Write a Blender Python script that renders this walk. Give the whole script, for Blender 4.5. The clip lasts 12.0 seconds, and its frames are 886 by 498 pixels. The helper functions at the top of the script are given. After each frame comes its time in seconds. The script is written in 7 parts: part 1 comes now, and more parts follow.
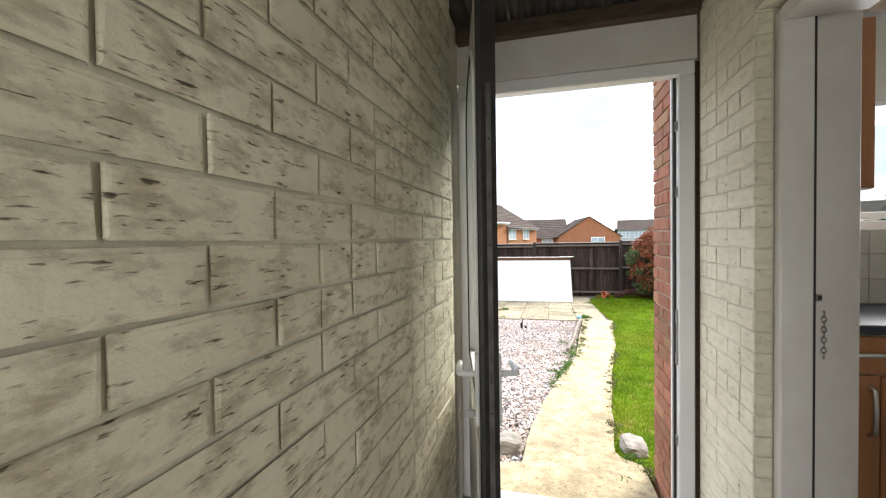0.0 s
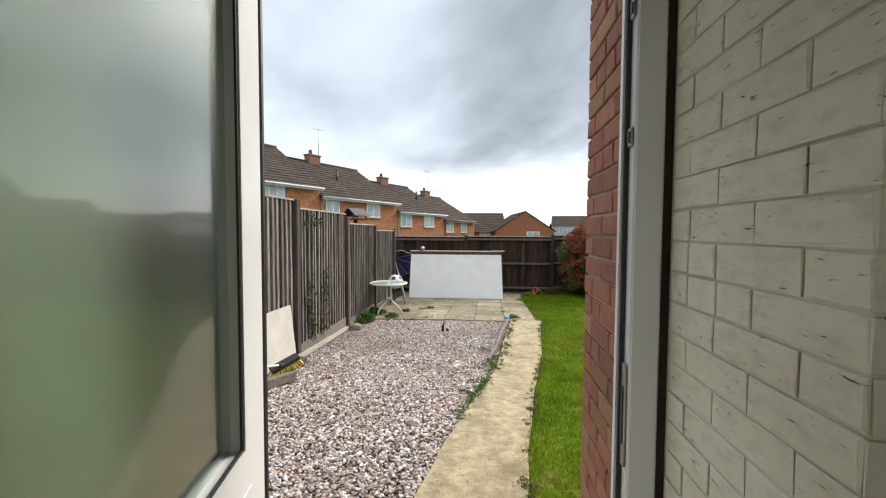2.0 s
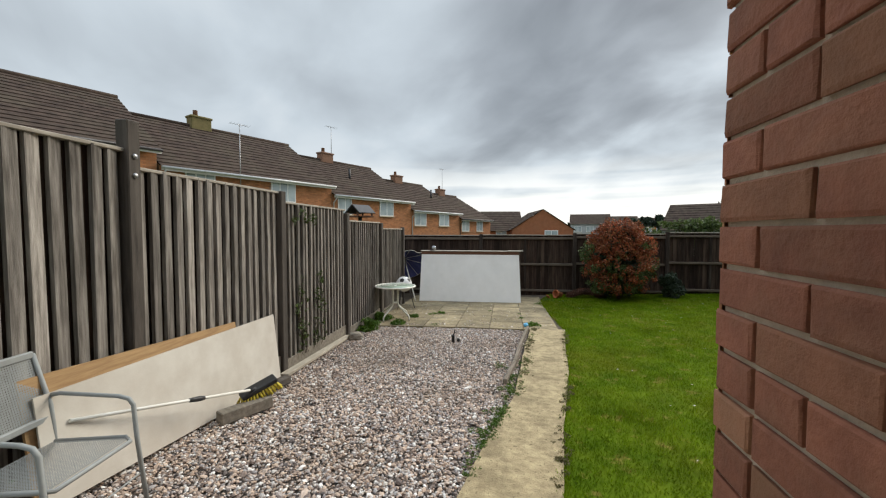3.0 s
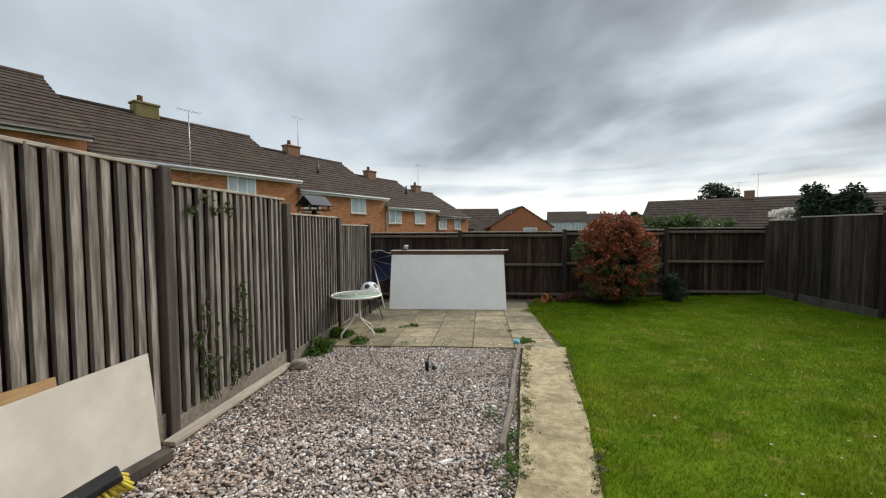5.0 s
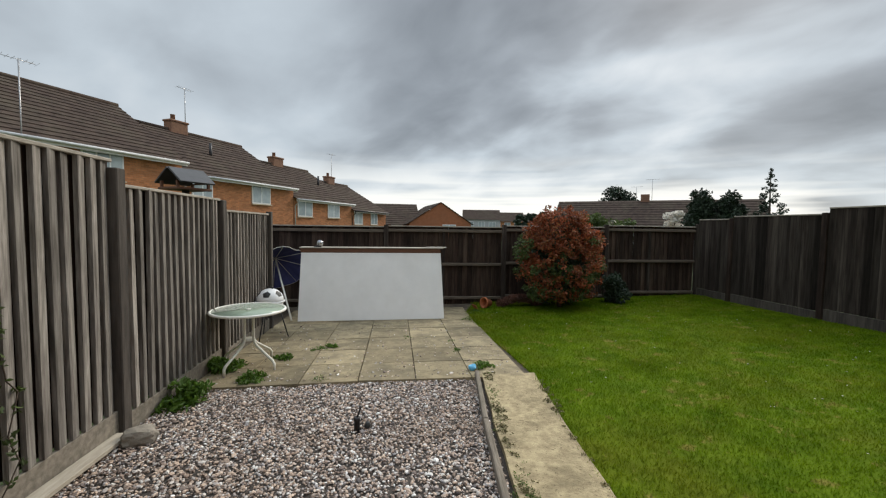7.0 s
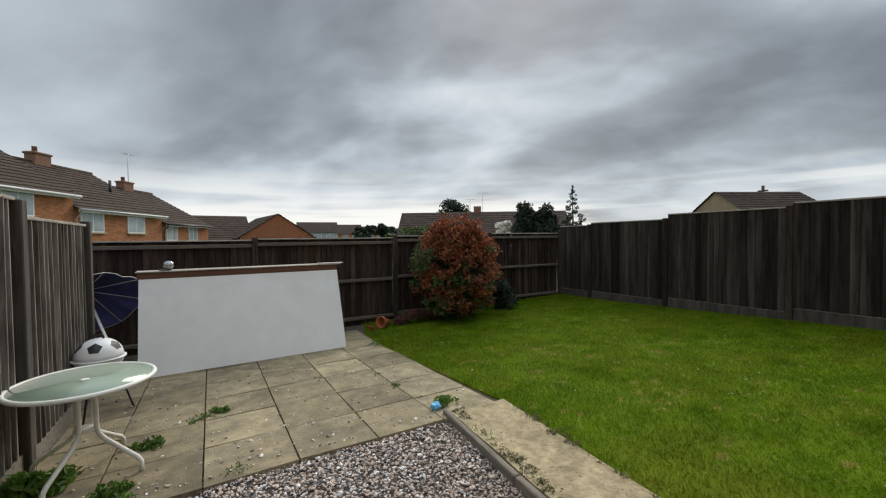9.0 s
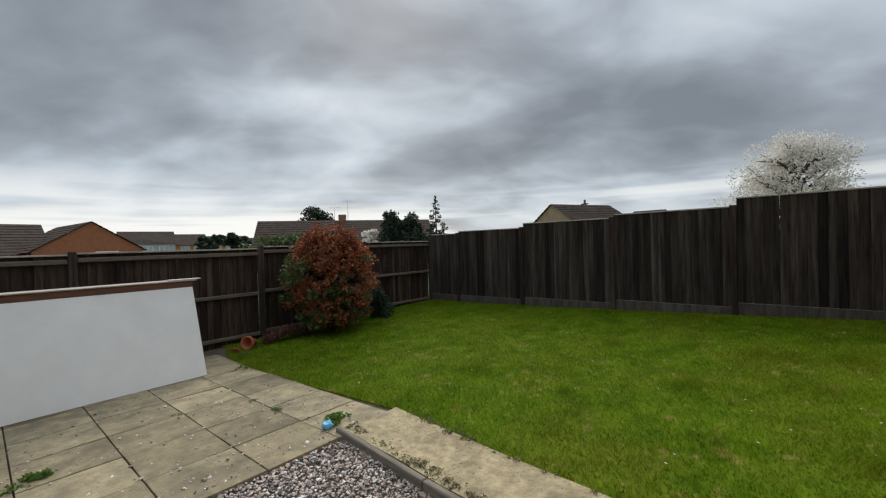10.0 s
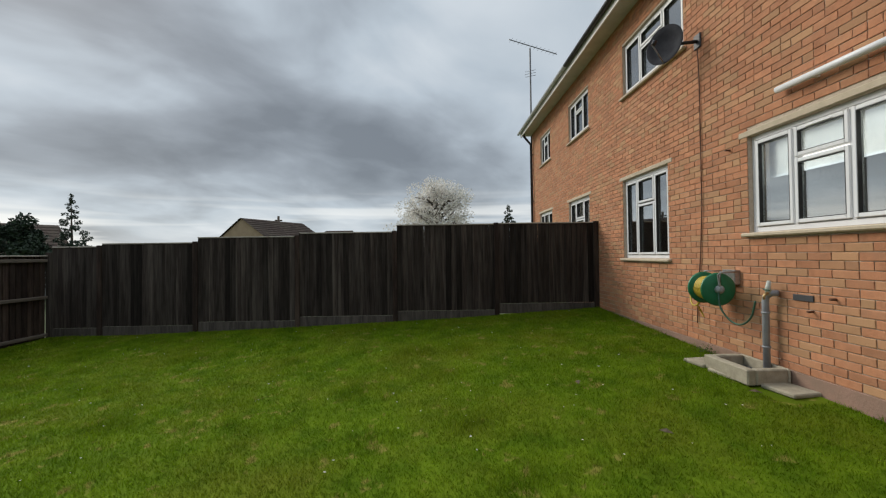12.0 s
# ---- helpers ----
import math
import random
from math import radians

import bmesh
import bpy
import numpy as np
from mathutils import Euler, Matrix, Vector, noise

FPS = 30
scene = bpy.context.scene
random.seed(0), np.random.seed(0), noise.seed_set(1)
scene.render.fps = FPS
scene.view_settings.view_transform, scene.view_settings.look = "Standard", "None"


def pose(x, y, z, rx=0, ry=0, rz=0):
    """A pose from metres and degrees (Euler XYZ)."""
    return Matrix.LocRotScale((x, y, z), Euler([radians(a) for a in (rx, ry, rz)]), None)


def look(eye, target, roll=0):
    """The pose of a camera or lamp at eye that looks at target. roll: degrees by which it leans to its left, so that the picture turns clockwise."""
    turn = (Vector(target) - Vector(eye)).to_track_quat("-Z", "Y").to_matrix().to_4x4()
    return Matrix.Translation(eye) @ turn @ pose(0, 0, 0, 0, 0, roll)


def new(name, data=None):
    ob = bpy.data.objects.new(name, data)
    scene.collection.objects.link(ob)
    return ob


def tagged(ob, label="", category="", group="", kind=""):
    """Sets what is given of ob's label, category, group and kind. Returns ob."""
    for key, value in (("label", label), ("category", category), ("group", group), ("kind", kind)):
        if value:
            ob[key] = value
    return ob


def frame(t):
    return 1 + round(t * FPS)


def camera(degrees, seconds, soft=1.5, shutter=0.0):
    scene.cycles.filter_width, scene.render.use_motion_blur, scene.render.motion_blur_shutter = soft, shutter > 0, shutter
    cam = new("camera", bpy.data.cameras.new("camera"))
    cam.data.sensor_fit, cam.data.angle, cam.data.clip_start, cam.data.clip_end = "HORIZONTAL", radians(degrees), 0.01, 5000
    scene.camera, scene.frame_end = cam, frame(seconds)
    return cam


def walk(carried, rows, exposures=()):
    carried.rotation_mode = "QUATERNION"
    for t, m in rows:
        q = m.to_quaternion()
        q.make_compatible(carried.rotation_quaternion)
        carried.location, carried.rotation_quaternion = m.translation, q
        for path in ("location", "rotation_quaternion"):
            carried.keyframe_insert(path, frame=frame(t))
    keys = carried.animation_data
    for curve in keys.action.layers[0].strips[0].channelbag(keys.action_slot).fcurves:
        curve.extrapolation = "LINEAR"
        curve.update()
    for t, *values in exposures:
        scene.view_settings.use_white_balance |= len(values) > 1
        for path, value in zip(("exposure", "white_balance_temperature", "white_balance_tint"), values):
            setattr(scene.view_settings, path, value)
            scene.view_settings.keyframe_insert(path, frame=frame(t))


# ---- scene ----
cam = camera(95.6, 12.0, soft=1.2)
METRES, EYE, TILT, LEAN, TURN = 7.4, 1.5, 0.0, 0.0, 14.8
ROWS = [
    (0.0, 0.0, 0.0, 0.0, -0.02, -1.37, 0.91),
    (0.5, 0.0193, 0.0222, -0.0015, -6.47, -1.85, 0.62),
    (1.0, 0.0378, 0.0461, -0.0013, -9.44, -2.14, 0.2),
    (1.5, 0.0555, 0.0927, -0.003, -9.72, -2.32, -0.05),
    (2.0, 0.074, 0.1431, -0.0039, -8.31, -2.51, -0.31),
    (2.5, 0.091, 0.2017, -0.0054, -6.18, -2.6, -0.34),
    (4.5, 0.1285, 0.4068, -0.0137, -6.23, -2.65, 0.4),
    (5.0, 0.139, 0.4612, -0.0139, -9.22, -2.85, 0.23),
    (5.5, 0.158, 0.5167, -0.018, -12.43, -3.11, -0.21),
    (6.0, 0.1678, 0.572, -0.0188, -15.26, -3.23, -0.64),
    (6.5, 0.1606, 0.6301, -0.0214, -18.01, -3.29, -0.85),
    (9.0, 0.0615, 0.8834, -0.0299, -44.9, -1.47, 0.7),
    (9.5, 0.0421, 0.9084, -0.0274, -53.93, -1.02, 1.32),
    (10.0, 0.038, 0.9091, -0.0278, -64.11, -0.67, 1.65),
    (10.5, 0.0397, 0.9043, -0.0275, -74.98, -0.26, 1.57),
    (11.0, 0.0413, 0.897, -0.0265, -85.73, 0.17, 1.38),
    (11.5, 0.0444, 0.8897, -0.0265, -96.04, 0.61, 1.07),
    (12.0, 0.0464, 0.882, -0.0264, -105.63, 0.85, 0.77),
]
EXPOSURES = [(0.0, 2.0, 6350, 14), (0.9, 2.0, 5900, 14), (1.5, 1.58, 5850, 14), (2.0, 0.85, 6550, 11), (2.5, 0.5, 6750, 9), (3.0, 0.36, 6700, 9), (5.0, 0.32, 6650, 9),
             (7.5, 0.18, 6650, 9), (9.5, 0.08, 6580, 10), (12.0, 0.08, 6500, 9)]
walk(cam, [(t, pose(0, 0, EYE, TILT, LEAN, TURN) @ pose(METRES * x, METRES * y, METRES * z, 90 + pitch, roll, yaw)) for t, x, y, z, yaw, pitch, roll in ROWS], EXPOSURES)


# ---- sky and sun: a bright overcast afternoon ----
def build_world():
    world = bpy.data.worlds.new("overcast_sky")
    scene.world = world
    world.use_nodes = True
    nt = world.node_tree
    nt.nodes.clear()
    N, L = nt.nodes.new, nt.links.new
    out, bg = N("ShaderNodeOutputWorld"), N("ShaderNodeBackground")
    sky = N("ShaderNodeTexSky")
    sky.sky_type, sky.sun_disc = "NISHITA", False
    sky.sun_elevation, sky.sun_rotation = radians(33), radians(42)
    co = N("ShaderNodeTexCoord")
    sep = N("ShaderNodeSeparateXYZ")
    L(co.outputs["Generated"], sep.inputs[0])

    def m(op, a, b=None, clamp=False):
        n = N("ShaderNodeMath")
        n.operation, n.use_clamp = op, clamp
        for i, v in enumerate((a, b)):
            if v is None:
                continue
            if isinstance(v, (int, float)):
                n.inputs[i].default_value = v
            else:
                L(v, n.inputs[i])
        return n.outputs[0]

    def remap(v, f0, f1, t0, t1, smooth=True):
        n = N("ShaderNodeMapRange")
        if smooth:
            n.interpolation_type = "SMOOTHSTEP"
        for k, q in zip(("From Min", "From Max", "To Min", "To Max"), (f0, f1, t0, t1)):
            n.inputs[k].default_value = q
        L(v, n.inputs["Value"])
        return n.outputs[0]

    # the cloud deck lies on a plane far above: direction over height, drawn out across the wind
    z = m("MAXIMUM", sep.outputs[2], 0.0)
    h = m("ADD", z, 0.34)
    cx, cy = m("DIVIDE", sep.outputs[0], h), m("DIVIDE", sep.outputs[1], h)
    comb = N("ShaderNodeCombineXYZ")
    L(cx, comb.inputs[0]), L(cy, comb.inputs[1])
    mp = N("ShaderNodeMapping")
    mp.vector_type = "TEXTURE"
    mp.inputs["Rotation"].default_value = (0, 0, radians(-50))
    mp.inputs["Scale"].default_value = (0.95, 0.72, 1)
    mp.inputs["Location"].default_value = (1.3, 0.4, 0)
    L(comb.outputs[0], mp.inputs[0])

    def cloud(scale, detail, rough, dist):
        n = N("ShaderNodeTexNoise")
        n.inputs["Scale"].default_value, n.inputs["Detail"].default_value = scale, detail
        n.inputs["Roughness"].default_value, n.inputs["Distortion"].default_value = rough, dist
        L(mp.outputs[0], n.inputs["Vector"])
        return n.outputs["Fac"]

    big, fine = cloud(0.85, 4, 0.45, 0.35), cloud(2.3, 5, 0.5, 0.3)
    mix = m("ADD", m("MULTIPLY", big, 0.68), m("MULTIPLY", fine, 0.32))
    # broken heavy cloud towards the sun's side, a smooth pale veil elsewhere
    dot = N("ShaderNodeVectorMath")
    dot.operation = "DOT_PRODUCT"
    dot.inputs[1].default_value = (math.sin(radians(48)), math.cos(radians(48)), 0)
    L(co.outputs["Generated"], dot.inputs[0])
    side = remap(dot.outputs["Value"], 0.40, 0.86, 0.0, 1.0)
    wander = m("ADD", sep.outputs[2], m("MULTIPLY", m("SUBTRACT", big, 0.5), 0.18))
    bank = m("MULTIPLY", remap(wander, 0.11, 0.20, 0.0, 1.0), remap(wander, 0.44, 0.66, 1.0, 0.0))
    heavy = m("MULTIPLY", side, bank)
    spread = m("ADD", 0.36, m("MULTIPLY", side, 0.48))
    tone = m("ADD", m("MULTIPLY", m("SUBTRACT", mix, 0.5), spread), 0.5)
    tone = m("SUBTRACT", tone, m("MULTIPLY", heavy, 0.070))
    tone = m("ADD", tone, m("MULTIPLY", m("SUBTRACT", 1.0, side), 0.014))
    # the cloud is thinner before the sun
    veil = N("ShaderNodeVectorMath")
    veil.operation = "DOT_PRODUCT"
    veil.inputs[1].default_value = (math.sin(radians(42)) * math.cos(radians(33)), math.cos(radians(42)) * math.cos(radians(33)), math.sin(radians(33)))
    L(co.outputs["Generated"], veil.inputs[0])
    tone = m("ADD", tone, m("MULTIPLY", remap(veil.outputs["Value"], 0.975, 0.999, 0.0, 1.0), 0.035))
    ramp = N("ShaderNodeValToRGB")
    e = ramp.color_ramp.elements
    e[0].position, e[0].color = 0.36, (0.175, 0.197, 0.225, 1)
    e[1].position, e[1].color = 0.62, (0.72, 0.76, 0.80, 1)
    k = ramp.color_ramp.elements.new(0.44)
    k.color = (0.285, 0.32, 0.362, 1)
    k = ramp.color_ramp.elements.new(0.51)
    k.color = (0.445, 0.505, 0.565, 1)
    L(tone, ramp.inputs[0])
    # thin bright bands low over the horizon
    low = N("ShaderNodeMapRange")
    low.inputs["From Min"].default_value, low.inputs["From Max"].default_value = 0.015, 0.17
    low.inputs["To Min"].default_value, low.inputs["To Max"].default_value = 1.1, 0.0
    L(sep.outputs[2], low.inputs["Value"])
    glow = N("ShaderNodeMix")
    glow.data_type = "RGBA"
    bands, level = N("ShaderNodeTexNoise"), N("ShaderNodeMapping")
    level.inputs["Scale"].default_value = (1.6, 1.6, 24)
    L(co.outputs["Generated"], level.inputs[0])
    L(level.outputs[0], bands.inputs["Vector"])
    bands.inputs["Scale"].default_value, bands.inputs["Detail"].default_value = 1.0, 3
    part_clear = N("ShaderNodeMapRange")
    for k, v in zip(("From Min", "From Max", "To Min", "To Max"), (0.43, 0.56, 0.05, 1.3)):
        part_clear.inputs[k].default_value = v
    L(bands.outputs["Fac"], part_clear.inputs["Value"])
    L(m("MULTIPLY", low.outputs[0], part_clear.outputs[0], True), glow.inputs["Factor"])
    L(ramp.outputs[0], glow.inputs["A"])
    glow.inputs["B"].default_value = (0.83, 0.84, 0.83, 1)
    # a little of the clear sky's own colour behind the clouds
    tint = N("ShaderNodeMix")
    tint.data_type, tint.blend_type = "RGBA", "ADD"
    tint.inputs["Factor"].default_value = 0.006
    L(glow.outputs["Result"], tint.inputs["A"])
    L(sky.outputs[0], tint.inputs["B"])
    L(tint.outputs["Result"], bg.inputs["Color"])
    # an overcast sky is about three times as bright overhead as near the horizon
    up = N("ShaderNodeMapRange")
    up.interpolation_type = "SMOOTHSTEP"
    up.inputs["From Min"].default_value, up.inputs["From Max"].default_value = 0.55, 0.95
    up.inputs["To Min"].default_value, up.inputs["To Max"].default_value = 1.0, 3.0
    L(sep.outputs[2], up.inputs["Value"])
    L(up.outputs[0], bg.inputs["Strength"])
    L(bg.outputs[0], out.inputs[0])


build_world()
sun = new("sun", bpy.data.lights.new("sun", "SUN"))
sun.data.energy, sun.data.angle, sun.data.color = 2.3, radians(28), (1.0, 0.94, 0.84)
sun.matrix_world = look((20 * math.sin(radians(42)), 20 * math.cos(radians(42)), 13), (0, 0, 0))

# fill lamp added behind the start to brighten the passage; its doorway is unseen
front = new("added_passage_fill", bpy.data.lights.new("added_passage_fill", "AREA"))
front.data.shape, front.data.size, front.data.size_y, front.data.energy, front.data.color = "RECTANGLE", 0.98, 2.1, 4.0, (1.0, 0.98, 0.94)
front.matrix_world = look((0.15, -1.66, 1.1), (0.15, 0, 1.1))

# sky light in the kitchen window's opening
pane = new("kitchen_window_daylight", bpy.data.lights.new("kitchen_window_daylight", "AREA"))
pane.data.shape, pane.data.size, pane.data.size_y, pane.data.energy, pane.data.color = "RECTANGLE", 1.56, 1.02, 10.0, (0.97, 0.99, 1.0)
pane.matrix_world = look((2.36, 2.575, 2.0), (2.36, 0, 2.0))


# ---- materials ----
def material(name, col, col2=None, rough=0.8, scale=8.0, metal=0.0, bump=0.15, bump_scale=40.0, stain=None, stain_amount=0.35,
             vary=0.0, island=0.0, stretch=(1, 1, 1), spec=0.4, transmission=0.0, ior=1.45, detail=6, local=True, alt=None, alt_from=0.55, speck=None, speck_scale=55.0, thin=0.0):
    """A procedural surface: two colours mixed by noise, a broad stain, piece-to-piece variation and fine relief."""
    m = bpy.data.materials.new(name)
    m.use_nodes = True
    nt = m.node_tree
    b = nt.nodes["Principled BSDF"]
    N, L = nt.nodes.new, nt.links.new
    co = N("ShaderNodeTexCoord")
    mp = N("ShaderNodeMapping")
    mp.inputs["Scale"].default_value = stretch
    if local:
        L(co.outputs["Object"], mp.inputs[0])
    else:
        geo = N("ShaderNodeNewGeometry")
        L(geo.outputs["Position"], mp.inputs[0])
    info = N("ShaderNodeObjectInfo")
    # every object takes its own stretch of the pattern
    off = N("ShaderNodeVectorMath")
    off.operation = "ADD"
    sc = N("ShaderNodeMath")
    sc.operation = "MULTIPLY"
    sc.inputs[1].default_value = 37.0 if local else 0.0
    L(info.outputs["Random"], sc.inputs[0])
    L(mp.outputs[0], off.inputs[0])
    L(sc.outputs[0], off.inputs[1])

    def noise_at(s, d, r=0.6):
        n = N("ShaderNodeTexNoise")
        n.inputs["Scale"].default_value, n.inputs["Detail"].default_value, n.inputs["Roughness"].default_value = s, d, r
        L(off.outputs[0], n.inputs["Vector"])
        return n.outputs["Fac"]

    def ramp(fac, a, c):
        r = N("ShaderNodeMapRange")
        r.inputs["From Min"].default_value, r.inputs["From Max"].default_value = a, c
        L(fac, r.inputs["Value"])
        return r.outputs[0]

    def mixc(f, a, c, mode="MIX"):
        n = N("ShaderNodeMix")
        n.data_type, n.blend_type = "RGBA", mode
        for sock, v in (("Factor", f), ("A", a), ("B", c)):
            if isinstance(v, tuple):
                n.inputs[sock].default_value = (*v, 1)
            elif isinstance(v, float):
                n.inputs[sock].default_value = v
            else:
                L(v, n.inputs[sock])
        return n.outputs["Result"]

    col2 = col2 or tuple(c * 0.75 for c in col)
    c = mixc(ramp(noise_at(scale, detail), 0.35, 0.65), col, col2)
    if stain:
        f = N("ShaderNodeMath")
        f.operation = "MULTIPLY"
        f.inputs[1].default_value = stain_amount
        L(ramp(noise_at(scale * 0.23, 4, 0.7), 0.45, 0.7), f.inputs[0])
        c = mixc(f.outputs[0], c, stain)
    if speck:
        c = mixc(ramp(noise_at(speck_scale, 3, 0.7), 0.60, 0.68), c, speck)
    if alt:
        rnd = info.outputs["Random"]
        if island:
            gi = N("ShaderNodeNewGeometry")
            rnd = gi.outputs["Random Per Island"]
        k = N("ShaderNodeMath")
        k.operation = "MULTIPLY"
        k.inputs[1].default_value = 6.73
        fr = N("ShaderNodeMath")
        fr.operation = "FRACT"
        L(rnd, k.inputs[0]), L(k.outputs[0], fr.inputs[0])
        c = mixc(ramp(fr.outputs[0], alt_from, 1.0), c, alt)
    if vary or island:
        hsv = N("ShaderNodeHueSaturation")
        r = N("ShaderNodeMapRange")
        amount = vary or island
        r.inputs["To Min"].default_value, r.inputs["To Max"].default_value = 1 - amount, 1 + amount
        if island:
            geo2 = N("ShaderNodeNewGeometry")
            L(geo2.outputs["Random Per Island"], r.inputs["Value"])
        else:
            L(info.outputs["Random"], r.inputs["Value"])
        L(r.outputs[0], hsv.inputs["Value"])
        L(c, hsv.inputs["Color"])
        c = hsv.outputs[0]
    L(c, b.inputs["Base Color"])
    b.inputs["Metallic"].default_value = metal
    b.inputs["Specular IOR Level"].default_value = spec
    rr = N("ShaderNodeMapRange")
    rr.inputs["To Min"].default_value, rr.inputs["To Max"].default_value = max(0.02, rough - 0.1), min(1, rough + 0.1)
    L(noise_at(scale * 2.3, 3), rr.inputs["Value"])
    L(rr.outputs[0], b.inputs["Roughness"])
    if transmission:
        b.inputs["Transmission Weight"].default_value = transmission
        b.inputs["IOR"].default_value = ior
    if bump:
        bn = N("ShaderNodeBump")
        bn.inputs["Strength"].default_value, bn.inputs["Distance"].default_value = bump, 0.01
        L(noise_at(bump_scale, 5, 0.65), bn.inputs["Height"])
        L(bn.outputs[0], b.inputs["Normal"])
    if thin:        # leaves and blades let light through
        tl, mx = N("ShaderNodeBsdfTranslucent"), N("ShaderNodeMixShader")
        L(c, tl.inputs["Color"])
        mx.inputs[0].default_value = thin
        L(b.outputs[0], mx.inputs[1]), L(tl.outputs[0], mx.inputs[2])
        L(mx.outputs[0], nt.nodes["Material Output"].inputs["Surface"])
    return m


M = {}
M["soil"] = material("soil", (0.10, 0.075, 0.05), (0.05, 0.04, 0.03), 0.95, 6, bump=0.6, bump_scale=20, local=False)
M["field"] = material("field_grass", (0.07, 0.11, 0.03), (0.09, 0.10, 0.04), 0.95, 0.3, bump=0.3, bump_scale=3, local=False)
M["lawn"] = material("lawn_turf", (0.106, 0.160, 0.007), (0.060, 0.104, 0.004), 0.97, 3, stain=(0.120, 0.128, 0.012), stain_amount=0.7, speck=(0.19, 0.175, 0.035), speck_scale=4.2, bump=0.8, bump_scale=60, local=False, spec=0.05)
M["gravel_base"] = material("gravel_base", (0.09, 0.072, 0.06), (0.035, 0.03, 0.026), 0.95, 40, bump=0.8, bump_scale=60, local=False)
M["concrete"] = material("path_concrete", (0.46, 0.375, 0.225), (0.285, 0.225, 0.135), 0.95, 13, stain=(0.17, 0.135, 0.08), stain_amount=0.8, speck=(0.13, 0.10, 0.06), speck_scale=38, bump=1.0, bump_scale=48, local=False, spec=0.2)
M["slab"] = material("paving_slab", (0.33, 0.27, 0.165), (0.205, 0.165, 0.105), 0.92, 6, speck=(0.15, 0.125, 0.08), speck_scale=22, stain=(0.105, 0.09, 0.062), stain_amount=0.85, bump=0.7, bump_scale=60, vary=0.26, spec=0.2)
M["edging"] = material("edging_timber", (0.25, 0.21, 0.165), (0.14, 0.115, 0.09), 0.95, 9, stretch=(0.5, 5, 5), stain=(0.08, 0.08, 0.05), bump=0.6, bump_scale=50)
M["fence_light"] = material("weathered_fence_board", (0.36, 0.33, 0.295), (0.155, 0.138, 0.12), 0.9, 5, stretch=(7, 7, 0.6), stain=(0.04, 0.032, 0.028), stain_amount=0.8, bump=0.8, bump_scale=30, vary=0.38, spec=0.2)
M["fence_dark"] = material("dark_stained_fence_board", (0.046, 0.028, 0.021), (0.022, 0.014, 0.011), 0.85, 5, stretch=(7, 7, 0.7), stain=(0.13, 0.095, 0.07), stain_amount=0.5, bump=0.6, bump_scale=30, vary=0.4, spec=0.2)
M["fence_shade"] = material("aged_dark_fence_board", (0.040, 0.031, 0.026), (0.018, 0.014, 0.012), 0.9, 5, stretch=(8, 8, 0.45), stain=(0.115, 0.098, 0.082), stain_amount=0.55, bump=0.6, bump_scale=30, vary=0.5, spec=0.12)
M["cap"] = material("pale_cap_timber", (0.42, 0.38, 0.32), (0.26, 0.23, 0.19), 0.85, 6, stretch=(1, 6, 6), bump=0.3)
M["gravel_board"] = material("gravel_board_timber", (0.27, 0.235, 0.19), (0.15, 0.13, 0.105), 0.9, 5, stretch=(5, 1, 5), stain=(0.07, 0.07, 0.045), bump=0.4)
M["board_white"] = material("white_board", (0.80, 0.795, 0.78), (0.75, 0.745, 0.73), 0.7, 3, stain=(0.55, 0.53, 0.48), stain_amount=0.25, bump=0.03)
M["ply"] = material("dusty_white_sheet", (0.60, 0.57, 0.51), (0.52, 0.48, 0.42), 0.8, 4, stain=(0.40, 0.35, 0.29), stain_amount=0.5, bump=0.1)
M["wood_raw"] = material("raw_wood_strip", (0.42, 0.27, 0.13), (0.30, 0.18, 0.085), 0.8, 8, stretch=(0.6, 6, 6), bump=0.2)
M["wood_red"] = material("reddish_timber_edge", (0.15, 0.065, 0.035), (0.09, 0.04, 0.022), 0.7, 8, stretch=(0.6, 6, 6), bump=0.2)
M["brick"] = material("red_brick", (0.50, 0.225, 0.115), (0.40, 0.17, 0.085), 0.9, 14, stain=(0.37, 0.22, 0.135), bump=0.5, bump_scale=55, vary=0.15, alt=(0.44, 0.25, 0.13))
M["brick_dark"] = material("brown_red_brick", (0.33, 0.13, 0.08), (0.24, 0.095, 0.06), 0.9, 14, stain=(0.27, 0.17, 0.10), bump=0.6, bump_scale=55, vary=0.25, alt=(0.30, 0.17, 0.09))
M["brick_rest"] = material("red_brick_wall", (0.50, 0.225, 0.115), (0.40, 0.17, 0.085), 0.9, 14, stain=(0.37, 0.22, 0.135), bump=0.5, bump_scale=55, island=0.15, alt=(0.44, 0.25, 0.13))
M["brick_far"] = material("orange_brick", (0.46, 0.19, 0.08), (0.36, 0.14, 0.06), 0.9, 14, stain=(0.30, 0.16, 0.09), bump=0.5, bump_scale=55, island=0.26)
M["mortar"] = material("mortar", (0.56, 0.46, 0.36), (0.45, 0.36, 0.27), 0.95, 30, bump=0.4, bump_scale=80, local=False)
M["cream_joint"] = material("cream_painted_mortar", (0.70, 0.67, 0.55), (0.62, 0.59, 0.47), 0.8, 9, stain=(0.25, 0.215, 0.14), bump=0.4, bump_scale=60, local=False)
M["upvc"] = material("white_upvc", (0.78, 0.78, 0.78), (0.73, 0.73, 0.735), 0.35, 3, bump=0.02, stain=(0.62, 0.61, 0.58), stain_amount=0.25)
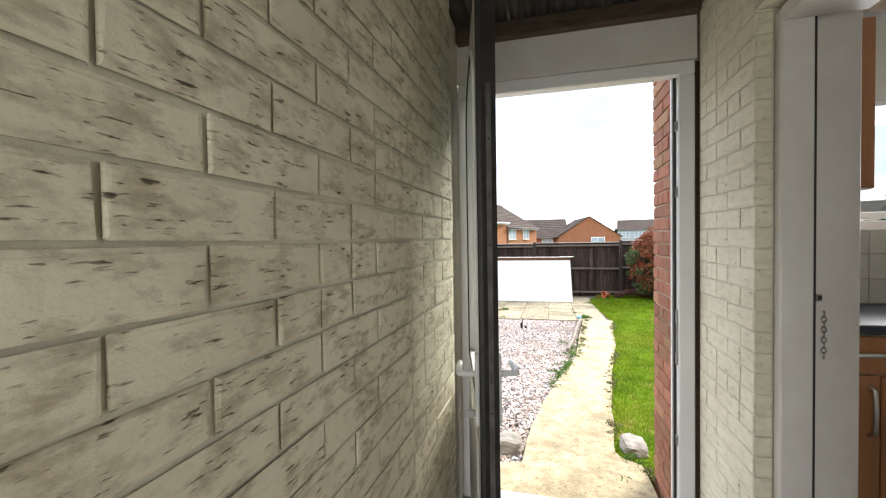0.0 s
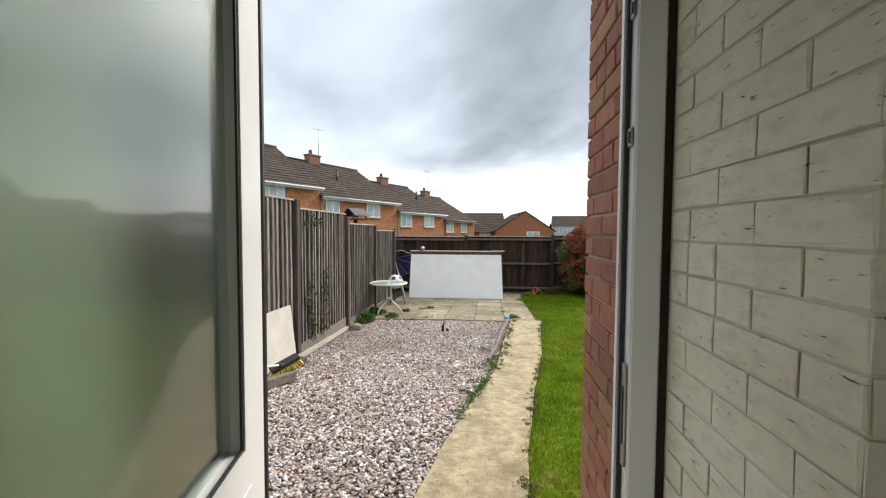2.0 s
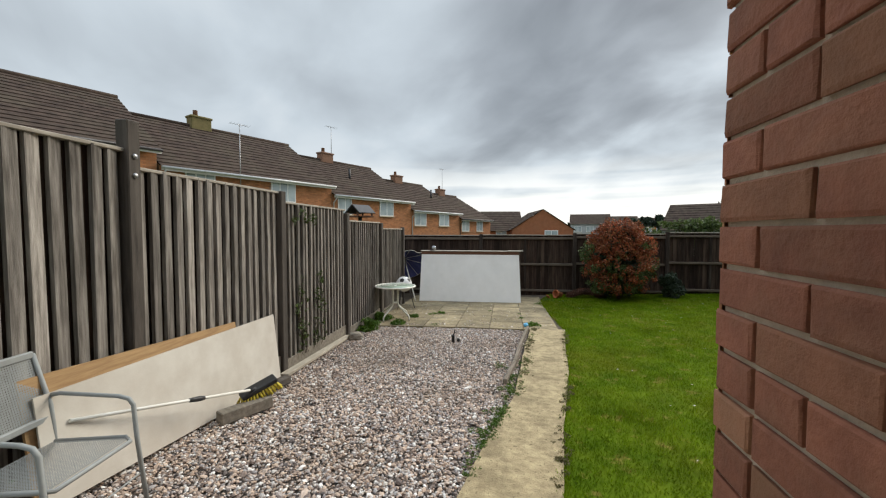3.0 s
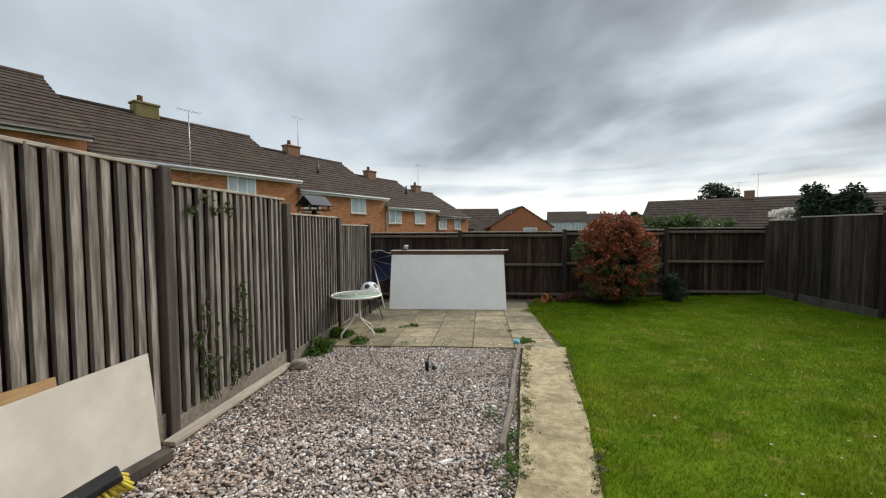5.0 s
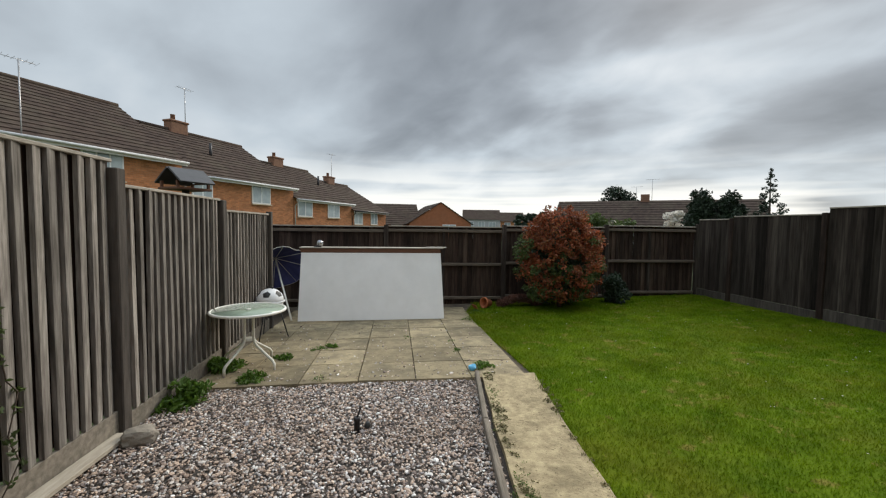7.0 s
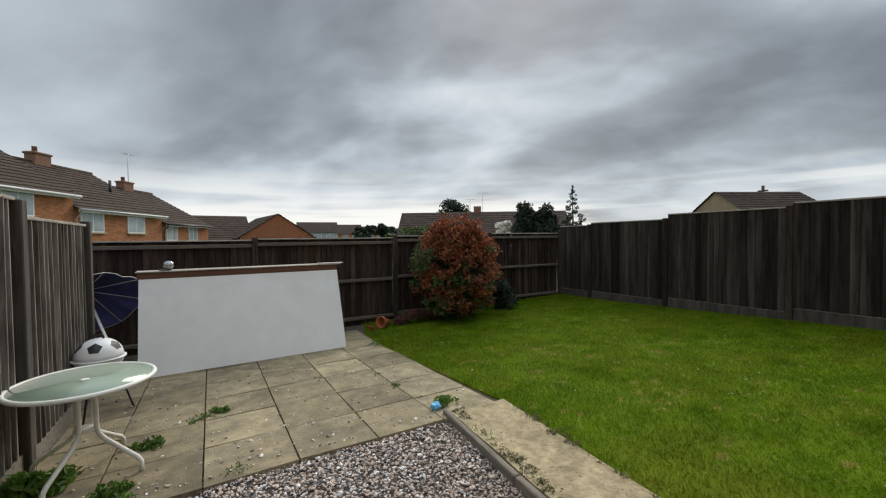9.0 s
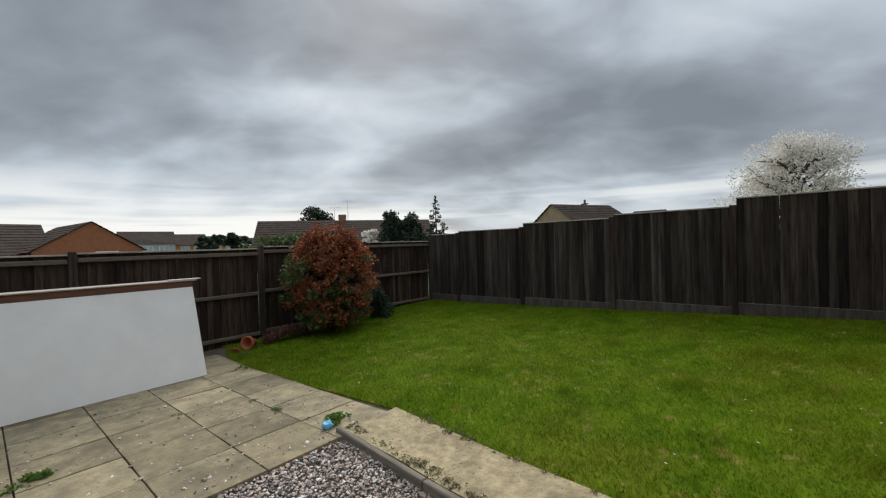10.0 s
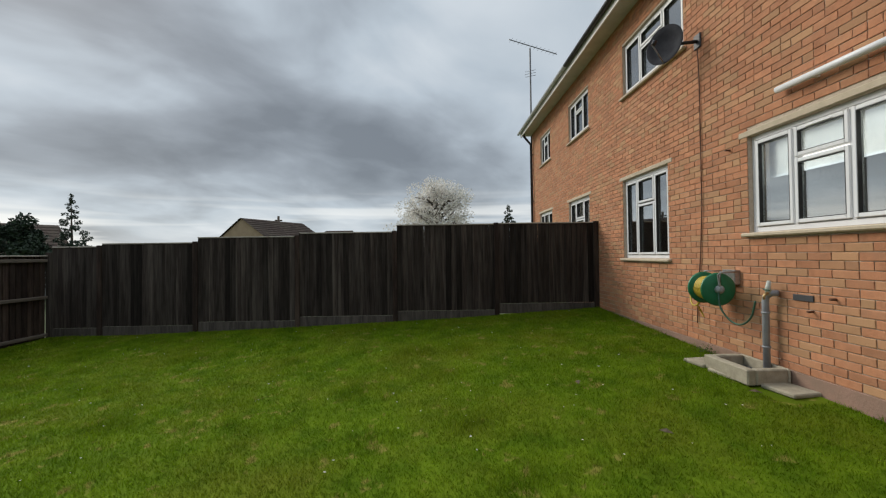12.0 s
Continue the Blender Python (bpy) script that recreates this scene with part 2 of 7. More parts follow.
M["white_paint"] = material("white_gloss_paint", (0.74, 0.72, 0.69), (0.68, 0.65, 0.62), 0.45, 5, bump=0.08, stain=(0.48, 0.43, 0.36), stain_amount=0.35)
M["seal"] = material("black_rubber_seal", (0.02, 0.02, 0.02), (0.035, 0.033, 0.03), 0.5, 20, bump=0.1)
M["roof"] = material("brown_concrete_roof_tile", (0.082, 0.058, 0.047), (0.044, 0.032, 0.027), 0.95, 3, spec=0.1, stain=(0.085, 0.072, 0.052), stain_amount=0.6, bump=0.7, bump_scale=14, island=0.28)
M["lead"] = material("dark_soffit_metal", (0.06, 0.06, 0.065), rough=0.5)
M["pipe_dark"] = material("dark_plastic_pipe", (0.03, 0.027, 0.03), rough=0.4, bump=0.05)
M["pipe_grey"] = material("grey_plastic_pipe", (0.33, 0.34, 0.36), rough=0.45, bump=0.05)
M["steel"] = material("aged_steel", (0.45, 0.45, 0.46), (0.30, 0.29, 0.28), 0.4, 20, metal=0.9, bump=0.08)
M["handle"] = material("satin_metal_handle", (0.62, 0.62, 0.62), rough=0.32, metal=0.8, bump=0.02)
M["plaster"] = material("kitchen_wall_paint", (0.66, 0.63, 0.58), (0.61, 0.58, 0.53), 0.8, 3, bump=0.05)
M["beech"] = material("beech_cabinet_door", (0.42, 0.20, 0.095), (0.36, 0.165, 0.075), 0.5, 5, stretch=(4, 4, 0.4), bump=0.05)
M["worktop"] = material("black_worktop", (0.022, 0.026, 0.036), (0.04, 0.045, 0.055), 0.35, 90, bump=0.03)
M["tile"] = material("cream_wall_tile", (0.62, 0.60, 0.53), (0.58, 0.56, 0.49), 0.25, 4, bump=0.02, vary=0.04)
M["floor_in"] = material("bare_concrete_floor", (0.30, 0.285, 0.26), (0.22, 0.21, 0.19), 0.85, 5, stain=(0.12, 0.11, 0.10), bump=0.3, local=False)
M["trunk"] = material("bark", (0.10, 0.075, 0.055), (0.06, 0.045, 0.035), 0.95, 10, stretch=(3, 3, 1), bump=0.8, bump_scale=25)
M["leaf_red"] = material("red_shrub_leaf", (0.33, 0.085, 0.035), (0.19, 0.06, 0.03), 0.5, 2, bump=0, island=0.55, spec=0.3, thin=0.3, alt=(0.24, 0.11, 0.04), alt_from=0.5)
M["leaf_mid"] = material("green_shrub_leaf", (0.085, 0.12, 0.03), (0.055, 0.08, 0.025), 0.55, 2, bump=0, island=0.4, thin=0.3)
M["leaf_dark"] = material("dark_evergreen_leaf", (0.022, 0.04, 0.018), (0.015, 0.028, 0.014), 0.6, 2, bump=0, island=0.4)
M["blossom"] = material("white_blossom", (0.80, 0.77, 0.72), (0.62, 0.58, 0.52), 0.7, 2, bump=0, island=0.25, thin=0.4)
M["weed"] = material("weed_leaf", (0.095, 0.18, 0.02), (0.06, 0.12, 0.015), 0.6, 2, bump=0, island=0.35, thin=0.35)
M["grass"] = material("grass_blade", (0.150, 0.230, 0.008), (0.082, 0.150, 0.004), 0.8, 3, stain=(0.165, 0.180, 0.012), stain_amount=0.7, speck=(0.24, 0.22, 0.05), speck_scale=4.2, bump=0, island=0.32, local=False, spec=0.06, thin=0.4)


def pebble_material():
    m = bpy.data.materials.new("gravel_pebble")
    m.use_nodes = True
    nt = m.node_tree
    b = nt.nodes["Principled BSDF"]
    g, r = nt.nodes.new("ShaderNodeNewGeometry"), nt.nodes.new("ShaderNodeValToRGB")
    e = r.color_ramp.elements
    e[0].position, e[0].color = 0.0, (0.07, 0.06, 0.06, 1)
    e[1].position, e[1].color = 1.0, (0.85, 0.83, 0.80, 1)
    for p, c in ((0.2, (0.23, 0.17, 0.14, 1)), (0.42, (0.46, 0.34, 0.26, 1)), (0.6, (0.60, 0.46, 0.36, 1)), (0.75, (0.30, 0.28, 0.285, 1)), (0.88, (0.62, 0.57, 0.52, 1))):
        r.color_ramp.elements.new(p).color = c
    nt.links.new(g.outputs["Random Per Island"], r.inputs[0])
    n, mx = nt.nodes.new("ShaderNodeTexNoise"), nt.nodes.new("ShaderNodeMix")
    n.inputs["Scale"].default_value, n.inputs["Detail"].default_value = 130, 3
    nt.links.new(g.outputs["Position"], n.inputs["Vector"])
    mx.data_type, mx.blend_type = "RGBA", "OVERLAY"
    mx.inputs["Factor"].default_value = 0.35
    nt.links.new(r.outputs[0], mx.inputs["A"])
    nt.links.new(n.outputs["Fac"], mx.inputs["B"])
    # earthy patches where soil shows between the stones
    n2, r2, m2 = nt.nodes.new("ShaderNodeTexNoise"), nt.nodes.new("ShaderNodeMapRange"), nt.nodes.new("ShaderNodeMix")
    n2.inputs["Scale"].default_value, n2.inputs["Detail"].default_value = 1.1, 5
    nt.links.new(g.outputs["Position"], n2.inputs["Vector"])
    for k, v in zip(("From Min", "From Max", "To Min", "To Max"), (0.5, 0.72, 0.0, 0.5)):
        r2.inputs[k].default_value = v
    nt.links.new(n2.outputs["Fac"], r2.inputs["Value"])
    m2.data_type = "RGBA"
    m2.inputs["B"].default_value = (0.24, 0.16, 0.10, 1)
    nt.links.new(r2.outputs[0], m2.inputs["Factor"])
    nt.links.new(mx.outputs["Result"], m2.inputs["A"])
    nt.links.new(m2.outputs["Result"], b.inputs["Base Color"])
    b.inputs["Roughness"].default_value = 0.6
    return m


M["pebble"] = pebble_material()



def frosted_glass():
    m = bpy.data.materials.new("frosted_glass")
    m.use_nodes = True
    nt = m.node_tree
    b = nt.nodes["Principled BSDF"]
    b.inputs["Base Color"].default_value = (0.38, 0.49, 0.44, 1)
    b.inputs["Transmission Weight"].default_value = 1.0
    b.inputs["Roughness"].default_value = 0.22
    b.inputs["IOR"].default_value = 1.45
    w = nt.nodes.new("ShaderNodeTexNoise")
    w.inputs["Scale"].default_value, w.inputs["Detail"].default_value = 160, 2
    bp = nt.nodes.new("ShaderNodeBump")
    bp.inputs["Strength"].default_value, bp.inputs["Distance"].default_value = 0.12, 0.003
    nt.links.new(w.outputs["Fac"], bp.inputs["Height"])
    nt.links.new(bp.outputs[0], b.inputs["Normal"])
    b.inputs["Coat Weight"].default_value = 1.0
    b.inputs["Coat Roughness"].default_value = 0.05
    return m


def clear_glass(name="window_glass", col=(0.9, 0.95, 0.95)):
    m = bpy.data.materials.new(name)
    m.use_nodes = True
    nt = m.node_tree
    nt.nodes.clear()
    N, L = nt.nodes.new, nt.links.new
    out, mix, tr, gl, fr = N("ShaderNodeOutputMaterial"), N("ShaderNodeMixShader"), N("ShaderNodeBsdfTransparent"), N("ShaderNodeBsdfGlossy"), N("ShaderNodeLayerWeight")
    tr.inputs[0].default_value = (*col, 1)
    gl.inputs["Roughness"].default_value = 0.01
    # panes of a double-glazed unit: gloss rises from a fifth towards grazing view
    fr.inputs[0].default_value = 0.5
    sq, lift = N("ShaderNodeMath"), N("ShaderNodeMath")
    sq.operation, lift.operation = "POWER", "MULTIPLY_ADD"
    sq.inputs[1].default_value, lift.inputs[1].default_value, lift.inputs[2].default_value = 2.2, 0.55, 0.35
    L(fr.outputs["Facing"], sq.inputs[0]), L(sq.outputs[0], lift.inputs[0])
    L(lift.outputs[0], mix.inputs[0]), L(tr.outputs[0], mix.inputs[1]), L(gl.outputs[0], mix.inputs[2]), L(mix.outputs[0], out.inputs[0])
    return m


M["frost"] = frosted_glass()
M["glass"] = clear_glass()


def cream_brick(name, clean, worn, scuffed, wear):
    """Cream emulsion on rough brick: scuffs, broad grime and small dark pits lying along the courses."""
    m = bpy.data.materials.new(name)
    m.use_nodes = True
    nt = m.node_tree
    N, L = nt.nodes.new, nt.links.new
    b, g = nt.nodes["Principled BSDF"], N("ShaderNodeNewGeometry")

    def tex(scale, detail, vec):
        n, mp = N("ShaderNodeTexNoise"), N("ShaderNodeMapping")
        mp.inputs["Scale"].default_value = vec
        n.inputs["Scale"].default_value, n.inputs["Detail"].default_value, n.inputs["Roughness"].default_value = scale, detail, 0.6
        L(g.outputs["Position"], mp.inputs[0]), L(mp.outputs[0], n.inputs["Vector"])
        return n.outputs["Fac"]

    def rng_map(f, a, c, lo=0.0, hi=1.0):
        r = N("ShaderNodeMapRange")
        for k, v in zip(("From Min", "From Max", "To Min", "To Max"), (a, c, lo, hi)):
            r.inputs[k].default_value = v
        L(f, r.inputs["Value"])
        return r.outputs[0]

    def mixc(f, a, c):
        n = N("ShaderNodeMix")
        n.data_type = "RGBA"
        L(f, n.inputs["Factor"])
        for k, v in (("A", a), ("B", c)):
            if isinstance(v, tuple):
                n.inputs[k].default_value = (*v, 1)
            else:
                L(v, n.inputs[k])
        return n.outputs["Result"]

    broad, scuff, pits = tex(2.6, 5, (1, 1, 1)), tex(17, 6, (1, 1, 2.2)), tex(60, 3, (1, 0.4, 3.0))
    c = mixc(rng_map(broad, 0.38, 0.64), clean, worn)
    c = mixc(rng_map(scuff, 0.47, 0.66, 0, wear), c, scuffed)
    k = N("ShaderNodeMath")
    k.operation = "MULTIPLY"
    L(rng_map(pits, 0.70 - 0.13 * wear, 0.76 - 0.13 * wear), k.inputs[0]), L(rng_map(scuff, 0.42, 0.58), k.inputs[1])
    c = mixc(k.outputs[0], c, (0.085, 0.07, 0.045))
    L(c, b.inputs["Base Color"])
    b.inputs["Roughness"].default_value = 0.7
    h = N("ShaderNodeMath")
    h.operation = "SUBTRACT"
    L(tex(26, 6, (1, 1, 1.5)), h.inputs[0]), L(k.outputs[0], h.inputs[1])
    bp = N("ShaderNodeBump")
    bp.inputs["Strength"].default_value, bp.inputs["Distance"].default_value = 0.6, 0.008
    L(h.outputs[0], bp.inputs["Height"])
    L(bp.outputs[0], b.inputs["Normal"])
    return m


M["cream"] = M["cream_rest"] = cream_brick("cream_painted_brick", (0.77, 0.735, 0.59), (0.69, 0.65, 0.51), (0.50, 0.46, 0.34), 0.4)
M["cream_worn"] = cream_brick("worn_cream_painted_brick", (0.77, 0.715, 0.56), (0.62, 0.56, 0.42), (0.33, 0.27, 0.175), 0.72)


# ---- building helpers ----
def obj(name, bm, mat, parent=None, label="", smooth=False):
    me = bpy.data.meshes.new(name)
    if smooth:
        for f in bm.faces:
            f.smooth = True
    bm.to_mesh(me)
    bm.free()
    ob = new(name, me)
    for m in (mat if isinstance(mat, (list, tuple)) else [mat]):
        me.materials.append(m)
    if parent:
        ob.parent = parent
    if label:
        ob["label"] = label
    return ob


def part(name, bm, mat, parent, label="", smooth=False):
    return obj(name, bm, mat, parent, label, smooth)


def thing(name, m, label, category, group="", kind=""):
    ob = new(name)
    ob.empty_display_size = 0.1
    ob.matrix_world = m
    return tagged(ob, label, category, group, kind)


def setting(ob, label, category):
    return tagged(ob, label, category, "", "structure")


def box(bm, x0, x1, y0, y1, z0, z1, bevel=0.0, seg=1, m=None):
    r = bmesh.ops.create_cube(bm, size=1)
    vs = r["verts"]
    for v in vs:
        v.co = Vector(((x0 + x1) / 2 + v.co.x * (x1 - x0), (y0 + y1) / 2 + v.co.y * (y1 - y0), (z0 + z1) / 2 + v.co.z * (z1 - z0)))
    if m is not None:
        bmesh.ops.transform(bm, matrix=m, verts=vs)
    if bevel:
        es = list({e for v in vs for e in v.link_edges})
        bmesh.ops.bevel(bm, geom=es, offset=bevel, segments=seg, affect="EDGES", profile=0.5)
    return bm


def bx(*a, **k):
    return box(bmesh.new(), *a, **k)


def tube(bm, pts, r, n=8, cap=True):
    """A round bar along points; r is one radius or one for each point."""
    pts = [Vector(p) for p in pts]
    rs = r if isinstance(r, (list, tuple)) else [r] * len(pts)
    rings, side = [], None
    for i, p in enumerate(pts):
        d = (pts[min(i + 1, len(pts) - 1)] - pts[max(i - 1, 0)]).normalized()
        if side is None:
            side = d.cross(Vector((0, 0, 1)) if abs(d.z) < 0.9 else Vector((1, 0, 0))).normalized()
        side = (side - d * side.dot(d)).normalized()
        up = d.cross(side)
        rings.append([bm.verts.new(p + (side * math.cos(2 * math.pi * k / n) + up * math.sin(2 * math.pi * k / n)) * rs[i]) for k in range(n)])
    for a, b in zip(rings, rings[1:]):
        for k in range(n):
            bm.faces.new((a[k], a[(k + 1) % n], b[(k + 1) % n], b[k])).smooth = True
    if cap:
        bm.faces.new(rings[0][::-1]), bm.faces.new(rings[-1])
    return bm


def tb(pts, r, n=8, cap=True):
    return tube(bmesh.new(), pts, r, n, cap)


def lathe(profile, n=24, bm=None, m=None):
    bm = bm or bmesh.new()
    rings = []
    for r, z in profile:
        rings.append([bm.verts.new((r * math.cos(2 * math.pi * k / n), r * math.sin(2 * math.pi * k / n), z)) for k in range(n)])
    for a, b in zip(rings, rings[1:]):
        for k in range(n):
            bm.faces.new((a[k], a[(k + 1) % n], b[(k + 1) % n], b[k])).smooth = True
    bm.faces.new(rings[0][::-1]), bm.faces.new(rings[-1])
    if m is not None:
        bmesh.ops.transform(bm, matrix=m, verts=[v for r in rings for v in r])
    return bm


def prism(bm, outline, z0, z1, m=None):
    """An upright slab with the given outline (x, y), counter-clockwise."""
    a = [bm.verts.new((x, y, z0)) for x, y in outline]
    b = [bm.verts.new((x, y, z1)) for x, y in outline]
    bm.faces.new(a[::-1]), bm.faces.new(b)
    for i in range(len(a)):
        j = (i + 1) % len(a)
        bm.faces.new((a[i], a[j], b[j], b[i]))
    if m is not None:
        bmesh.ops.transform(bm, matrix=m, verts=a + b)
    return bm


def mesh_from(name, verts, faces, mat, parent=None, label="", smooth=False):
    me = bpy.data.meshes.new(name)
    me.from_pydata([tuple(v) for v in verts], [], [tuple(f) for f in faces])
    me.update()
    if smooth:
        me.polygons.foreach_set("use_smooth", [True] * len(me.polygons))
    for m in (mat if isinstance(mat, (list, tuple)) else [mat]):
        me.materials.append(m)
    ob = new(name, me)
    if parent:
        ob.parent = parent
    if label:
        ob["label"] = label
    return ob


def share(name, mesh, m, parent):
    """One more piece on a shared mesh."""
    ob = new(name, mesh)
    ob.parent = parent
    ob.matrix_basis = m
    return ob


def ground_z(x, y):
    """Height of the garden's ground: it falls away from the house and rises a little towards the far boundary."""
    g = float(np.interp(y, (0, 2.6, 4.0, 6.0, 8.0, 10.0, 13.0, 15.0), (-0.04, -0.06, -0.14, -0.265, -0.345, -0.425, -0.52, -0.54)))
    return g + 0.031 * min(max(x - 1.2, 0), 6.4) - 0.02 * min(max(-0.5 - x, 0), 2.2)


# ---- ground, lawn, path, gravel bed ----
FACADE = 2.85        # outer face of the house's rear wall
FENCE_L, FENCE_B, FENCE_R = -2.5, 14.83, 7.5


def edge(table, y):
    return float(np.interp(y, [a for a, _ in table], [b for _, b in table]))


PATH_L = [(2.2, -0.62), (2.74, -0.60), (2.80, -0.20), (3.45, -0.16), (4.1, -0.06), (5.1, 0.12), (6.15, 0.36), (7.2, 0.47), (8.2, 0.56), (9.8, 0.76)]
PATH_R = [(2.2, 0.62), (3.0, 0.60), (3.06, 0.45), (3.5, 0.50), (4.2, 0.58), (5.7, 0.80), (6.7, 0.98), (7.2, 1.06), (8.3, 1.18), (9.75, 1.38)]
LAWN_L = PATH_R + [(10.7, 1.34), (12.8, 1.2), (13.7, 1.27), (14.6, 1.6)]


def strip(name, left, right, y0, y1, lift, mat, nx=8, step=0.12, sides=0.08):
    """A ground sheet between two edges (functions of y) that follows the ground, with its rim turned down."""
    n = max(2, int((y1 - y0) / step))
    verts, faces = [], []
    for i in range(n + 1):
        y = y0 + (y1 - y0) * i / n
        a, b = left(y), right(y)
        for k in range(nx + 1):
            x = a + (b - a) * k / nx
            verts.append((x, y, ground_z(x, y) + lift))
    for i in range(n):
        for k in range(nx):
            q = i * (nx + 1) + k
            faces.append((q, q + 1, q + nx + 2, q + nx + 1))
    rim = [k for k in range(nx + 1)] + [i * (nx + 1) + nx for i in range(1, n + 1)] + [n * (nx + 1) + k for k in range(nx - 1, -1, -1)] + [i * (nx + 1) for i in range(n - 1, 0, -1)]
    base = len(verts)
    for r in rim:
        x, y, z = verts[r]
        verts.append((x, y, z - sides))
    for i in range(len(rim)):
        j = (i + 1) % len(rim)
        faces.append((rim[i], base + i, base + j, rim[j]))
    return mesh_from(name, verts, faces, mat, smooth=False)


def build_ground():
    xs = [-600, -200, -80, -40, -20, -10, -5] + [-3 + 0.6 * i for i in range(19)] + [10, 14, 20, 40, 80, 200, 600]
    ys = [-600, -200, -60, -20, -8, -3] + [0.6 * i for i in range(27)] + [18, 22, 30, 45, 80, 200, 700]
    verts = []
    for y in ys:
        for x in xs:
            out = max(-3.4 - x, x - 9, y - 15.4, 0)
            verts.append((x, y, ground_z(x, min(y, 15)) - 0.10 - min(out * 0.06, 1.3)))
    w = len(xs)
    faces = [(j * w + i, j * w + i + 1, (j + 1) * w + i + 1, (j + 1) * w + i) for j in range(len(ys) - 1) for i in range(w - 1)]
    setting(mesh_from("ground", verts, faces, M["field"]), "rough grassy ground running out to the horizon", "ground")
    bed = strip("gravel_bed", lambda y: FENCE_L + 0.02, lambda y: edge(PATH_L, y) + 0.02, 2.6, 9.95, -0.035, M["gravel_base"], 10)
    setting(bed, "dark grit bed under loose gravel", "ground")
    lawn = strip("lawn", lambda y: edge(LAWN_L, y), lambda y: FENCE_R + 0.02, FACADE + 0.02, FENCE_B - 0.05, -0.012, M["lawn"], 24, 0.2)
    setting(lawn, "mown green lawn with worn yellow patches", "lawn")
    wob = lambda y, s: 0.014 * noise.noise(Vector((y * 2.3, s, 0)))
    path = strip("path", lambda y: edge(PATH_L, y) + wob(y, 1), lambda y: edge(PATH_R, y) + wob(y, 7), 2.32, 9.72, 0.012, M["concrete"], 6, 0.08, 0.1)
    setting(path, "pale worn concrete garden path curving to the patio", "path")


build_ground()


# ---- walls of the porch and the house ----
def wall_piece(name, x0, x1, y0, y1, z0, z1, mat, parent=None):
    return obj(name, bx(x0, x1, y0, y1, z0, z1), mat, parent)


PORCH_X0, PORCH_X1, PORCH_TOP = -0.38, 0.72, 2.62
DOOR_Y, DOOR_HEAD, PIER_Y = 2.26, 2.30, 1.70
WINDOWS = [  # x0, x1, z0, z1 of openings in the rear wall
    (1.54, 3.18, 1.51, 2.60), (4.76, 6.25, 1.20, 2.66), (7.93, 9.38, 1.20, 2.66), (10.95, 12.40, 1.20, 2.66),
    (4.30, 6.17, 4.22, 5.20), (7.90, 9.30, 4.22, 5.20), (11.05, 12.2, 4.25, 5.20)]
HOUSE_X1, EAVE = 13.35, 5.78


def rear_wall():
    """Backing of the rear wall with its window openings; bricks are set on it further down."""
    bm = bmesh.new()
    xs = sorted({0.76, HOUSE_X1, *[w[0] for w in WINDOWS], *[w[1] for w in WINDOWS]})
    zs = sorted({-0.4, EAVE, *[w[2] for w in WINDOWS], *[w[3] for w in WINDOWS]})
    y0, y1 = FACADE - 0.26, FACADE - 0.012
    for xa, xb in zip(xs, xs[1:]):
        z0 = None
        for za, zb in zip(zs, zs[1:]):
            hole = any(w[0] <= xa and xb <= w[1] and w[2] <= za and zb <= w[3] for w in WINDOWS)
            if not hole and z0 is None:
                z0 = za
            if hole and z0 is not None:
                box(bm, xa, xb, y0, y1, z0, za)
                z0 = None
        if z0 is not None:
            box(bm, xa, xb, y0, y1, z0, zs[-1])
    return setting(obj("wall_north", bm, M["mortar"]), "red brick rear wall of the house with pale mortar joints", "wall")


WALL_REAR = rear_wall()


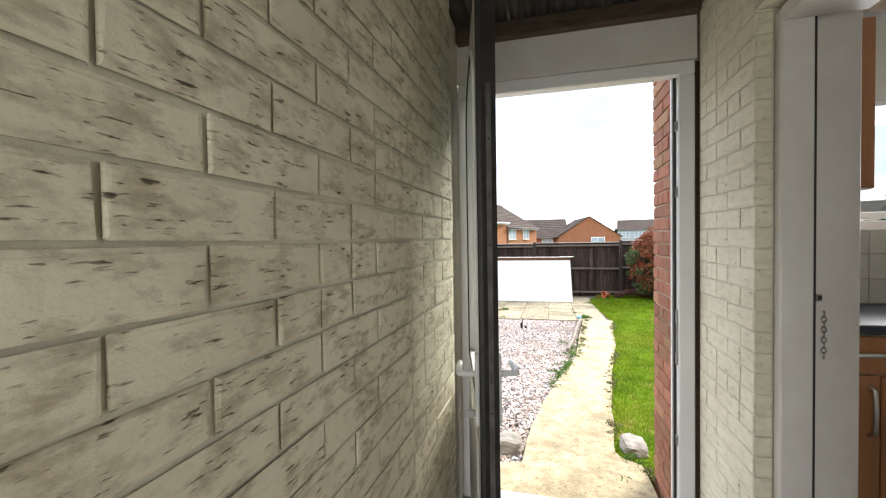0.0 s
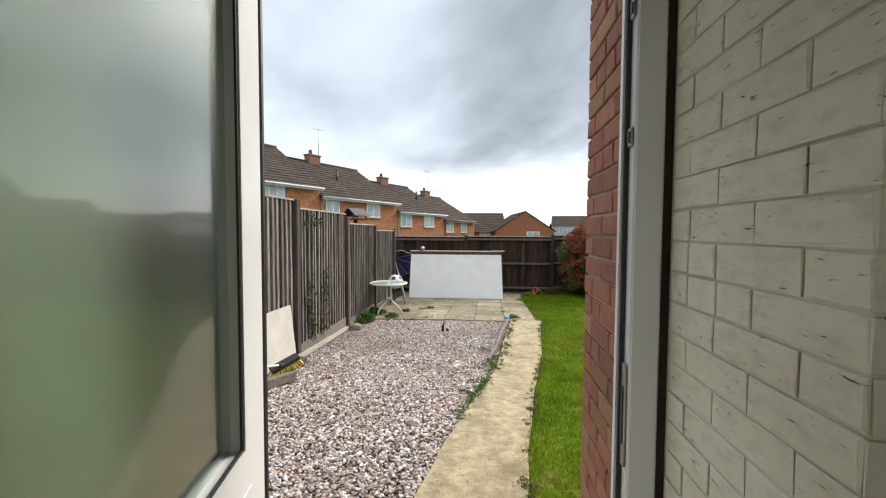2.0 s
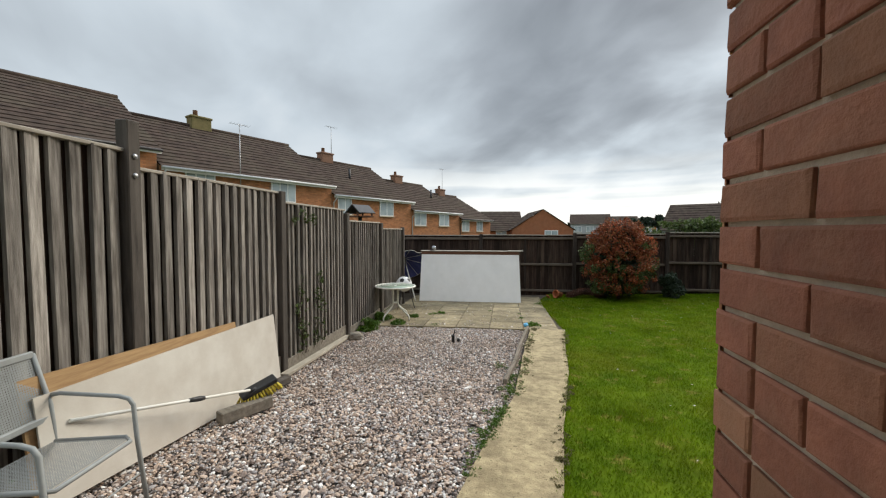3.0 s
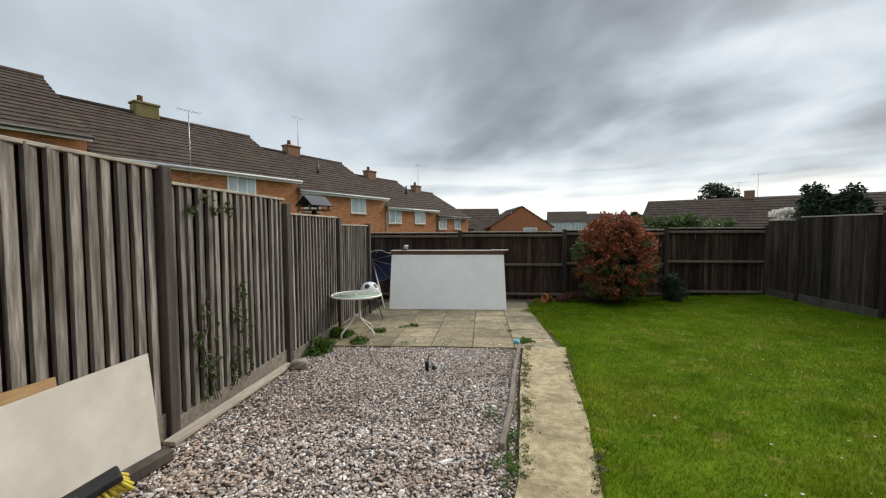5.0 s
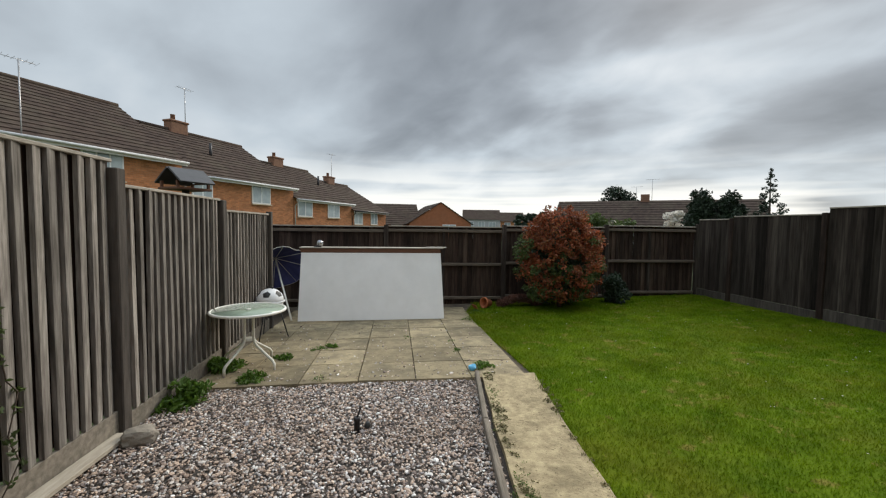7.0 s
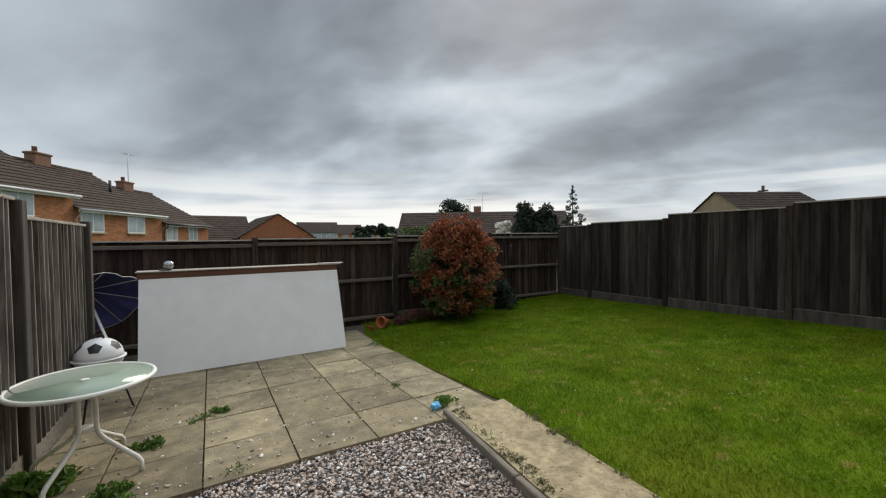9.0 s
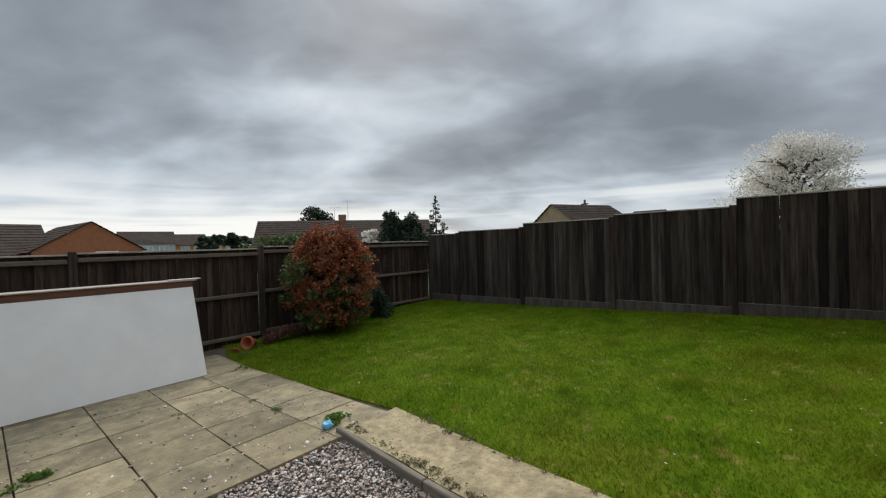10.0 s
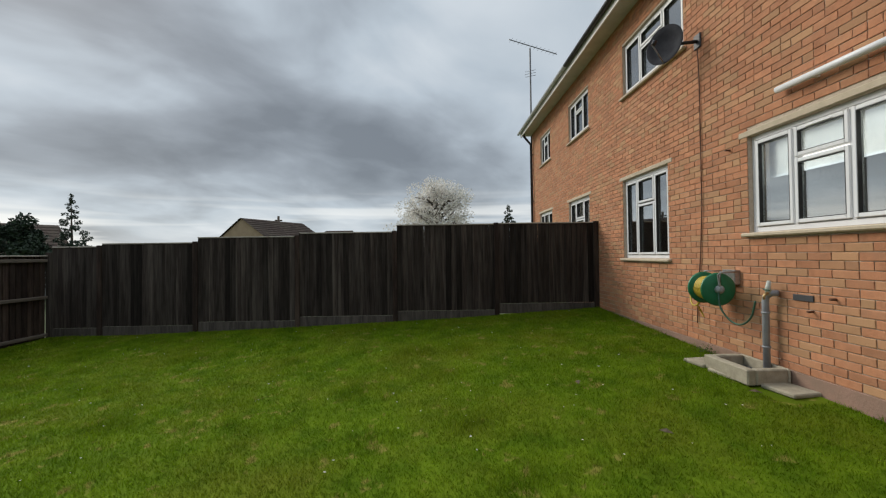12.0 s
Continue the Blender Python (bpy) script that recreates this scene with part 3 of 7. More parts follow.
def porch():
    bm = bmesh.new()
    box(bm, -0.72, PORCH_X0 - 0.008, -1.6, 1.61, -0.2, PORCH_TOP + 0.1)
    box(bm, -0.72, -0.502, 1.612, DOOR_Y + 0.08, -0.2, PORCH_TOP + 0.1)
    left = setting(obj("wall_west", bm, M["cream_joint"]), "cream painted brick wall with scuffed dark marks", "wall")
    bm = bmesh.new()
    box(bm, 0.66, 0.97, DOOR_Y + 0.06, FACADE - 0.012, -0.4, EAVE)          # brick corner outside
    right = setting(obj("wall_east", bm, M["mortar"]), "bare brown-red brick corner beside the porch door", "wall")
    bm = bmesh.new()
    box(bm, PORCH_X1 + 0.006, 0.975, PIER_Y + 0.004, DOOR_Y + 0.055, -0.2, PORCH_TOP + 0.1)      # pier between the two doors
    box(bm, PORCH_X1, 0.97, -1.6, 0.78, -0.2, PORCH_TOP + 0.1)
    box(bm, PORCH_X1, 0.97, 0.78, PIER_Y, 2.30, PORCH_TOP + 0.1)
    for a in ((-0.72, -0.36, -0.2, PORCH_TOP + 0.1), (0.66, 0.97, -0.2, PORCH_TOP + 0.1), (-0.36, 0.66, 2.2, PORCH_TOP + 0.1)):
        box(bm, a[0], a[1], -1.72, -1.6, a[2], a[3])      # unseen front end of the passage, with a doorway added for the fill lamp
    global WALL_PIER
    WALL_PIER = setting(obj("wall_south", bm, M["cream_joint"]), "cream painted porch walls about the inner doorway", "wall")
    setting(obj("floor", bx(-0.72, 0.97, -1.6, 2.34, -0.2, 0.0), M["floor_in"]), "bare grey concrete porch floor", "floor")
    # corrugated roof sheet on a timber beam
    verts, faces = [], []
    n = 96
    for j, y in enumerate((-1.7, 2.42)):
        for i in range(n + 1):
            x = -0.72 + 1.69 * i / n
            verts.append((x, y, PORCH_TOP + 0.10 + 0.022 * math.sin(x * 2 * math.pi / 0.073) - 0.03 * j))
    faces = [(i, i + 1, n + 2 + i, n + 1 + i) for i in range(n)]
    roof = mesh_from("ceiling", verts, faces, material("grimy_corrugated_sheet", (0.085, 0.075, 0.065), (0.05, 0.042, 0.036), 0.85, 9, stain=(0.14, 0.12, 0.10), bump=0.3), smooth=True)
    sol = roof.modifiers.new("thickness", "SOLIDIFY")
    sol.thickness = 0.006
    setting(roof, "dark grimy corrugated roofing sheet over the porch", "ceiling")
    setting(obj("trim", bx(-0.49, 0.715, DOOR_Y - 0.06, DOOR_Y + 0.05, PORCH_TOP - 0.04, PORCH_TOP + 0.05, bevel=0.008), material("rough_dark_beam", (0.10, 0.07, 0.045), (0.06, 0.042, 0.03), 0.9, 7, stretch=(1, 5, 5), bump=0.5)), "rough dark timber beam under the roof sheet", "trim")
    return left, right


WALL_LEFT, WALL_RIGHT = porch()


def house_shell():
    """Plain rooms behind the rear windows, gable wall, eaves and roof."""
    bm = bmesh.new()
    box(bm, 0.97, HOUSE_X1, -3.2, -3.0, -0.3, EAVE)
    box(bm, HOUSE_X1 - 0.25, HOUSE_X1, -3.0, FACADE - 0.262, -0.3, EAVE)
    box(bm, 3.95, 4.05, -3.0, FACADE - 0.262, 0.2, 2.75)
    setting(obj("wall_inner", bm, M["plaster"]), "plain painted inner walls of the house", "wall")
    bm = bmesh.new()
    box(bm, 0.98, HOUSE_X1 - 0.26, -2.99, FACADE - 0.262, 0.05, 0.2)
    setting(obj("floor_house", bm, M["floor_in"]), "plain dark house floor", "floor")
    bm = bmesh.new()
    box(bm, 0.98, HOUSE_X1 - 0.26, -2.99, FACADE - 0.262, 2.72, 2.9)
    box(bm, 0.98, HOUSE_X1 - 0.26, -2.99, FACADE - 0.262, 5.4, 5.5)
    setting(obj("ceiling_house", bm, M["plaster"]), "plain white ceilings", "ceiling")


house_shell()


# ---- parts of the house ----
def tile_rows(p0, p1, q0, q1, courses, lap=0.03):
    """A stepped sheet of tile courses from the eave p0-p1 up to the ridge q0-q1."""
    p0, p1, q0, q1 = map(Vector, (p0, p1, q0, q1))
    up = (p1 - p0).cross(q0 - p0).normalized()
    if up.z < 0:
        up = -up
    verts, faces = [], []
    for i in range(courses):
        a, b = i / courses, (i + 1.0) / courses
        i0 = len(verts)
        lo0, lo1 = p0.lerp(q0, a), p1.lerp(q1, a)
        verts += [lo0, lo1, lo1 + up * lap, lo0 + up * lap]
        faces += [(i0, i0 + 1, i0 + 2, i0 + 3), (i0 + 3, i0 + 2, i0 + 5, i0 + 4)]
    verts += [q0, q1]
    return verts, faces


def window_unit(x0, x1, z0, z1, lights, name="window_1"):
    """A white window, seen from the garden; lights: widths and whether a light has a small fanlight above."""
    y = FACADE - 0.10
    w = setting(new(name), "white plastic framed window in the brick rear wall", "window")
    w.matrix_world = pose(x0, y, z0)
    W, H, f = x1 - x0, z1 - z0, 0.055
    bm = bmesh.new()
    for a in ((0, f, 0, H), (W - f, W, 0, H), (f, W - f, 0, f), (f, W - f, H - f, H)):
        box(bm, a[0], a[1], -0.03, 0.04, a[2], a[3], bevel=0.006)
    part("window_frame", bm, M["upvc"], w)
    total, x = sum(l[0] for l in lights), f
    for k, (wd, fan) in enumerate(lights):
        xa, xb = x, x + wd / total * (W - 2 * f)
        x = xb
        panes = [(f, H - f)] if not fan else [(f, H * 0.66), (H * 0.66, H - f)]
        if k:
            part("mullion", bx(xa - 0.02, xa + 0.02, -0.03, 0.04, f, H - f), M["upvc"], w)
        for za, zb in panes:
            bm = bmesh.new()
            s = 0.05
            e = 0.012
            for a in ((xa + e, xa + s, za + e, zb - e), (xb - s, xb - e, za + e, zb - e), (xa + s, xb - s, za + e, za + s), (xa + s, xb - s, zb - s, zb - e)):
                box(bm, a[0], a[1], -0.012, 0.058, a[2], a[3], bevel=0.005)
            sash = part("sash", bm, M["upvc"], w)
            g = part("pane", bx(xa + s - 0.005, xb - s + 0.005, 0.012, 0.018, za + s - 0.005, zb - s + 0.005), M["glass"], sash)
            g.visible_shadow = False
            part("glazing_seal", frame_ring(xa + s, xb - s, za + s, zb - s, 0.006, 0.018, 0.056), M["seal"], sash)
            if fan and za > f:
                part("trickle_vent", bx((xa + xb) / 2 - 0.13, (xa + xb) / 2 + 0.13, 0.058, 0.07, zb - 0.045, zb - 0.03, bevel=0.003), M["upvc"], sash)
    part("window_sill", bx(-0.06, W + 0.06, 0.0, 0.155, -0.05, -0.004, bevel=0.012), M["stone_sill"], w, "pale worn stone sill")
    if z0 < 3:
        part("lintel", bx(-0.12, W + 0.12, 0.03, 0.104, H + 0.004, H + 0.07, bevel=0.006), M["stone_sill"], w, "pale concrete lintel")
    return w


def frame_ring(x0, x1, z0, z1, t, y0, y1):
    bm = bmesh.new()
    for a in ((x0, x0 + t, z0, z1), (x1 - t, x1, z0, z1), (x0 + t, x1 - t, z0, z0 + t), (x0 + t, x1 - t, z1 - t, z1)):
        box(bm, a[0], a[1], y0, y1, a[2], a[3])
    return bm


M["stone_sill"] = material("pale_stone", (0.55, 0.46, 0.34), (0.47, 0.39, 0.28), 0.85, 9, stain=(0.3, 0.26, 0.19), bump=0.3)
LIGHTS3 = [(0.30, False), (0.40, True), (0.30, False)]
window_unit(*WINDOWS[0], [(0.5, False), (0.58, True), (0.5, False)], "window_1")
for i, w in enumerate(WINDOWS[1:]):
    window_unit(*w, LIGHTS3, "window_%d" % (i + 2))


def house_roof():
    v, f = tile_rows((0.2, FACADE + 0.42, EAVE - 0.02), (HOUSE_X1 + 0.25, FACADE + 0.42, EAVE - 0.02), (0.2, -0.2, EAVE + 2.2), (HOUSE_X1 + 0.25, -0.2, EAVE + 2.2), 14)
    setting(mesh_from("roof", v, f, M["roof"]), "brown tiled house roof", "roof")
    s = setting(new("trim_eaves"), "boxed white eaves with a dark gutter along the house", "trim")
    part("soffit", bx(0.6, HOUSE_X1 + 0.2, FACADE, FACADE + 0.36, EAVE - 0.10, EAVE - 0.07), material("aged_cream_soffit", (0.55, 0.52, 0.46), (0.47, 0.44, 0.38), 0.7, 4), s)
    part("fascia", bx(0.6, HOUSE_X1 + 0.2, FACADE + 0.36, FACADE + 0.385, EAVE - 0.16, EAVE + 0.02), M["white_paint"], s, "white fascia board")
    for name, xa, xb, mat in (("gutter", 8.1, HOUSE_X1 + 0.25, M["gutter_pale"]), ("gutter", 0.3, 8.1, M["pipe_dark"])):
        bm = bmesh.new()
        n = 10
        ring = [(0.055 * math.cos(math.pi + math.pi * k / n), 0.055 * math.sin(math.pi + math.pi * k / n)) for k in range(n + 1)]
        ring += [(0.05 * math.cos(2 * math.pi - math.pi * k / n), 0.05 * math.sin(2 * math.pi - math.pi * k / n)) for k in range(n + 1)]
        prism(bm, ring, 0, xb - xa, Matrix.Translation((xa, FACADE + 0.445, EAVE - 0.0)) @ Matrix(((0, 0, 1, 0), (1, 0, 0, 0), (0, 1, 0, 0), (0, 0, 0, 1))))
        part(name, bm, mat, s)


M["gutter_pale"] = material("pale_grey_gutter", (0.55, 0.56, 0.57), rough=0.4, bump=0.05)
house_roof()


# ---- the porch door, its frame, and the doorway to the kitchen ----
def door_frame():
    f = setting(new("door_1"), "white plastic outer door frame with a steel lock keep", "door frame")
    f.matrix_world = pose(0, DOOR_Y, 0)
    xl, xr, h = -0.42, 0.63, DOOR_HEAD
    part("jamb", bx(xr, xr + 0.075, -0.005, 0.065, 0, h, bevel=0.006), M["upvc"], f)
    part("jamb", bx(xl - 0.075, xl, -0.005, 0.065, 0, h, bevel=0.006), M["upvc"], f)
    part("frame_head", bx(xl - 0.075, xr + 0.075, -0.005, 0.065, h, h + 0.07, bevel=0.006), M["upvc"], f)
    part("threshold", bx(xl, xr, -0.005, 0.075, -0.02, 0.025, bevel=0.008), M["handle"], f, "worn metal threshold")
    part("door_stop", bx(xr - 0.018, xr - 0.002, 0.045, 0.065, 0.03, h), M["upvc"], f)
    part("seal", bx(xl + 0.001, xl + 0.012, 0.034, 0.044, 0.03, h), M["seal"], f)
    part("seal", bx(xr - 0.012, xr - 0.001, 0.034, 0.044, 0.03, h), M["seal"], f)
    part("gap_filler", bx(xr + 0.076, xr + 0.10, 0.0, 0.05, 0.0, h + 0.06), material("rotted_brown_gap", (0.055, 0.028, 0.016), (0.03, 0.018, 0.012), 0.95, 9, bump=0.6), f, "dark crumbling gap beside the frame")
    part("infill_panel", bx(xl - 0.075, xr + 0.08, -0.015, 0.04, h + 0.073, PORCH_TOP - 0.04), M["white_paint"], f, "flat white panel above the door frame")
    for z, hh in ((1.72, 0.05), (0.98, 0.28), (0.45, 0.05), (2.05, 0.05)):
        k = part("lock_keep", bx(xr - 0.008, xr - 0.001, 0.004, 0.03, z - hh / 2, z + hh / 2, bevel=0.002), M["steel"], f, "steel lock keep")
        part("slot", bx(xr - 0.011, xr - 0.009, 0.010, 0.024, z - hh * 0.28, z + hh * 0.28), M["seal"], k)


door_frame()


def arch_glass(x0, x1, z0, z1, r):
    """Outline of a pane with square lower corners and a shallow arched head on cut shoulders."""
    pts = [(x0, z0), (x1, z0)]
    for k in range(13):
        u = k / 12
        pts.append((x1 + (x0 - x1) * u, z1 - r * (abs(2 * u - 1) ** 3.2)))
    return pts


M["steel_dark"] = material("dull_dark_steel", (0.14, 0.135, 0.13), (0.08, 0.075, 0.07), 0.6, 15, metal=0.6, bump=0.08)


def porch_door():
    """The open glazed leaf. Local x runs from the hinge to the free edge, y is its thickness."""
    L, T, H = 1.02, 0.062, 2.26
    hinge, free = Vector((-0.39, DOOR_Y - 0.01)), Vector((-0.152, 1.24))
    across = Vector((hinge.y - free.y, free.x - hinge.x)).normalized()
    hinge, free = hinge - across * T, free - across * T
    a = math.degrees(math.atan2(free.y - hinge.y, free.x - hinge.x))
    d = thing("porch_door", pose(hinge.x, hinge.y, 0.03, 0, 0, a), "white plastic door with frosted glass, standing open against brick", "door")
    s = 0.085
    to3 = lambda y0: Matrix(((1, 0, 0, 0), (0, 0, -1, y0), (0, 1, 0, 0), (0, 0, 0, 1)))
    x0, x1, z0, z1 = 0.165, L - 0.085, 0.885, H - 0.075
    # leaf body: a plate with an opening
    outer = [(0, 0), (L, 0), (L, H), (0, H)]
    inner = arch_glass(x0, x1, z0, z1, 0.16)
    bm = bmesh.new()
    vo = {}
    for y in (0.0, T):
        o = [bm.verts.new((px, y, pz)) for px, pz in outer]
        n = [bm.verts.new((px, y, pz)) for px, pz in inner]
        vo[y] = (o, n)
        eo = [bm.edges.new((o[i], o[(i + 1) % 4])) for i in range(4)]
        en = [bm.edges.new((n[i], n[(i + 1) % len(n)])) for i in range(len(n))]
        bmesh.ops.triangle_fill(bm, edges=eo + en, use_beauty=True)
    for idx in (0, 1):
        A, B = vo[0.0][idx], vo[T][idx]
        for i in range(len(A)):
            j = (i + 1) % len(A)
            bm.faces.new((A[i], A[j], B[j], B[i]))
    bmesh.ops.recalc_face_normals(bm, faces=bm.faces[:])
    part("leaf", bm, M["upvc"], d)
    # raised beads round the glass on both faces
    big = arch_glass(x0 - 0.012, x1 + 0.012, z0 - 0.012, z1 + 0.012, 0.168)
    for y0 in (-0.008, T - 0.004):
        bm = bmesh.new()
        A = [bm.verts.new((px, y0, pz)) for px, pz in inner]
        B = [bm.verts.new((px, y0, pz)) for px, pz in big]
        C = [bm.verts.new((px, y0 + 0.012, pz)) for px, pz in inner]
        D = [bm.verts.new((px, y0 + 0.012, pz)) for px, pz in big]
        for i in range(len(A)):
            j = (i + 1) % len(A)
            for P, Q in ((A, B), (B, D), (D, C), (C, A)):
                bm.faces.new((P[i], P[j], Q[j], Q[i]))
        bmesh.ops.recalc_face_normals(bm, faces=bm.faces[:])
        part("glazing_bead", bm, M["upvc"], d)
    shrunk = arch_glass(x0 + 0.009, x1 - 0.009, z0 + 0.009, z1 - 0.009, 0.154)
    for y0 in (-0.004, T - 0.002):
        bm = bmesh.new()
        A = [bm.verts.new((px, y0, pz)) for px, pz in inner]
        B = [bm.verts.new((px, y0, pz)) for px, pz in shrunk]
        C = [bm.verts.new((px, y0 + 0.006, pz)) for px, pz in inner]
        D = [bm.verts.new((px, y0 + 0.006, pz)) for px, pz in shrunk]
        for i in range(len(A)):
            j = (i + 1) % len(A)
            for P, Q in ((A, B), (B, D), (D, C), (C, A)):
                bm.faces.new((P[i], P[j], Q[j], Q[i]))
        bmesh.ops.recalc_face_normals(bm, faces=bm.faces[:])
        part("gasket", bm, M["seal"], d)
    bm = bmesh.new()
    prism(bm, big, -0.004, 0.004, to3(T / 2))
    g = part("pane", bm, M["frost"], d, "rippled frosted glass")
    g.visible_shadow = False
    # lower moulded panel
    for y0, y1 in ((-0.006, 0.0), (T, T + 0.006)):
        part("panel_moulding", bx(s + 0.03, L - s - 0.03, y0, y1, 0.14, 0.77, bevel=0.0025), M["upvc"], d)
    # edge with its lock strip and seal; shade is put into edge and strip colour
    part("seal", bx(L + 0.0035, L + 0.007, 0.004, 0.016, 0.02, H - 0.02), M["seal"], d)
    part("edge_channel", bx(L + 0.0005, L + 0.003, 0.0, T, 0.0, H), material("shaded_dark_edge", (0.028, 0.025, 0.025), (0.05, 0.046, 0.043), 0.85, 9, spec=0.1), d, "edge of the leaf, coloured dark for its shade")
    lock = part("lock_strip", bx(L + 0.0032, L + 0.005, 0.030, 0.046, 0.25, 1.95), M["steel_dark"], d, "dull steel lock strip")
    for z in (0.5, 0.92, 1.02, 1.45, 1.78):
        part("screw", lathe([(0.004, 0), (0.004, 0.002)], 8, m=Matrix.Translation((L + 0.005, 0.038, z)) @ pose(0, 0, 0, 0, 90, 0)), M["seal"], lock)
    for sgn, y in ((-1, 0.0), (1, T)):
        plate = part("handle_plate", bx(L - 0.062, L - 0.03, min(y, y + sgn * 0.012), max(y, y + sgn * 0.012), 0.86, 1.10, bevel=0.004), M["upvc"], d, "white lever handle plate")
        bm = tb([(L - 0.046, y + sgn * 0.01, 1.03), (L - 0.046, y + sgn * 0.05, 1.03), (L - 0.055, y + sgn * 0.062, 1.03), (L - 0.10, y + sgn * 0.064, 1.03), (L - 0.165, y + sgn * 0.058, 1.03)], [0.010, 0.010, 0.0115, 0.011, 0.009], 10)
        part("lever", bm, M["upvc"], plate)
    part("key", bx(L - 0.05, L - 0.044, -0.05, -0.012, 0.885, 0.91, bevel=0.002), M["steel"], d, "key left in the lock")
    return d


porch_door()


def kitchen_doorway():
    f = setting(new("door_2"), "white painted inner door frame with a draught seal", "door frame")
    f.matrix_world = pose(0.792, PIER_Y, 0)
    part("jamb", bx(-0.012, 0.088, -0.045, 0.0, 0.0, 2.28, bevel=0.006), M["white_paint"], f)
    part("seal", bx(0.088, 0.100, -0.030, 0.0, 0.0, 2.28), M["seal"], f)
    part("inner_jamb", bx(0.100, 0.230, -0.022, 0.0, 0.0, 2.28, bevel=0.003), M["white_paint"], f)
    part("frame_head", bx(-0.012, 0.230, -0.86, -0.046, 2.235, 2.28), M["white_paint"], f)
    keep = part("lock_keep", bx(0.102, 0.119, -0.030, -0.022, 1.265, 1.29, bevel=0.002), M["steel"], f)
    part("slot", bx(0.106, 0.116, -0.033, -0.030, 1.27, 1.285), M["seal"], keep)
    bm = bmesh.new()
    for k in range(9):
        z = 1.22 - k * 0.018
        m = Matrix.Translation((0.126, -0.026, z)) @ pose(0, 0, 0, 90, 0, 0 if k % 2 else 70)
        r = [(0.0075 * math.cos(2 * math.pi * i / 8), 0.0115 * math.sin(2 * math.pi * i / 8), 0) for i in range(9)]
        tube(bm, [m @ Vector(p) for p in r], 0.0022, 5)
    part("chain", bm, M["steel"], f, "steel door chain hanging down")


kitchen_doorway()


# ---- fences ----
def board_mesh(name, w, h, t0, t1, mat, wave=0.0):
    """A tapered upright board, thick at one edge; its foot is at the origin, its face towards local -y."""
    bm = bmesh.new()
    prism(bm, [(0, 0), (0, -t0), (0.012, -t0), (w, -t1), (w, 0)], 0, h)
    me = bpy.data.meshes.new(name)
    bm.to_mesh(me)
    bm.free()
    me.materials.append(mat)
    return me


def fence_run(name, label, m, bays, pitch, mats, rails=False, post_w=0.1, overlap=0.012, cap=True, gboard=True, gmat=None, spaced=0.0):
    """bays: (start, end, foot, top) along local x; the viewer stands on the local -y side."""
    f = tagged(new(name), label, "fence", "", "structure")
    f.matrix_world = m
    rng = random.Random(len(name) * 7 + len(bays))
    for a, b, foot, top in bays:
        n = max(1, round((b - a - post_w) / pitch))
        w = (b - a - post_w) / n
        x0 = a + post_w / 2
        gb = 0.17 if gboard else 0.02
        if spaced:      # a second layer of boards, added dark to give the gaps their shade
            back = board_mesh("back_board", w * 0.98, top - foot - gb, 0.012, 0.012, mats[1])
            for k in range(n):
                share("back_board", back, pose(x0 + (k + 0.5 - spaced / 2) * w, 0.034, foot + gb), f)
        shared = [board_mesh("board", w * (1 - spaced) if spaced else w + overlap, top - foot - gb + d, 0.034 if spaced else 0.030, 0.014 if spaced else 0.005, mats[0]) for d in (0.0, 0.006, -0.008)]
        y = 0.0 if not rails else 0.045
        for k in range(n):
            share("board", rng.choice(shared), pose(x0 + k * w, y - rng.uniform(0, 0.004), foot + gb, rng.uniform(-0.3, 0.3), rng.uniform(-0.35, 0.35), rng.uniform(-1.5, 1.5)), f)
        if gboard:
            part("gravel_board", bx(a + post_w / 2, b - post_w / 2, -0.03, 0.0, foot - 0.05, foot + gb - 0.004, bevel=0.004), gmat or M["gravel_board"], f, "gravel board along the foot")
        if cap:
            part("capping", bx(a + post_w / 2, b - post_w / 2, -0.04, 0.03, top - 0.012, top + 0.014, bevel=0.004), M["cap"], f, "pale capping strip")
        if rails:
            for z in (foot + 0.19, (foot + top) / 2 + 0.05, top - 0.1):
                part("rail", bx(a + post_w / 2, b - post_w / 2, -0.045, 0.012, z - 0.035, z + 0.035, bevel=0.01), M["rail"], f)
    return f


def fence_post(f, x, foot, top, mat, w=0.1, y=-0.02):
    p = part("post", bx(x - w / 2, x + w / 2, y - w / 2, y + w / 2, foot - 0.1, top, bevel=0.008), mat, f)
    return p


M["rail"] = material("weathered_rail", (0.15, 0.12, 0.092), (0.085, 0.068, 0.053), 0.9, 6, stretch=(0.6, 5, 5), bump=0.4)
M["post"] = material("dark_fence_post", (0.07, 0.058, 0.048), (0.04, 0.033, 0.028), 0.9, 6, stretch=(5, 5, 0.6), stain=(0.15, 0.13, 0.11), stain_amount=0.5, bump=0.5)
# left run, seen from its right: local x along world +y reversed so that -y faces the garden
LEFT_BAYS = [(2.75, 4.62, 2.02), (4.62, 6.62, 1.90), (6.62, 8.68, 1.79), (8.68, 10.62, 1.61), (10.62, 12.55, 1.48)]
to_left = Matrix.Translation((FENCE_L, 0, 0)) @ pose(0, 0, 0, 0, 0, 90)
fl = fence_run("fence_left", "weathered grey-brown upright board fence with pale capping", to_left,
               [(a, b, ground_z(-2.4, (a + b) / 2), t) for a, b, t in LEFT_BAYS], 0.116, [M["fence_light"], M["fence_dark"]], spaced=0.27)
for (a, b, t) in LEFT_BAYS[1:]:
    fence_post(fl, a, ground_z(-2.4, a) - 0.05, t + (0.34 if a < 5 else 0.13), M["post"], 0.105)

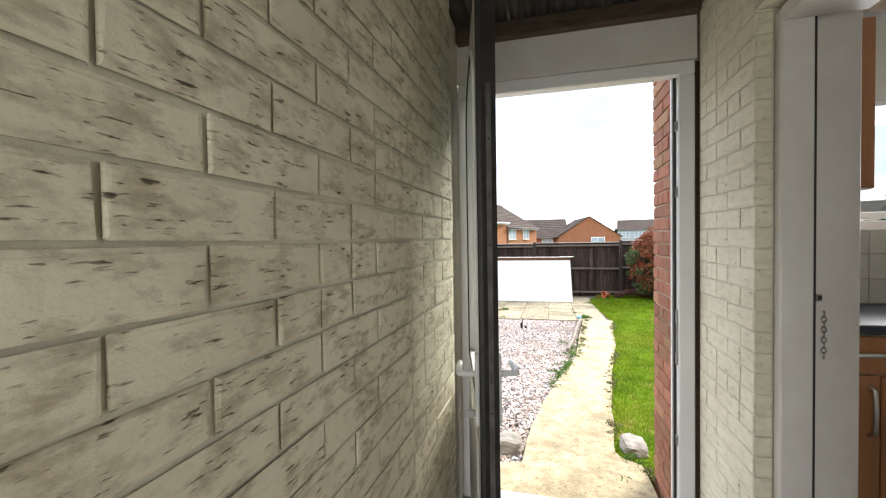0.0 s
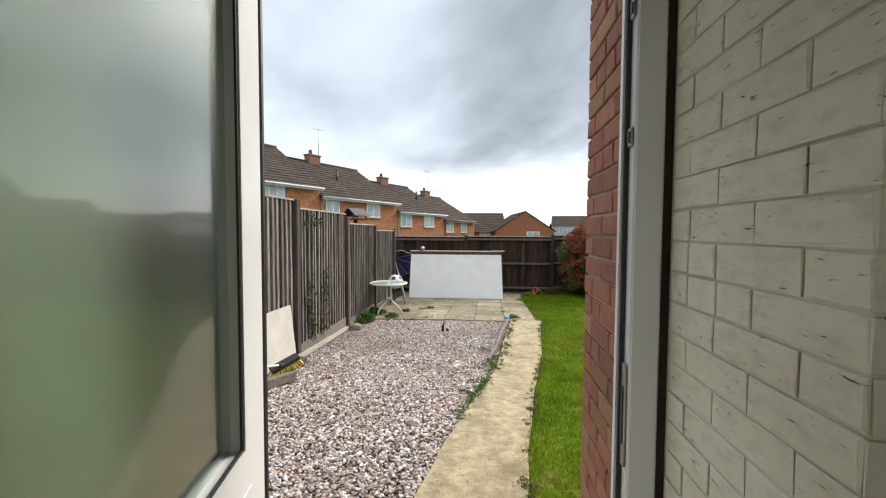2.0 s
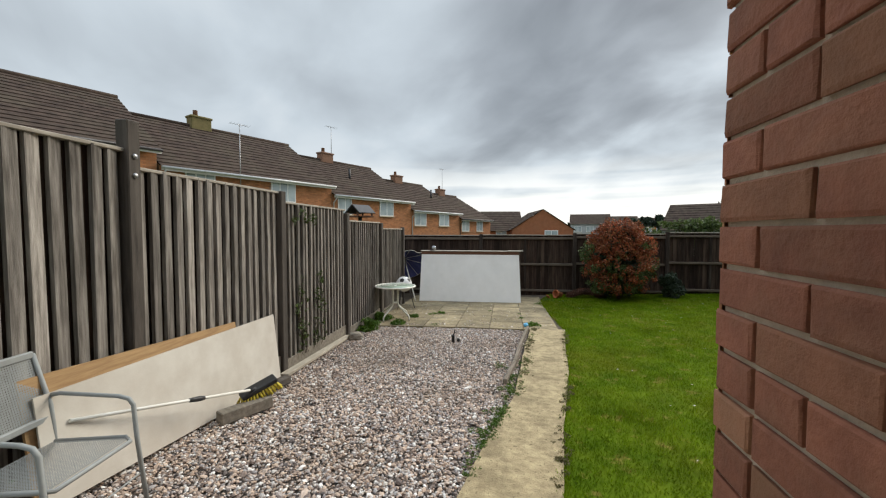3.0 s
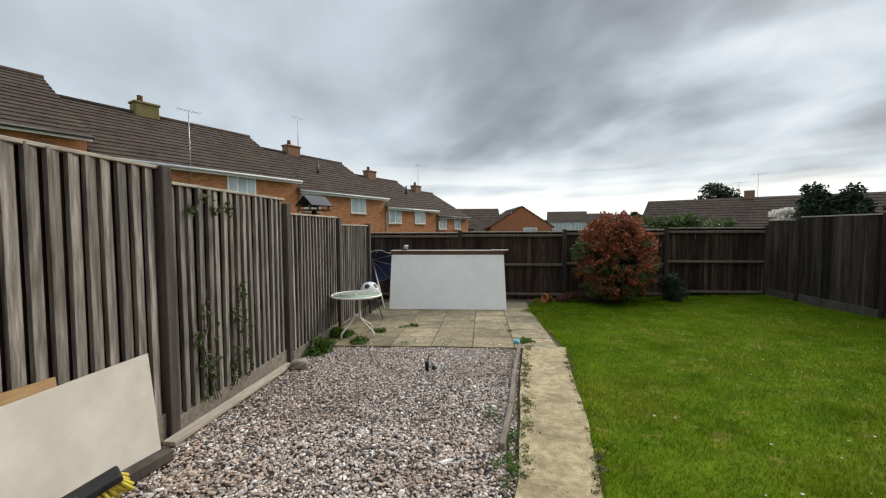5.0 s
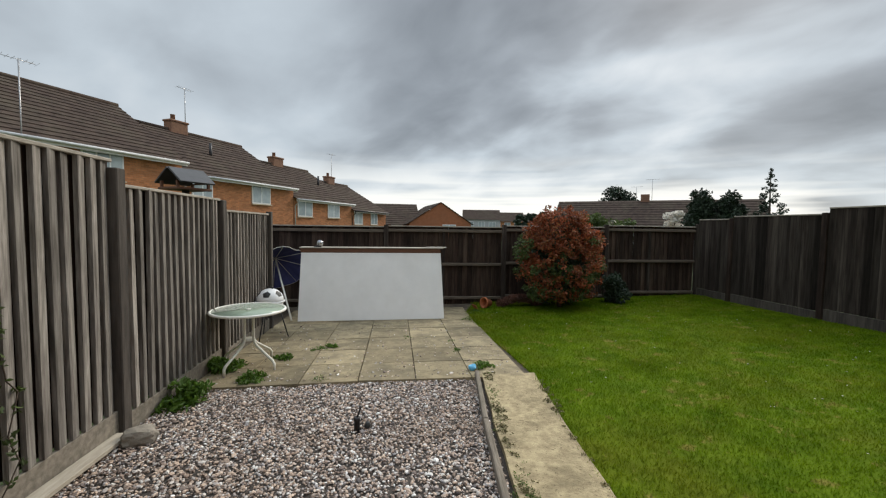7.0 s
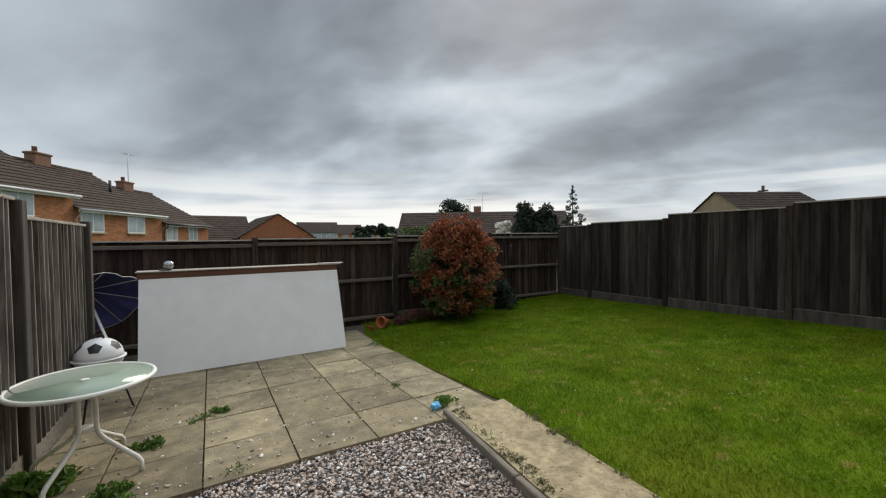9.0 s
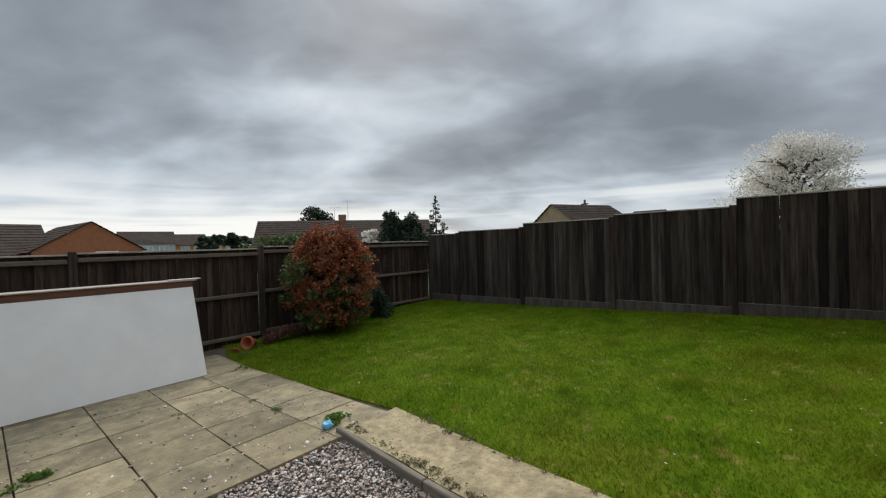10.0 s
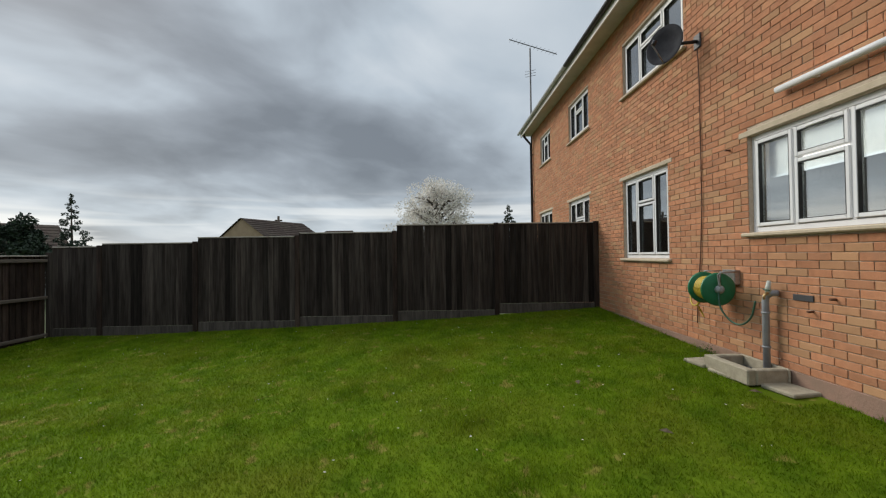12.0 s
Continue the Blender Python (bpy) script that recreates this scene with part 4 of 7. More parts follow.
fence_post(fl, 12.58, ground_z(-2.4, 12.58) - 0.05, 1.53, M["post"], 0.09)
for z in (1.98, 1.84):
    part("bolt", lathe([(0.020, 0), (0.020, 0.006), (0.010, 0.012), (0.003, 0.013)], 12, m=Matrix.Translation((4.62, -0.075, z)) @ pose(0, 0, 0, 90, 0, 0)), M["steel"], fl, "round steel bolt head")

BACK_POSTS = [(-3.7, 1.29), (-0.50, 1.29), (2.36, 1.33), (5.0, 1.37), (7.5, 1.42)]
fb = fence_run("fence_back", "dark brown board fence showing rails and posts", pose(0, FENCE_B, 0),
               [(a, b, min(ground_z(a, 14.6), ground_z(b, 14.6)) - 0.07, (ta + tb_) / 2) for (a, ta), (b, tb_) in zip(BACK_POSTS, BACK_POSTS[1:])], 0.12, [M["fence_dark"], M["fence_dark"]], rails=True, gboard=False)
for x, t in BACK_POSTS:
    fence_post(fb, x, ground_z(x, 14.6), t + 0.05, M["fence_shade"], 0.1, -0.03)
for (a, ta), (b, _) in zip(BACK_POSTS[1:], BACK_POSTS[2:]):
    fence_post(fb, (a + b) / 2 - 0.05, ground_z(a, 14.6), ta - 0.02, M["fence_shade"], 0.06, 0.0)

to_nook = Matrix.Translation((-3.7, 0, 0)) @ pose(0, 0, 0, 0, 0, 90)
fence_run("fence_nook", "dark board fence closing the corner behind the parasol", to_nook, [(12.5, 14.76, ground_z(-2.7, 13.6), 1.28)], 0.12, [M["fence_dark"], M["fence_dark"]])

RIGHT_BAYS = [(2.9, 5.1, 1.98), (5.1, 7.33, 1.97), (7.33, 9.45, 1.82), (9.45, 11.65, 1.75), (11.65, 13.7, 1.64), (13.7, 14.76, 1.58)]
to_right = Matrix.Translation((FENCE_R, 0, 0)) @ pose(0, 0, 0, 0, 0, -90)
fr = fence_run("fence_right", "tall dark aged board fence along the lawn", to_right,
               [(-b, -a, ground_z(7.5, (a + b) / 2), t) for a, b, t in RIGHT_BAYS], 0.12, [M["fence_shade"], M["fence_dark"]], gboard=True, gmat=M["post"])
for (a, b, t) in RIGHT_BAYS:
    fence_post(fr, -a, ground_z(7.5, a), t + 0.03, M["fence_dark"], 0.1)


# ---- neighbouring houses and distance ----
M["pane_far"] = material("far_window_pane", (0.44, 0.50, 0.52), (0.27, 0.32, 0.35), 0.15, 1, bump=0, spec=0.8)
M["wall_far"] = material("orange_brick_wall", (0.50, 0.215, 0.085), (0.40, 0.165, 0.065), 0.9, 3, stain=(0.30, 0.17, 0.09), bump=0.3, bump_scale=25)
M["wall_red"] = material("dull_red_brick_wall", (0.36, 0.135, 0.065), (0.29, 0.105, 0.05), 0.9, 3, stain=(0.24, 0.12, 0.07), bump=0.3, bump_scale=25)
M["mortar_far"] = material("far_mortar", (0.34, 0.20, 0.115), (0.28, 0.165, 0.095), 0.95, 10)
M["render_buff"] = material("buff_render", (0.36, 0.27, 0.17), (0.30, 0.22, 0.14), 0.9, 2)
M["moss"] = material("mossy_chimney_brick", (0.19, 0.15, 0.065), (0.14, 0.12, 0.05), 0.95, 5, stain=(0.10, 0.11, 0.03), bump=0.6)
M["brick_chim"] = material("chimney_brick", (0.24, 0.13, 0.08), (0.17, 0.09, 0.06), 0.9, 8, bump=0.5)
TERRACE = pose(-12.6, 21.9, 0, 0, 0, 65)


def far_window(parent, x0, x1, z0, z1, y=-0.02, lights=2):
    w = part("window", bx(x0, x1, y - 0.03, y + 0.04, z0, z1, bevel=0.01), M["upvc"], parent, "white framed window")
    f, wd = 0.07, (x1 - x0 - 0.07) / lights
    for i in range(lights):
        a = x0 + f + i * wd
        part("pane", bx(a, a + wd - f, y - 0.036, y - 0.031, z0 + f, z1 - f), M["pane_far"], w)
    part("sill", bx(x0 - 0.05, x1 + 0.05, y - 0.1, y + 0.02, z0 - 0.06, z0 - 0.004), M["stone_sill"], w)


def terrace_house(s0, s1, eave, ridge, depth, windows, chimney=None, moss=False, gutter="gutter_pale", down=True, aerial=None, group="terrace houses", vent=None):
    h = thing("terrace_house", TERRACE, "orange brick terraced house with a brown tiled roof", "house", group)
    base = eave - 5.1
    bm = bmesh.new()
    box(bm, s0, s1, 0.0, 2 * depth, base, eave)
    for x in (s0, s1):                       # gables
        a = [bm.verts.new(v) for v in ((x, 0, eave), (x, 2 * depth, eave), (x, depth, ridge - 0.06))]
        bm.faces.new(a)
    wall = part("wall", bm, M["mortar_far"], h)
    # courses of bricks proud of the face, joined
    r = random.Random(int(s0 * 10) + 77)
    V, F = [], []
    holes = [(a, b, eave - 0.15 - 1.1, eave - 0.15) for a, b in windows]
    for u, z, w, hh in brick_rects_far(s0, s1, max(base, 0.9), eave - 0.05, holes, r):
        k = len(V)
        V += [(u, -0.006, z), (u + w, -0.006, z), (u + w, -0.006, z + hh), (u, -0.006, z + hh), (u, 0, z), (u + w, 0, z), (u + w, 0, z + hh), (u, 0, z + hh)]
        F += [(k, k + 1, k + 2, k + 3), (k + 3, k + 2, k + 6, k + 7), (k, k + 4, k + 5, k + 1)]
    tagged(mesh_from("brickwork", V, F, M["brick_far"], wall), kind="stuff")
    v1, f1 = tile_rows((s0 - 0.05, -0.3, eave - 0.08), (s1 + 0.1, -0.3, eave - 0.08), (s0 - 0.05, depth, ridge), (s1 + 0.1, depth, ridge), 15, 0.035)
    v2, f2 = tile_rows((s1 + 0.1, 2 * depth + 0.3, eave - 0.08), (s0 - 0.05, 2 * depth + 0.3, eave - 0.08), (s1 + 0.1, depth, ridge), (s0 - 0.05, depth, ridge), 4, 0.035)
    n = len(v1)
    roof = part_from("roof", v1 + v2, f1 + [tuple(i + n for i in f) for f in f2], M["roof"], h)
    part("ridge_tile", tb([(s0 - 0.05, depth, ridge + 0.02), (s1 + 0.1, depth, ridge + 0.02)], 0.11, 8), M["roof"], roof)
    part("fascia", bx(s0 - 0.03, s1 + 0.08, -0.29, -0.26, eave - 0.24, eave - 0.09), M["white_paint"], h)
    part("gutter", tb([(s0 - 0.05, -0.35, eave - 0.1), (s1 + 0.1, -0.35, eave - 0.1)], 0.06, 8), M[gutter], h)
    if down:
        part("downpipe", tb([(s0 + 0.1, -0.34, eave - 0.15), (s0 + 0.1, -0.3, eave - 0.3), (s0 + 0.1, -0.05, eave - 0.55), (s0 + 0.1, -0.05, base + 0.5)], 0.035, 8), M[gutter], h)
    for a, b in windows:
        far_window(h, a, b, eave - 0.15 - 1.1, eave - 0.15, lights=3 if s0 < 0 else 2)
    if chimney is not None:
        c = part("chimney", bx(chimney - 0.55, chimney + 0.55, depth - 0.3, depth + 0.3, ridge - 0.4, ridge + 0.62, bevel=0.04), M["moss"] if moss else M["brick_chim"], h, "mossy brick chimney stack" if moss else "")
        part("chimney_cap", bx(chimney - 0.6, chimney + 0.6, depth - 0.35, depth + 0.35, ridge + 0.48, ridge + 0.6, bevel=0.03), M["moss"] if moss else M["brick_chim"], c)
        for k in (-0.2,):
            part("chimney_pot", lathe([(0.13, ridge + 0.6), (0.12, ridge + 0.9), (0.14, ridge + 0.93)], 12, m=Matrix.Translation((chimney + k, depth, 0))), M["brick_chim"], c)
    if vent:
        part("soil_vent", tb([(vent, 2.2, eave + 1.2), (vent, 2.2, eave + 2.2)], [0.09, 0.08], 10), M["pipe_dark"], h, "black soil vent pipe")
    if aerial:
        x, y, z0, z1 = aerial
        aerial_on(h, x, y, z0, z1)
    return h


def aerial_on(parent, x, y, z0, z1, size=1.0):
    mast = part("aerial_mast", tb([(x, y, z0), (x, y, z1)], 0.022, 6), M["steel"], parent, "thin metal aerial mast")
    bm = bmesh.new()
    tube(bm, [(x - 0.5 * size, y, z1 - 0.05), (x + 0.55 * size, y + 0.2, z1 + 0.02)], 0.012, 5)
    for k in range(7):
        q = -0.45 + k * 0.16
        tube(bm, [(x + q * size - 0.05, y - 0.22, z1 - 0.03), (x + q * size + 0.05, y + 0.25, z1 - 0.03)], 0.006, 4)
    part("aerial", bm, M["steel"], mast)


def part_from(name, v, f, mat, parent):
    return mesh_from(name, v, f, mat, parent)


def brick_rects_far(u0, u1, z0, z1, holes, r):
    z, k = z0, 0
    while z < z1:
        u = u0 - (k % 2) * 0.12
        while u < u1:
            a, b = max(u, u0), min(u + 0.225, u1)
            if b - a > 0.03 and not any(h[0] - 0.1 < a and b < h[1] + 0.1 and h[2] < z < h[3] for h in holes):
                yield a, z, b - a, 0.066
            u += 0.237
        z, k = z + 0.078, k + 1


terrace_house(-15.0, -4.9, 4.95, 7.95, 4.5, [(-8.7, -7.2), (-13, -11.6)], None, gutter="pipe_dark")
terrace_house(-4.8, 4.70, 4.27, 7.28, 4.5, [(-3.8, -2.45), (0.5, 2.05)], -1.0, True, aerial=(-1.33, -0.25, 2.9, 6.75))
terrace_house(4.74, 12.76, 3.75, 6.7, 4.5, [(5.2, 6.4), (9.1, 10.6)], 8.0, aerial=(8.6, 4.5, 7.2, 9.4), vent=8.3)
terrace_house(12.8, 20.15, 3.10, 5.95, 4.5, [(13.2, 14.8), (16.7, 18.3)], 16.3, vent=18.6)
terrace_house(20.2, 26.6, 2.62, 5.3, 4.5, [(20.6, 22.0), (23.5, 24.8)], 23.5, gutter="pipe_dark", aerial=(23.9, 4.5, 5.8, 8.1))


def plain_house(m, label, w, d, base, eave, ridge, gable_front=False, wall="wall_far", windows=(), chimney=None, group="", hip=0.0):
    """A simple house. Local -y is its front; the ridge runs along x, or along y with gable_front."""
    h = thing("house", m, label, "house", group)
    bm = bmesh.new()
    box(bm, 0, w, 0, d, base, eave)
    if gable_front:
        for y in (0, d):
            bm.faces.new([bm.verts.new(v) for v in ((0, y, eave), (w, y, eave), (w / 2, y, ridge - 0.05))])
        sides = [((-0.25, -0.15, eave - 0.1), (-0.25, d + 0.2, eave - 0.1), (w / 2, -0.15, ridge), (w / 2, d + 0.2, ridge)),
                 ((w + 0.25, d + 0.2, eave - 0.1), (w + 0.25, -0.15, eave - 0.1), (w / 2, d + 0.2, ridge), (w / 2, -0.15, ridge))]
    else:
        for x in (0, w):
            bm.faces.new([bm.verts.new(v) for v in ((x, 0, eave), (x, d, eave), (hip if x == 0 else w, d / 2, ridge - 0.05))])
        sides = [((-0.2, -0.3, eave - 0.1), (w + 0.2, -0.3, eave - 0.1), (-0.2 + hip, d / 2, ridge), (w + 0.2, d / 2, ridge)),
                 ((w + 0.2, d + 0.3, eave - 0.1), (-0.2, d + 0.3, eave - 0.1), (w + 0.2, d / 2, ridge), (-0.2 + hip, d / 2, ridge))]
    part("wall", bm, M[wall], h)
    V, F = [], []
    for s in sides:
        v, f = tile_rows(*s, 11, 0.035)
        F += [tuple(i + len(V) for i in q) for q in f]
        V += v
    part_from("roof", V, F, M["roof"], h)
    for x0, x1, z0, z1 in windows:
        far_window(h, x0, x1, z0, z1)
    if chimney:
        part("chimney", bx(chimney[0] - 0.4, chimney[0] + 0.4, d / 2 - 0.3, d / 2 + 0.3, ridge - 0.3, ridge + chimney[1], bevel=0.03), M["brick_chim"], h)
    return h


# low houses beyond the back fence
plain_house(pose(1.0, 45.5, 0, 0, 0, 6), "orange brick house with its gable to the gardens", 6.4, 9, -2.2, 1.6, 3.75, True, wall="wall_red", windows=[(3.4, 4.8, 0.9, 1.5)], group="far houses")
plain_house(pose(-4.4, 47.5, 0, 0, 0, 4), "low brown-roofed brick house", 6.5, 8, -2.2, 1.5, 3.8, wall="wall_red", windows=[(3.6, 4.8, 0.7, 1.4)], group="far houses")
M["render_far"] = material("pale_render", (0.42, 0.43, 0.45), (0.36, 0.37, 0.39), 0.85, 1)
for i, (x, y) in enumerate(((13.5, 88), (21.0, 95), (31.0, 100), (41.0, 108))):
    plain_house(pose(x, y, 0, 0, 0, -10), "far house under a brown roof", 7.6, 8, -2.0, 2.9 - 0.2 * i, 5.0 - 0.2 * i, wall="render_far" if i == 0 else "wall_far",
                windows=[(0.8, 2.2, 1.2, 2.4), (3.1, 4.5, 1.2, 2.4), (5.3, 6.7, 1.2, 2.4)], group="far houses")
# long bungalow roof behind the shrub
bungalow = plain_house(pose(15.4, 44.2, 0, 0, 0, -33), "low bungalow with a long brown roof", 17.6, 8, -1.6, 1.6, 4.2, wall="render_far", chimney=(8.2, 0.6), group="far houses")
aerial_on(bungalow, 8.8, 4.0, 4.0, 6.3, 1.2)
aerial_on(bungalow, 7.4, 4.0, 4.0, 5.6)
pole = thing("telegraph_pole", pose(40.0, 22.6, -0.6), "thin dark wooden telegraph pole top", "pole")
part("pole", tb([(0, 0, 0), (0, 0, 6.1)], [0.16, 0.12], 8), M["trunk"], pole)
part("cross_arm", bx(-0.1, 0.1, -0.35, 0.35, 5.6, 5.72), M["trunk"], pole)
# roofs beyond the right-hand fence
plain_house(pose(32.5, 24.9, 0, 0, 0, -115), "buff house with a dark tiled gabled roof", 6.2, 6.5, -0.6, 2.6, 4.5, True, wall="render_buff", group="far houses")
plain_house(pose(48.0, 21.6, 0, 0, 0, -90), "dark roofed house far beyond the fence", 4.2, 5, -0.6, 3.2, 4.6, wall="render_buff", group="far houses", hip=1.2)


# ---- trees and shrubs ----
def leaf_mass(name, centres, n, spread, size, mat, parent, seed, flat=0.5):
    """Many small folded leaves scattered about clump centres (x, y, z, radius)."""
    r = np.random.RandomState(seed)
    V, F = [], []
    w = np.array([c[3] ** 2 for c in centres])
    pick = r.choice(len(centres), n, p=w / w.sum())
    for i in pick:
        c = centres[i]
        d = r.normal(0, 1, 3)
        d *= c[3] * (0.55 + 0.5 * r.uniform()) / np.linalg.norm(d)
        d[2] *= spread
        p = np.array(c[:3]) + d
        a = r.normal(0, 1, 3)
        a /= np.linalg.norm(a)
        b = np.cross(a, r.normal(0, 1, 3))
        b /= np.linalg.norm(b) + 1e-6
        s = size * r.uniform(0.6, 1.4)
        k = len(V)
        nrm = np.cross(a, b) * s * 0.18
        V += [tuple(p - a * s), tuple(p + b * s * flat + nrm), tuple(p + a * s), tuple(p - b * s * flat + nrm)]
        F += [(k, k + 1, k + 2), (k, k + 2, k + 3)]
    ob = mesh_from(name, V, F, mat, parent)
    return ob


def limbs(base, height, n, reach, seed, r0=0.06, lift=0.3):
    """A tapered trunk with limbs; returns its mesh and the limb ends."""
    r = random.Random(seed)
    bm, ends = bmesh.new(), []
    b = Vector(base)
    top = b + Vector((r.uniform(-0.1, 0.1) * height, r.uniform(-0.1, 0.1) * height, height))
    tube(bm, [b, b.lerp(top, 0.5) + Vector((r.uniform(-0.04, 0.04) * height, 0, 0)), top], [r0, r0 * 0.7, r0 * 0.25], 7)
    for i in range(n):
        t = lift + (1 - lift) * (i + 0.5) / n
        s = b.lerp(top, t)
        a = i * 2.4 + r.uniform(-0.4, 0.4)
        l = reach * r.uniform(0.6, 1.1) * (1.15 - 0.6 * t)
        e = s + Vector((math.cos(a) * l, math.sin(a) * l, l * r.uniform(0.25, 0.8)))
        mid = s.lerp(e, 0.5) + Vector((0, 0, 0.08 * l))
        tube(bm, [s, mid, e], [r0 * 0.4, r0 * 0.25, r0 * 0.08], 5)
        for q in range(2):
            e2 = mid + Vector((r.uniform(-1, 1), r.uniform(-1, 1), r.uniform(0.1, 1))) * l * 0.6
            tube(bm, [mid, e2], [r0 * 0.2, r0 * 0.05], 4)
            ends.append(e2)
        ends.append(e)
    return bm, ends


def tree(name, label, base, height, reach, n, leaves, size, mat, seed, r0=0.08, clump=0.3, lift=0.3, spread=0.8, category="tree", flat=0.5):
    t = thing(name, pose(*base), label, category)
    bm, ends = limbs((0, 0, 0), height * 0.85, n, reach, seed, r0, lift)
    part("trunk", bm, M["trunk"], t)
    r = random.Random(seed + 1)
    cs = [(e.x, e.y, e.z, clump * r.uniform(0.6, 1.3)) for e in ends]
    leaf_mass("crown", cs, leaves, spread, size, mat, t, seed, flat)
    return t


def conifer(name, label, base, height, width, seed, mat="leaf_dark", n=5200):
    t = thing(name, pose(*base), label, "tree")
    part("trunk", tb([(0, 0, 0), (0.05, 0, height * 0.5), (0, 0.03, height)], [0.13, 0.08, 0.01], 7), M["trunk"], t)
    r, cs = random.Random(seed), []
    for i in range(46):
        k = (i + 0.5) / 46
        a = i * 2.4
        l = width * (1 - k) ** 0.8 * r.uniform(0.35, 1.0)
        cs.append((math.cos(a) * l, math.sin(a) * l, height * (0.12 + 0.88 * k), 0.10 + 0.28 * (1 - k) * width))
    leaf_mass("crown", cs, n, 0.6, 0.085, M[mat], t, seed, 0.45)
    return t


def photinia():
    """The red-leaved shrub before the back fence, green in its lower half."""
    x, y = 3.42, 13.86
    b = thing("photinia_shrub", pose(x, y, ground_z(x, y)), "large shrub with red young leaves over dull green ones", "shrub")
    bm, ends = limbs((0, 0, 0), 1.5, 12, 0.75, 4, 0.05, 0.1)
    part("stems", bm, M["trunk"], b)
    r = random.Random(9)
    red, green, inner = [], [], []
    for i in range(620):
        z = r.uniform(0.28, 2.08)
        rad = 0.93 * math.sin(math.pi * min(1, (z + 0.25) / 2.55)) ** 0.6 * r.uniform(0.5, 1.08)
        a = r.uniform(0, 6.283)
        c = (math.cos(a) * rad, math.sin(a) * rad * 0.85, z, r.uniform(0.05, 0.15))
        (red if r.random() < 0.12 + 0.52 * z else green).append(c)
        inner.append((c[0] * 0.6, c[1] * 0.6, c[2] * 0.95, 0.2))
    for i in range(9):
        a = r.uniform(0, 6.28)
        red.append((math.cos(a) * 0.35, math.sin(a) * 0.3, r.uniform(2.05, 2.25), 0.09))
    leaf_mass("red_leaves", red, 15000, 1.0, 0.033, M["leaf_red"], b, 21)["label"] = "red young leaves"
    leaf_mass("green_leaves", green, 7500, 1.0, 0.035, M["leaf_mid"], b, 22)["label"] = "dull green older leaves"
    # dark leaf colour at the core stands in for the shrub's inner shade
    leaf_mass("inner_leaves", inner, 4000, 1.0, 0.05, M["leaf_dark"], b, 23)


photinia()
small = thing("evergreen_bush", pose(4.88, 14.1, ground_z(4.88, 14.1)), "small dark evergreen bush beside the fence", "shrub")
bm, ends = limbs((0, 0, 0), 0.45, 7, 0.3, 14, 0.025, 0.1)
part("stems", bm, M["trunk"], small)
leaf_mass("foliage", [(0.24 * math.cos(i * 2.4) * (i % 3) / 2, 0.2 * math.sin(i * 2.4) * (i % 3) / 2, 0.08 + 0.024 * i, 0.14) for i in range(22)], 3800, 1.0, 0.03, M["leaf_dark"], small, 15)
heap = thing("dead_plant", pose(2.6, 14.15, ground_z(2.6, 14.15)), "brown withered plant heap at the fence foot", "plant")
leaf_mass("withered_stem", [(-0.45 + 0.1 * i, 0.08 * math.sin(i * 3), 0.06 + 0.12 * math.sin(math.pi * i / 9.0), 0.13) for i in range(10)], 2600, 0.7, 0.045, material("withered_brown_leaf", (0.13, 0.055, 0.035), (0.08, 0.04, 0.03), 0.8, 3, bump=0, island=0.4), heap, 17, 0.15)

# trees beyond the fences
tree("blossom_tree", "bare tree covered in white blossom", (19.3, 6.7, -0.4), 5.3, 2.2, 44, 21000, 0.045, M["blossom"], 31, 0.17, 0.5, 0.25)
conifer("conifer", "tall narrow dark green conifer", (25.6, 30.6, -1.2), 6.9, 1.7, 33, n=5200)
tree("evergreen_tree", "dark rounded evergreen tree", (22.2, 32.6, -1.2), 5.6, 1.1, 13, 5200, 0.12, M["leaf_dark"], 35, 0.12, 0.55)
tree("evergreen_tree", "dark rounded evergreen tree", (24.0, 31.6, -1.2), 5.2, 1.3, 13, 5200, 0.12, M["leaf_dark"], 36, 0.12, 0.6)
tree("evergreen_tree", "dark bushy tree behind the bungalow roof", (24.6, 49.0, -1.2), 7.2, 2.2, 15, 6500, 0.15, M["leaf_dark"], 37, 0.15, 0.9)
conifer("conifer", "small dark conifer by the house corner", (25.5, 1.6, -0.3), 4.9, 1.2, 39, n=3000)
tree("shrub", "pale flowering shrub by the bungalow", (22.5, 36.0, -1.2), 4.4, 0.9, 11, 2600, 0.09, M["blossom"], 41, 0.06, 0.35, category="shrub")


def hedge(name, x0, y0, x1, y1, base, top, seed, mat="leaf_mid", n=5000, size=0.16):
    h = thing(name, pose(x0, y0, base), "distant green hedge and treetops", "hedge")
    r, cs = random.Random(seed), []
    for i in range(60):
        k = r.random()
        cs.append(((x1 - x0) * k, (y1 - y0) * k + r.uniform(-1, 1), (top - base) * r.uniform(0.2, 0.85), r.uniform(0.4, 0.9)))
    leaf_mass("foliage", cs, n, 0.7, size, M[mat], h, seed)


hedge("hedge", 13.0, 40.0, 20.0, 38.0, -1.2, 2.7, 51)
hedge("hedge", 22.0, 80.0, 32.0, 84.0, -1.5, 4.8, 52, "leaf_dark", 5000, 0.3)
hedge("hedge", -40.0, 120.0, 60.0, 130.0, -1.5, 6.0, 53, "leaf_dark", 6000, 0.7)
hedge("hedge", 60.0, 90.0, 110.0, 30.0, -1.5, 3.2, 54, "leaf_dark", 6000, 0.6)


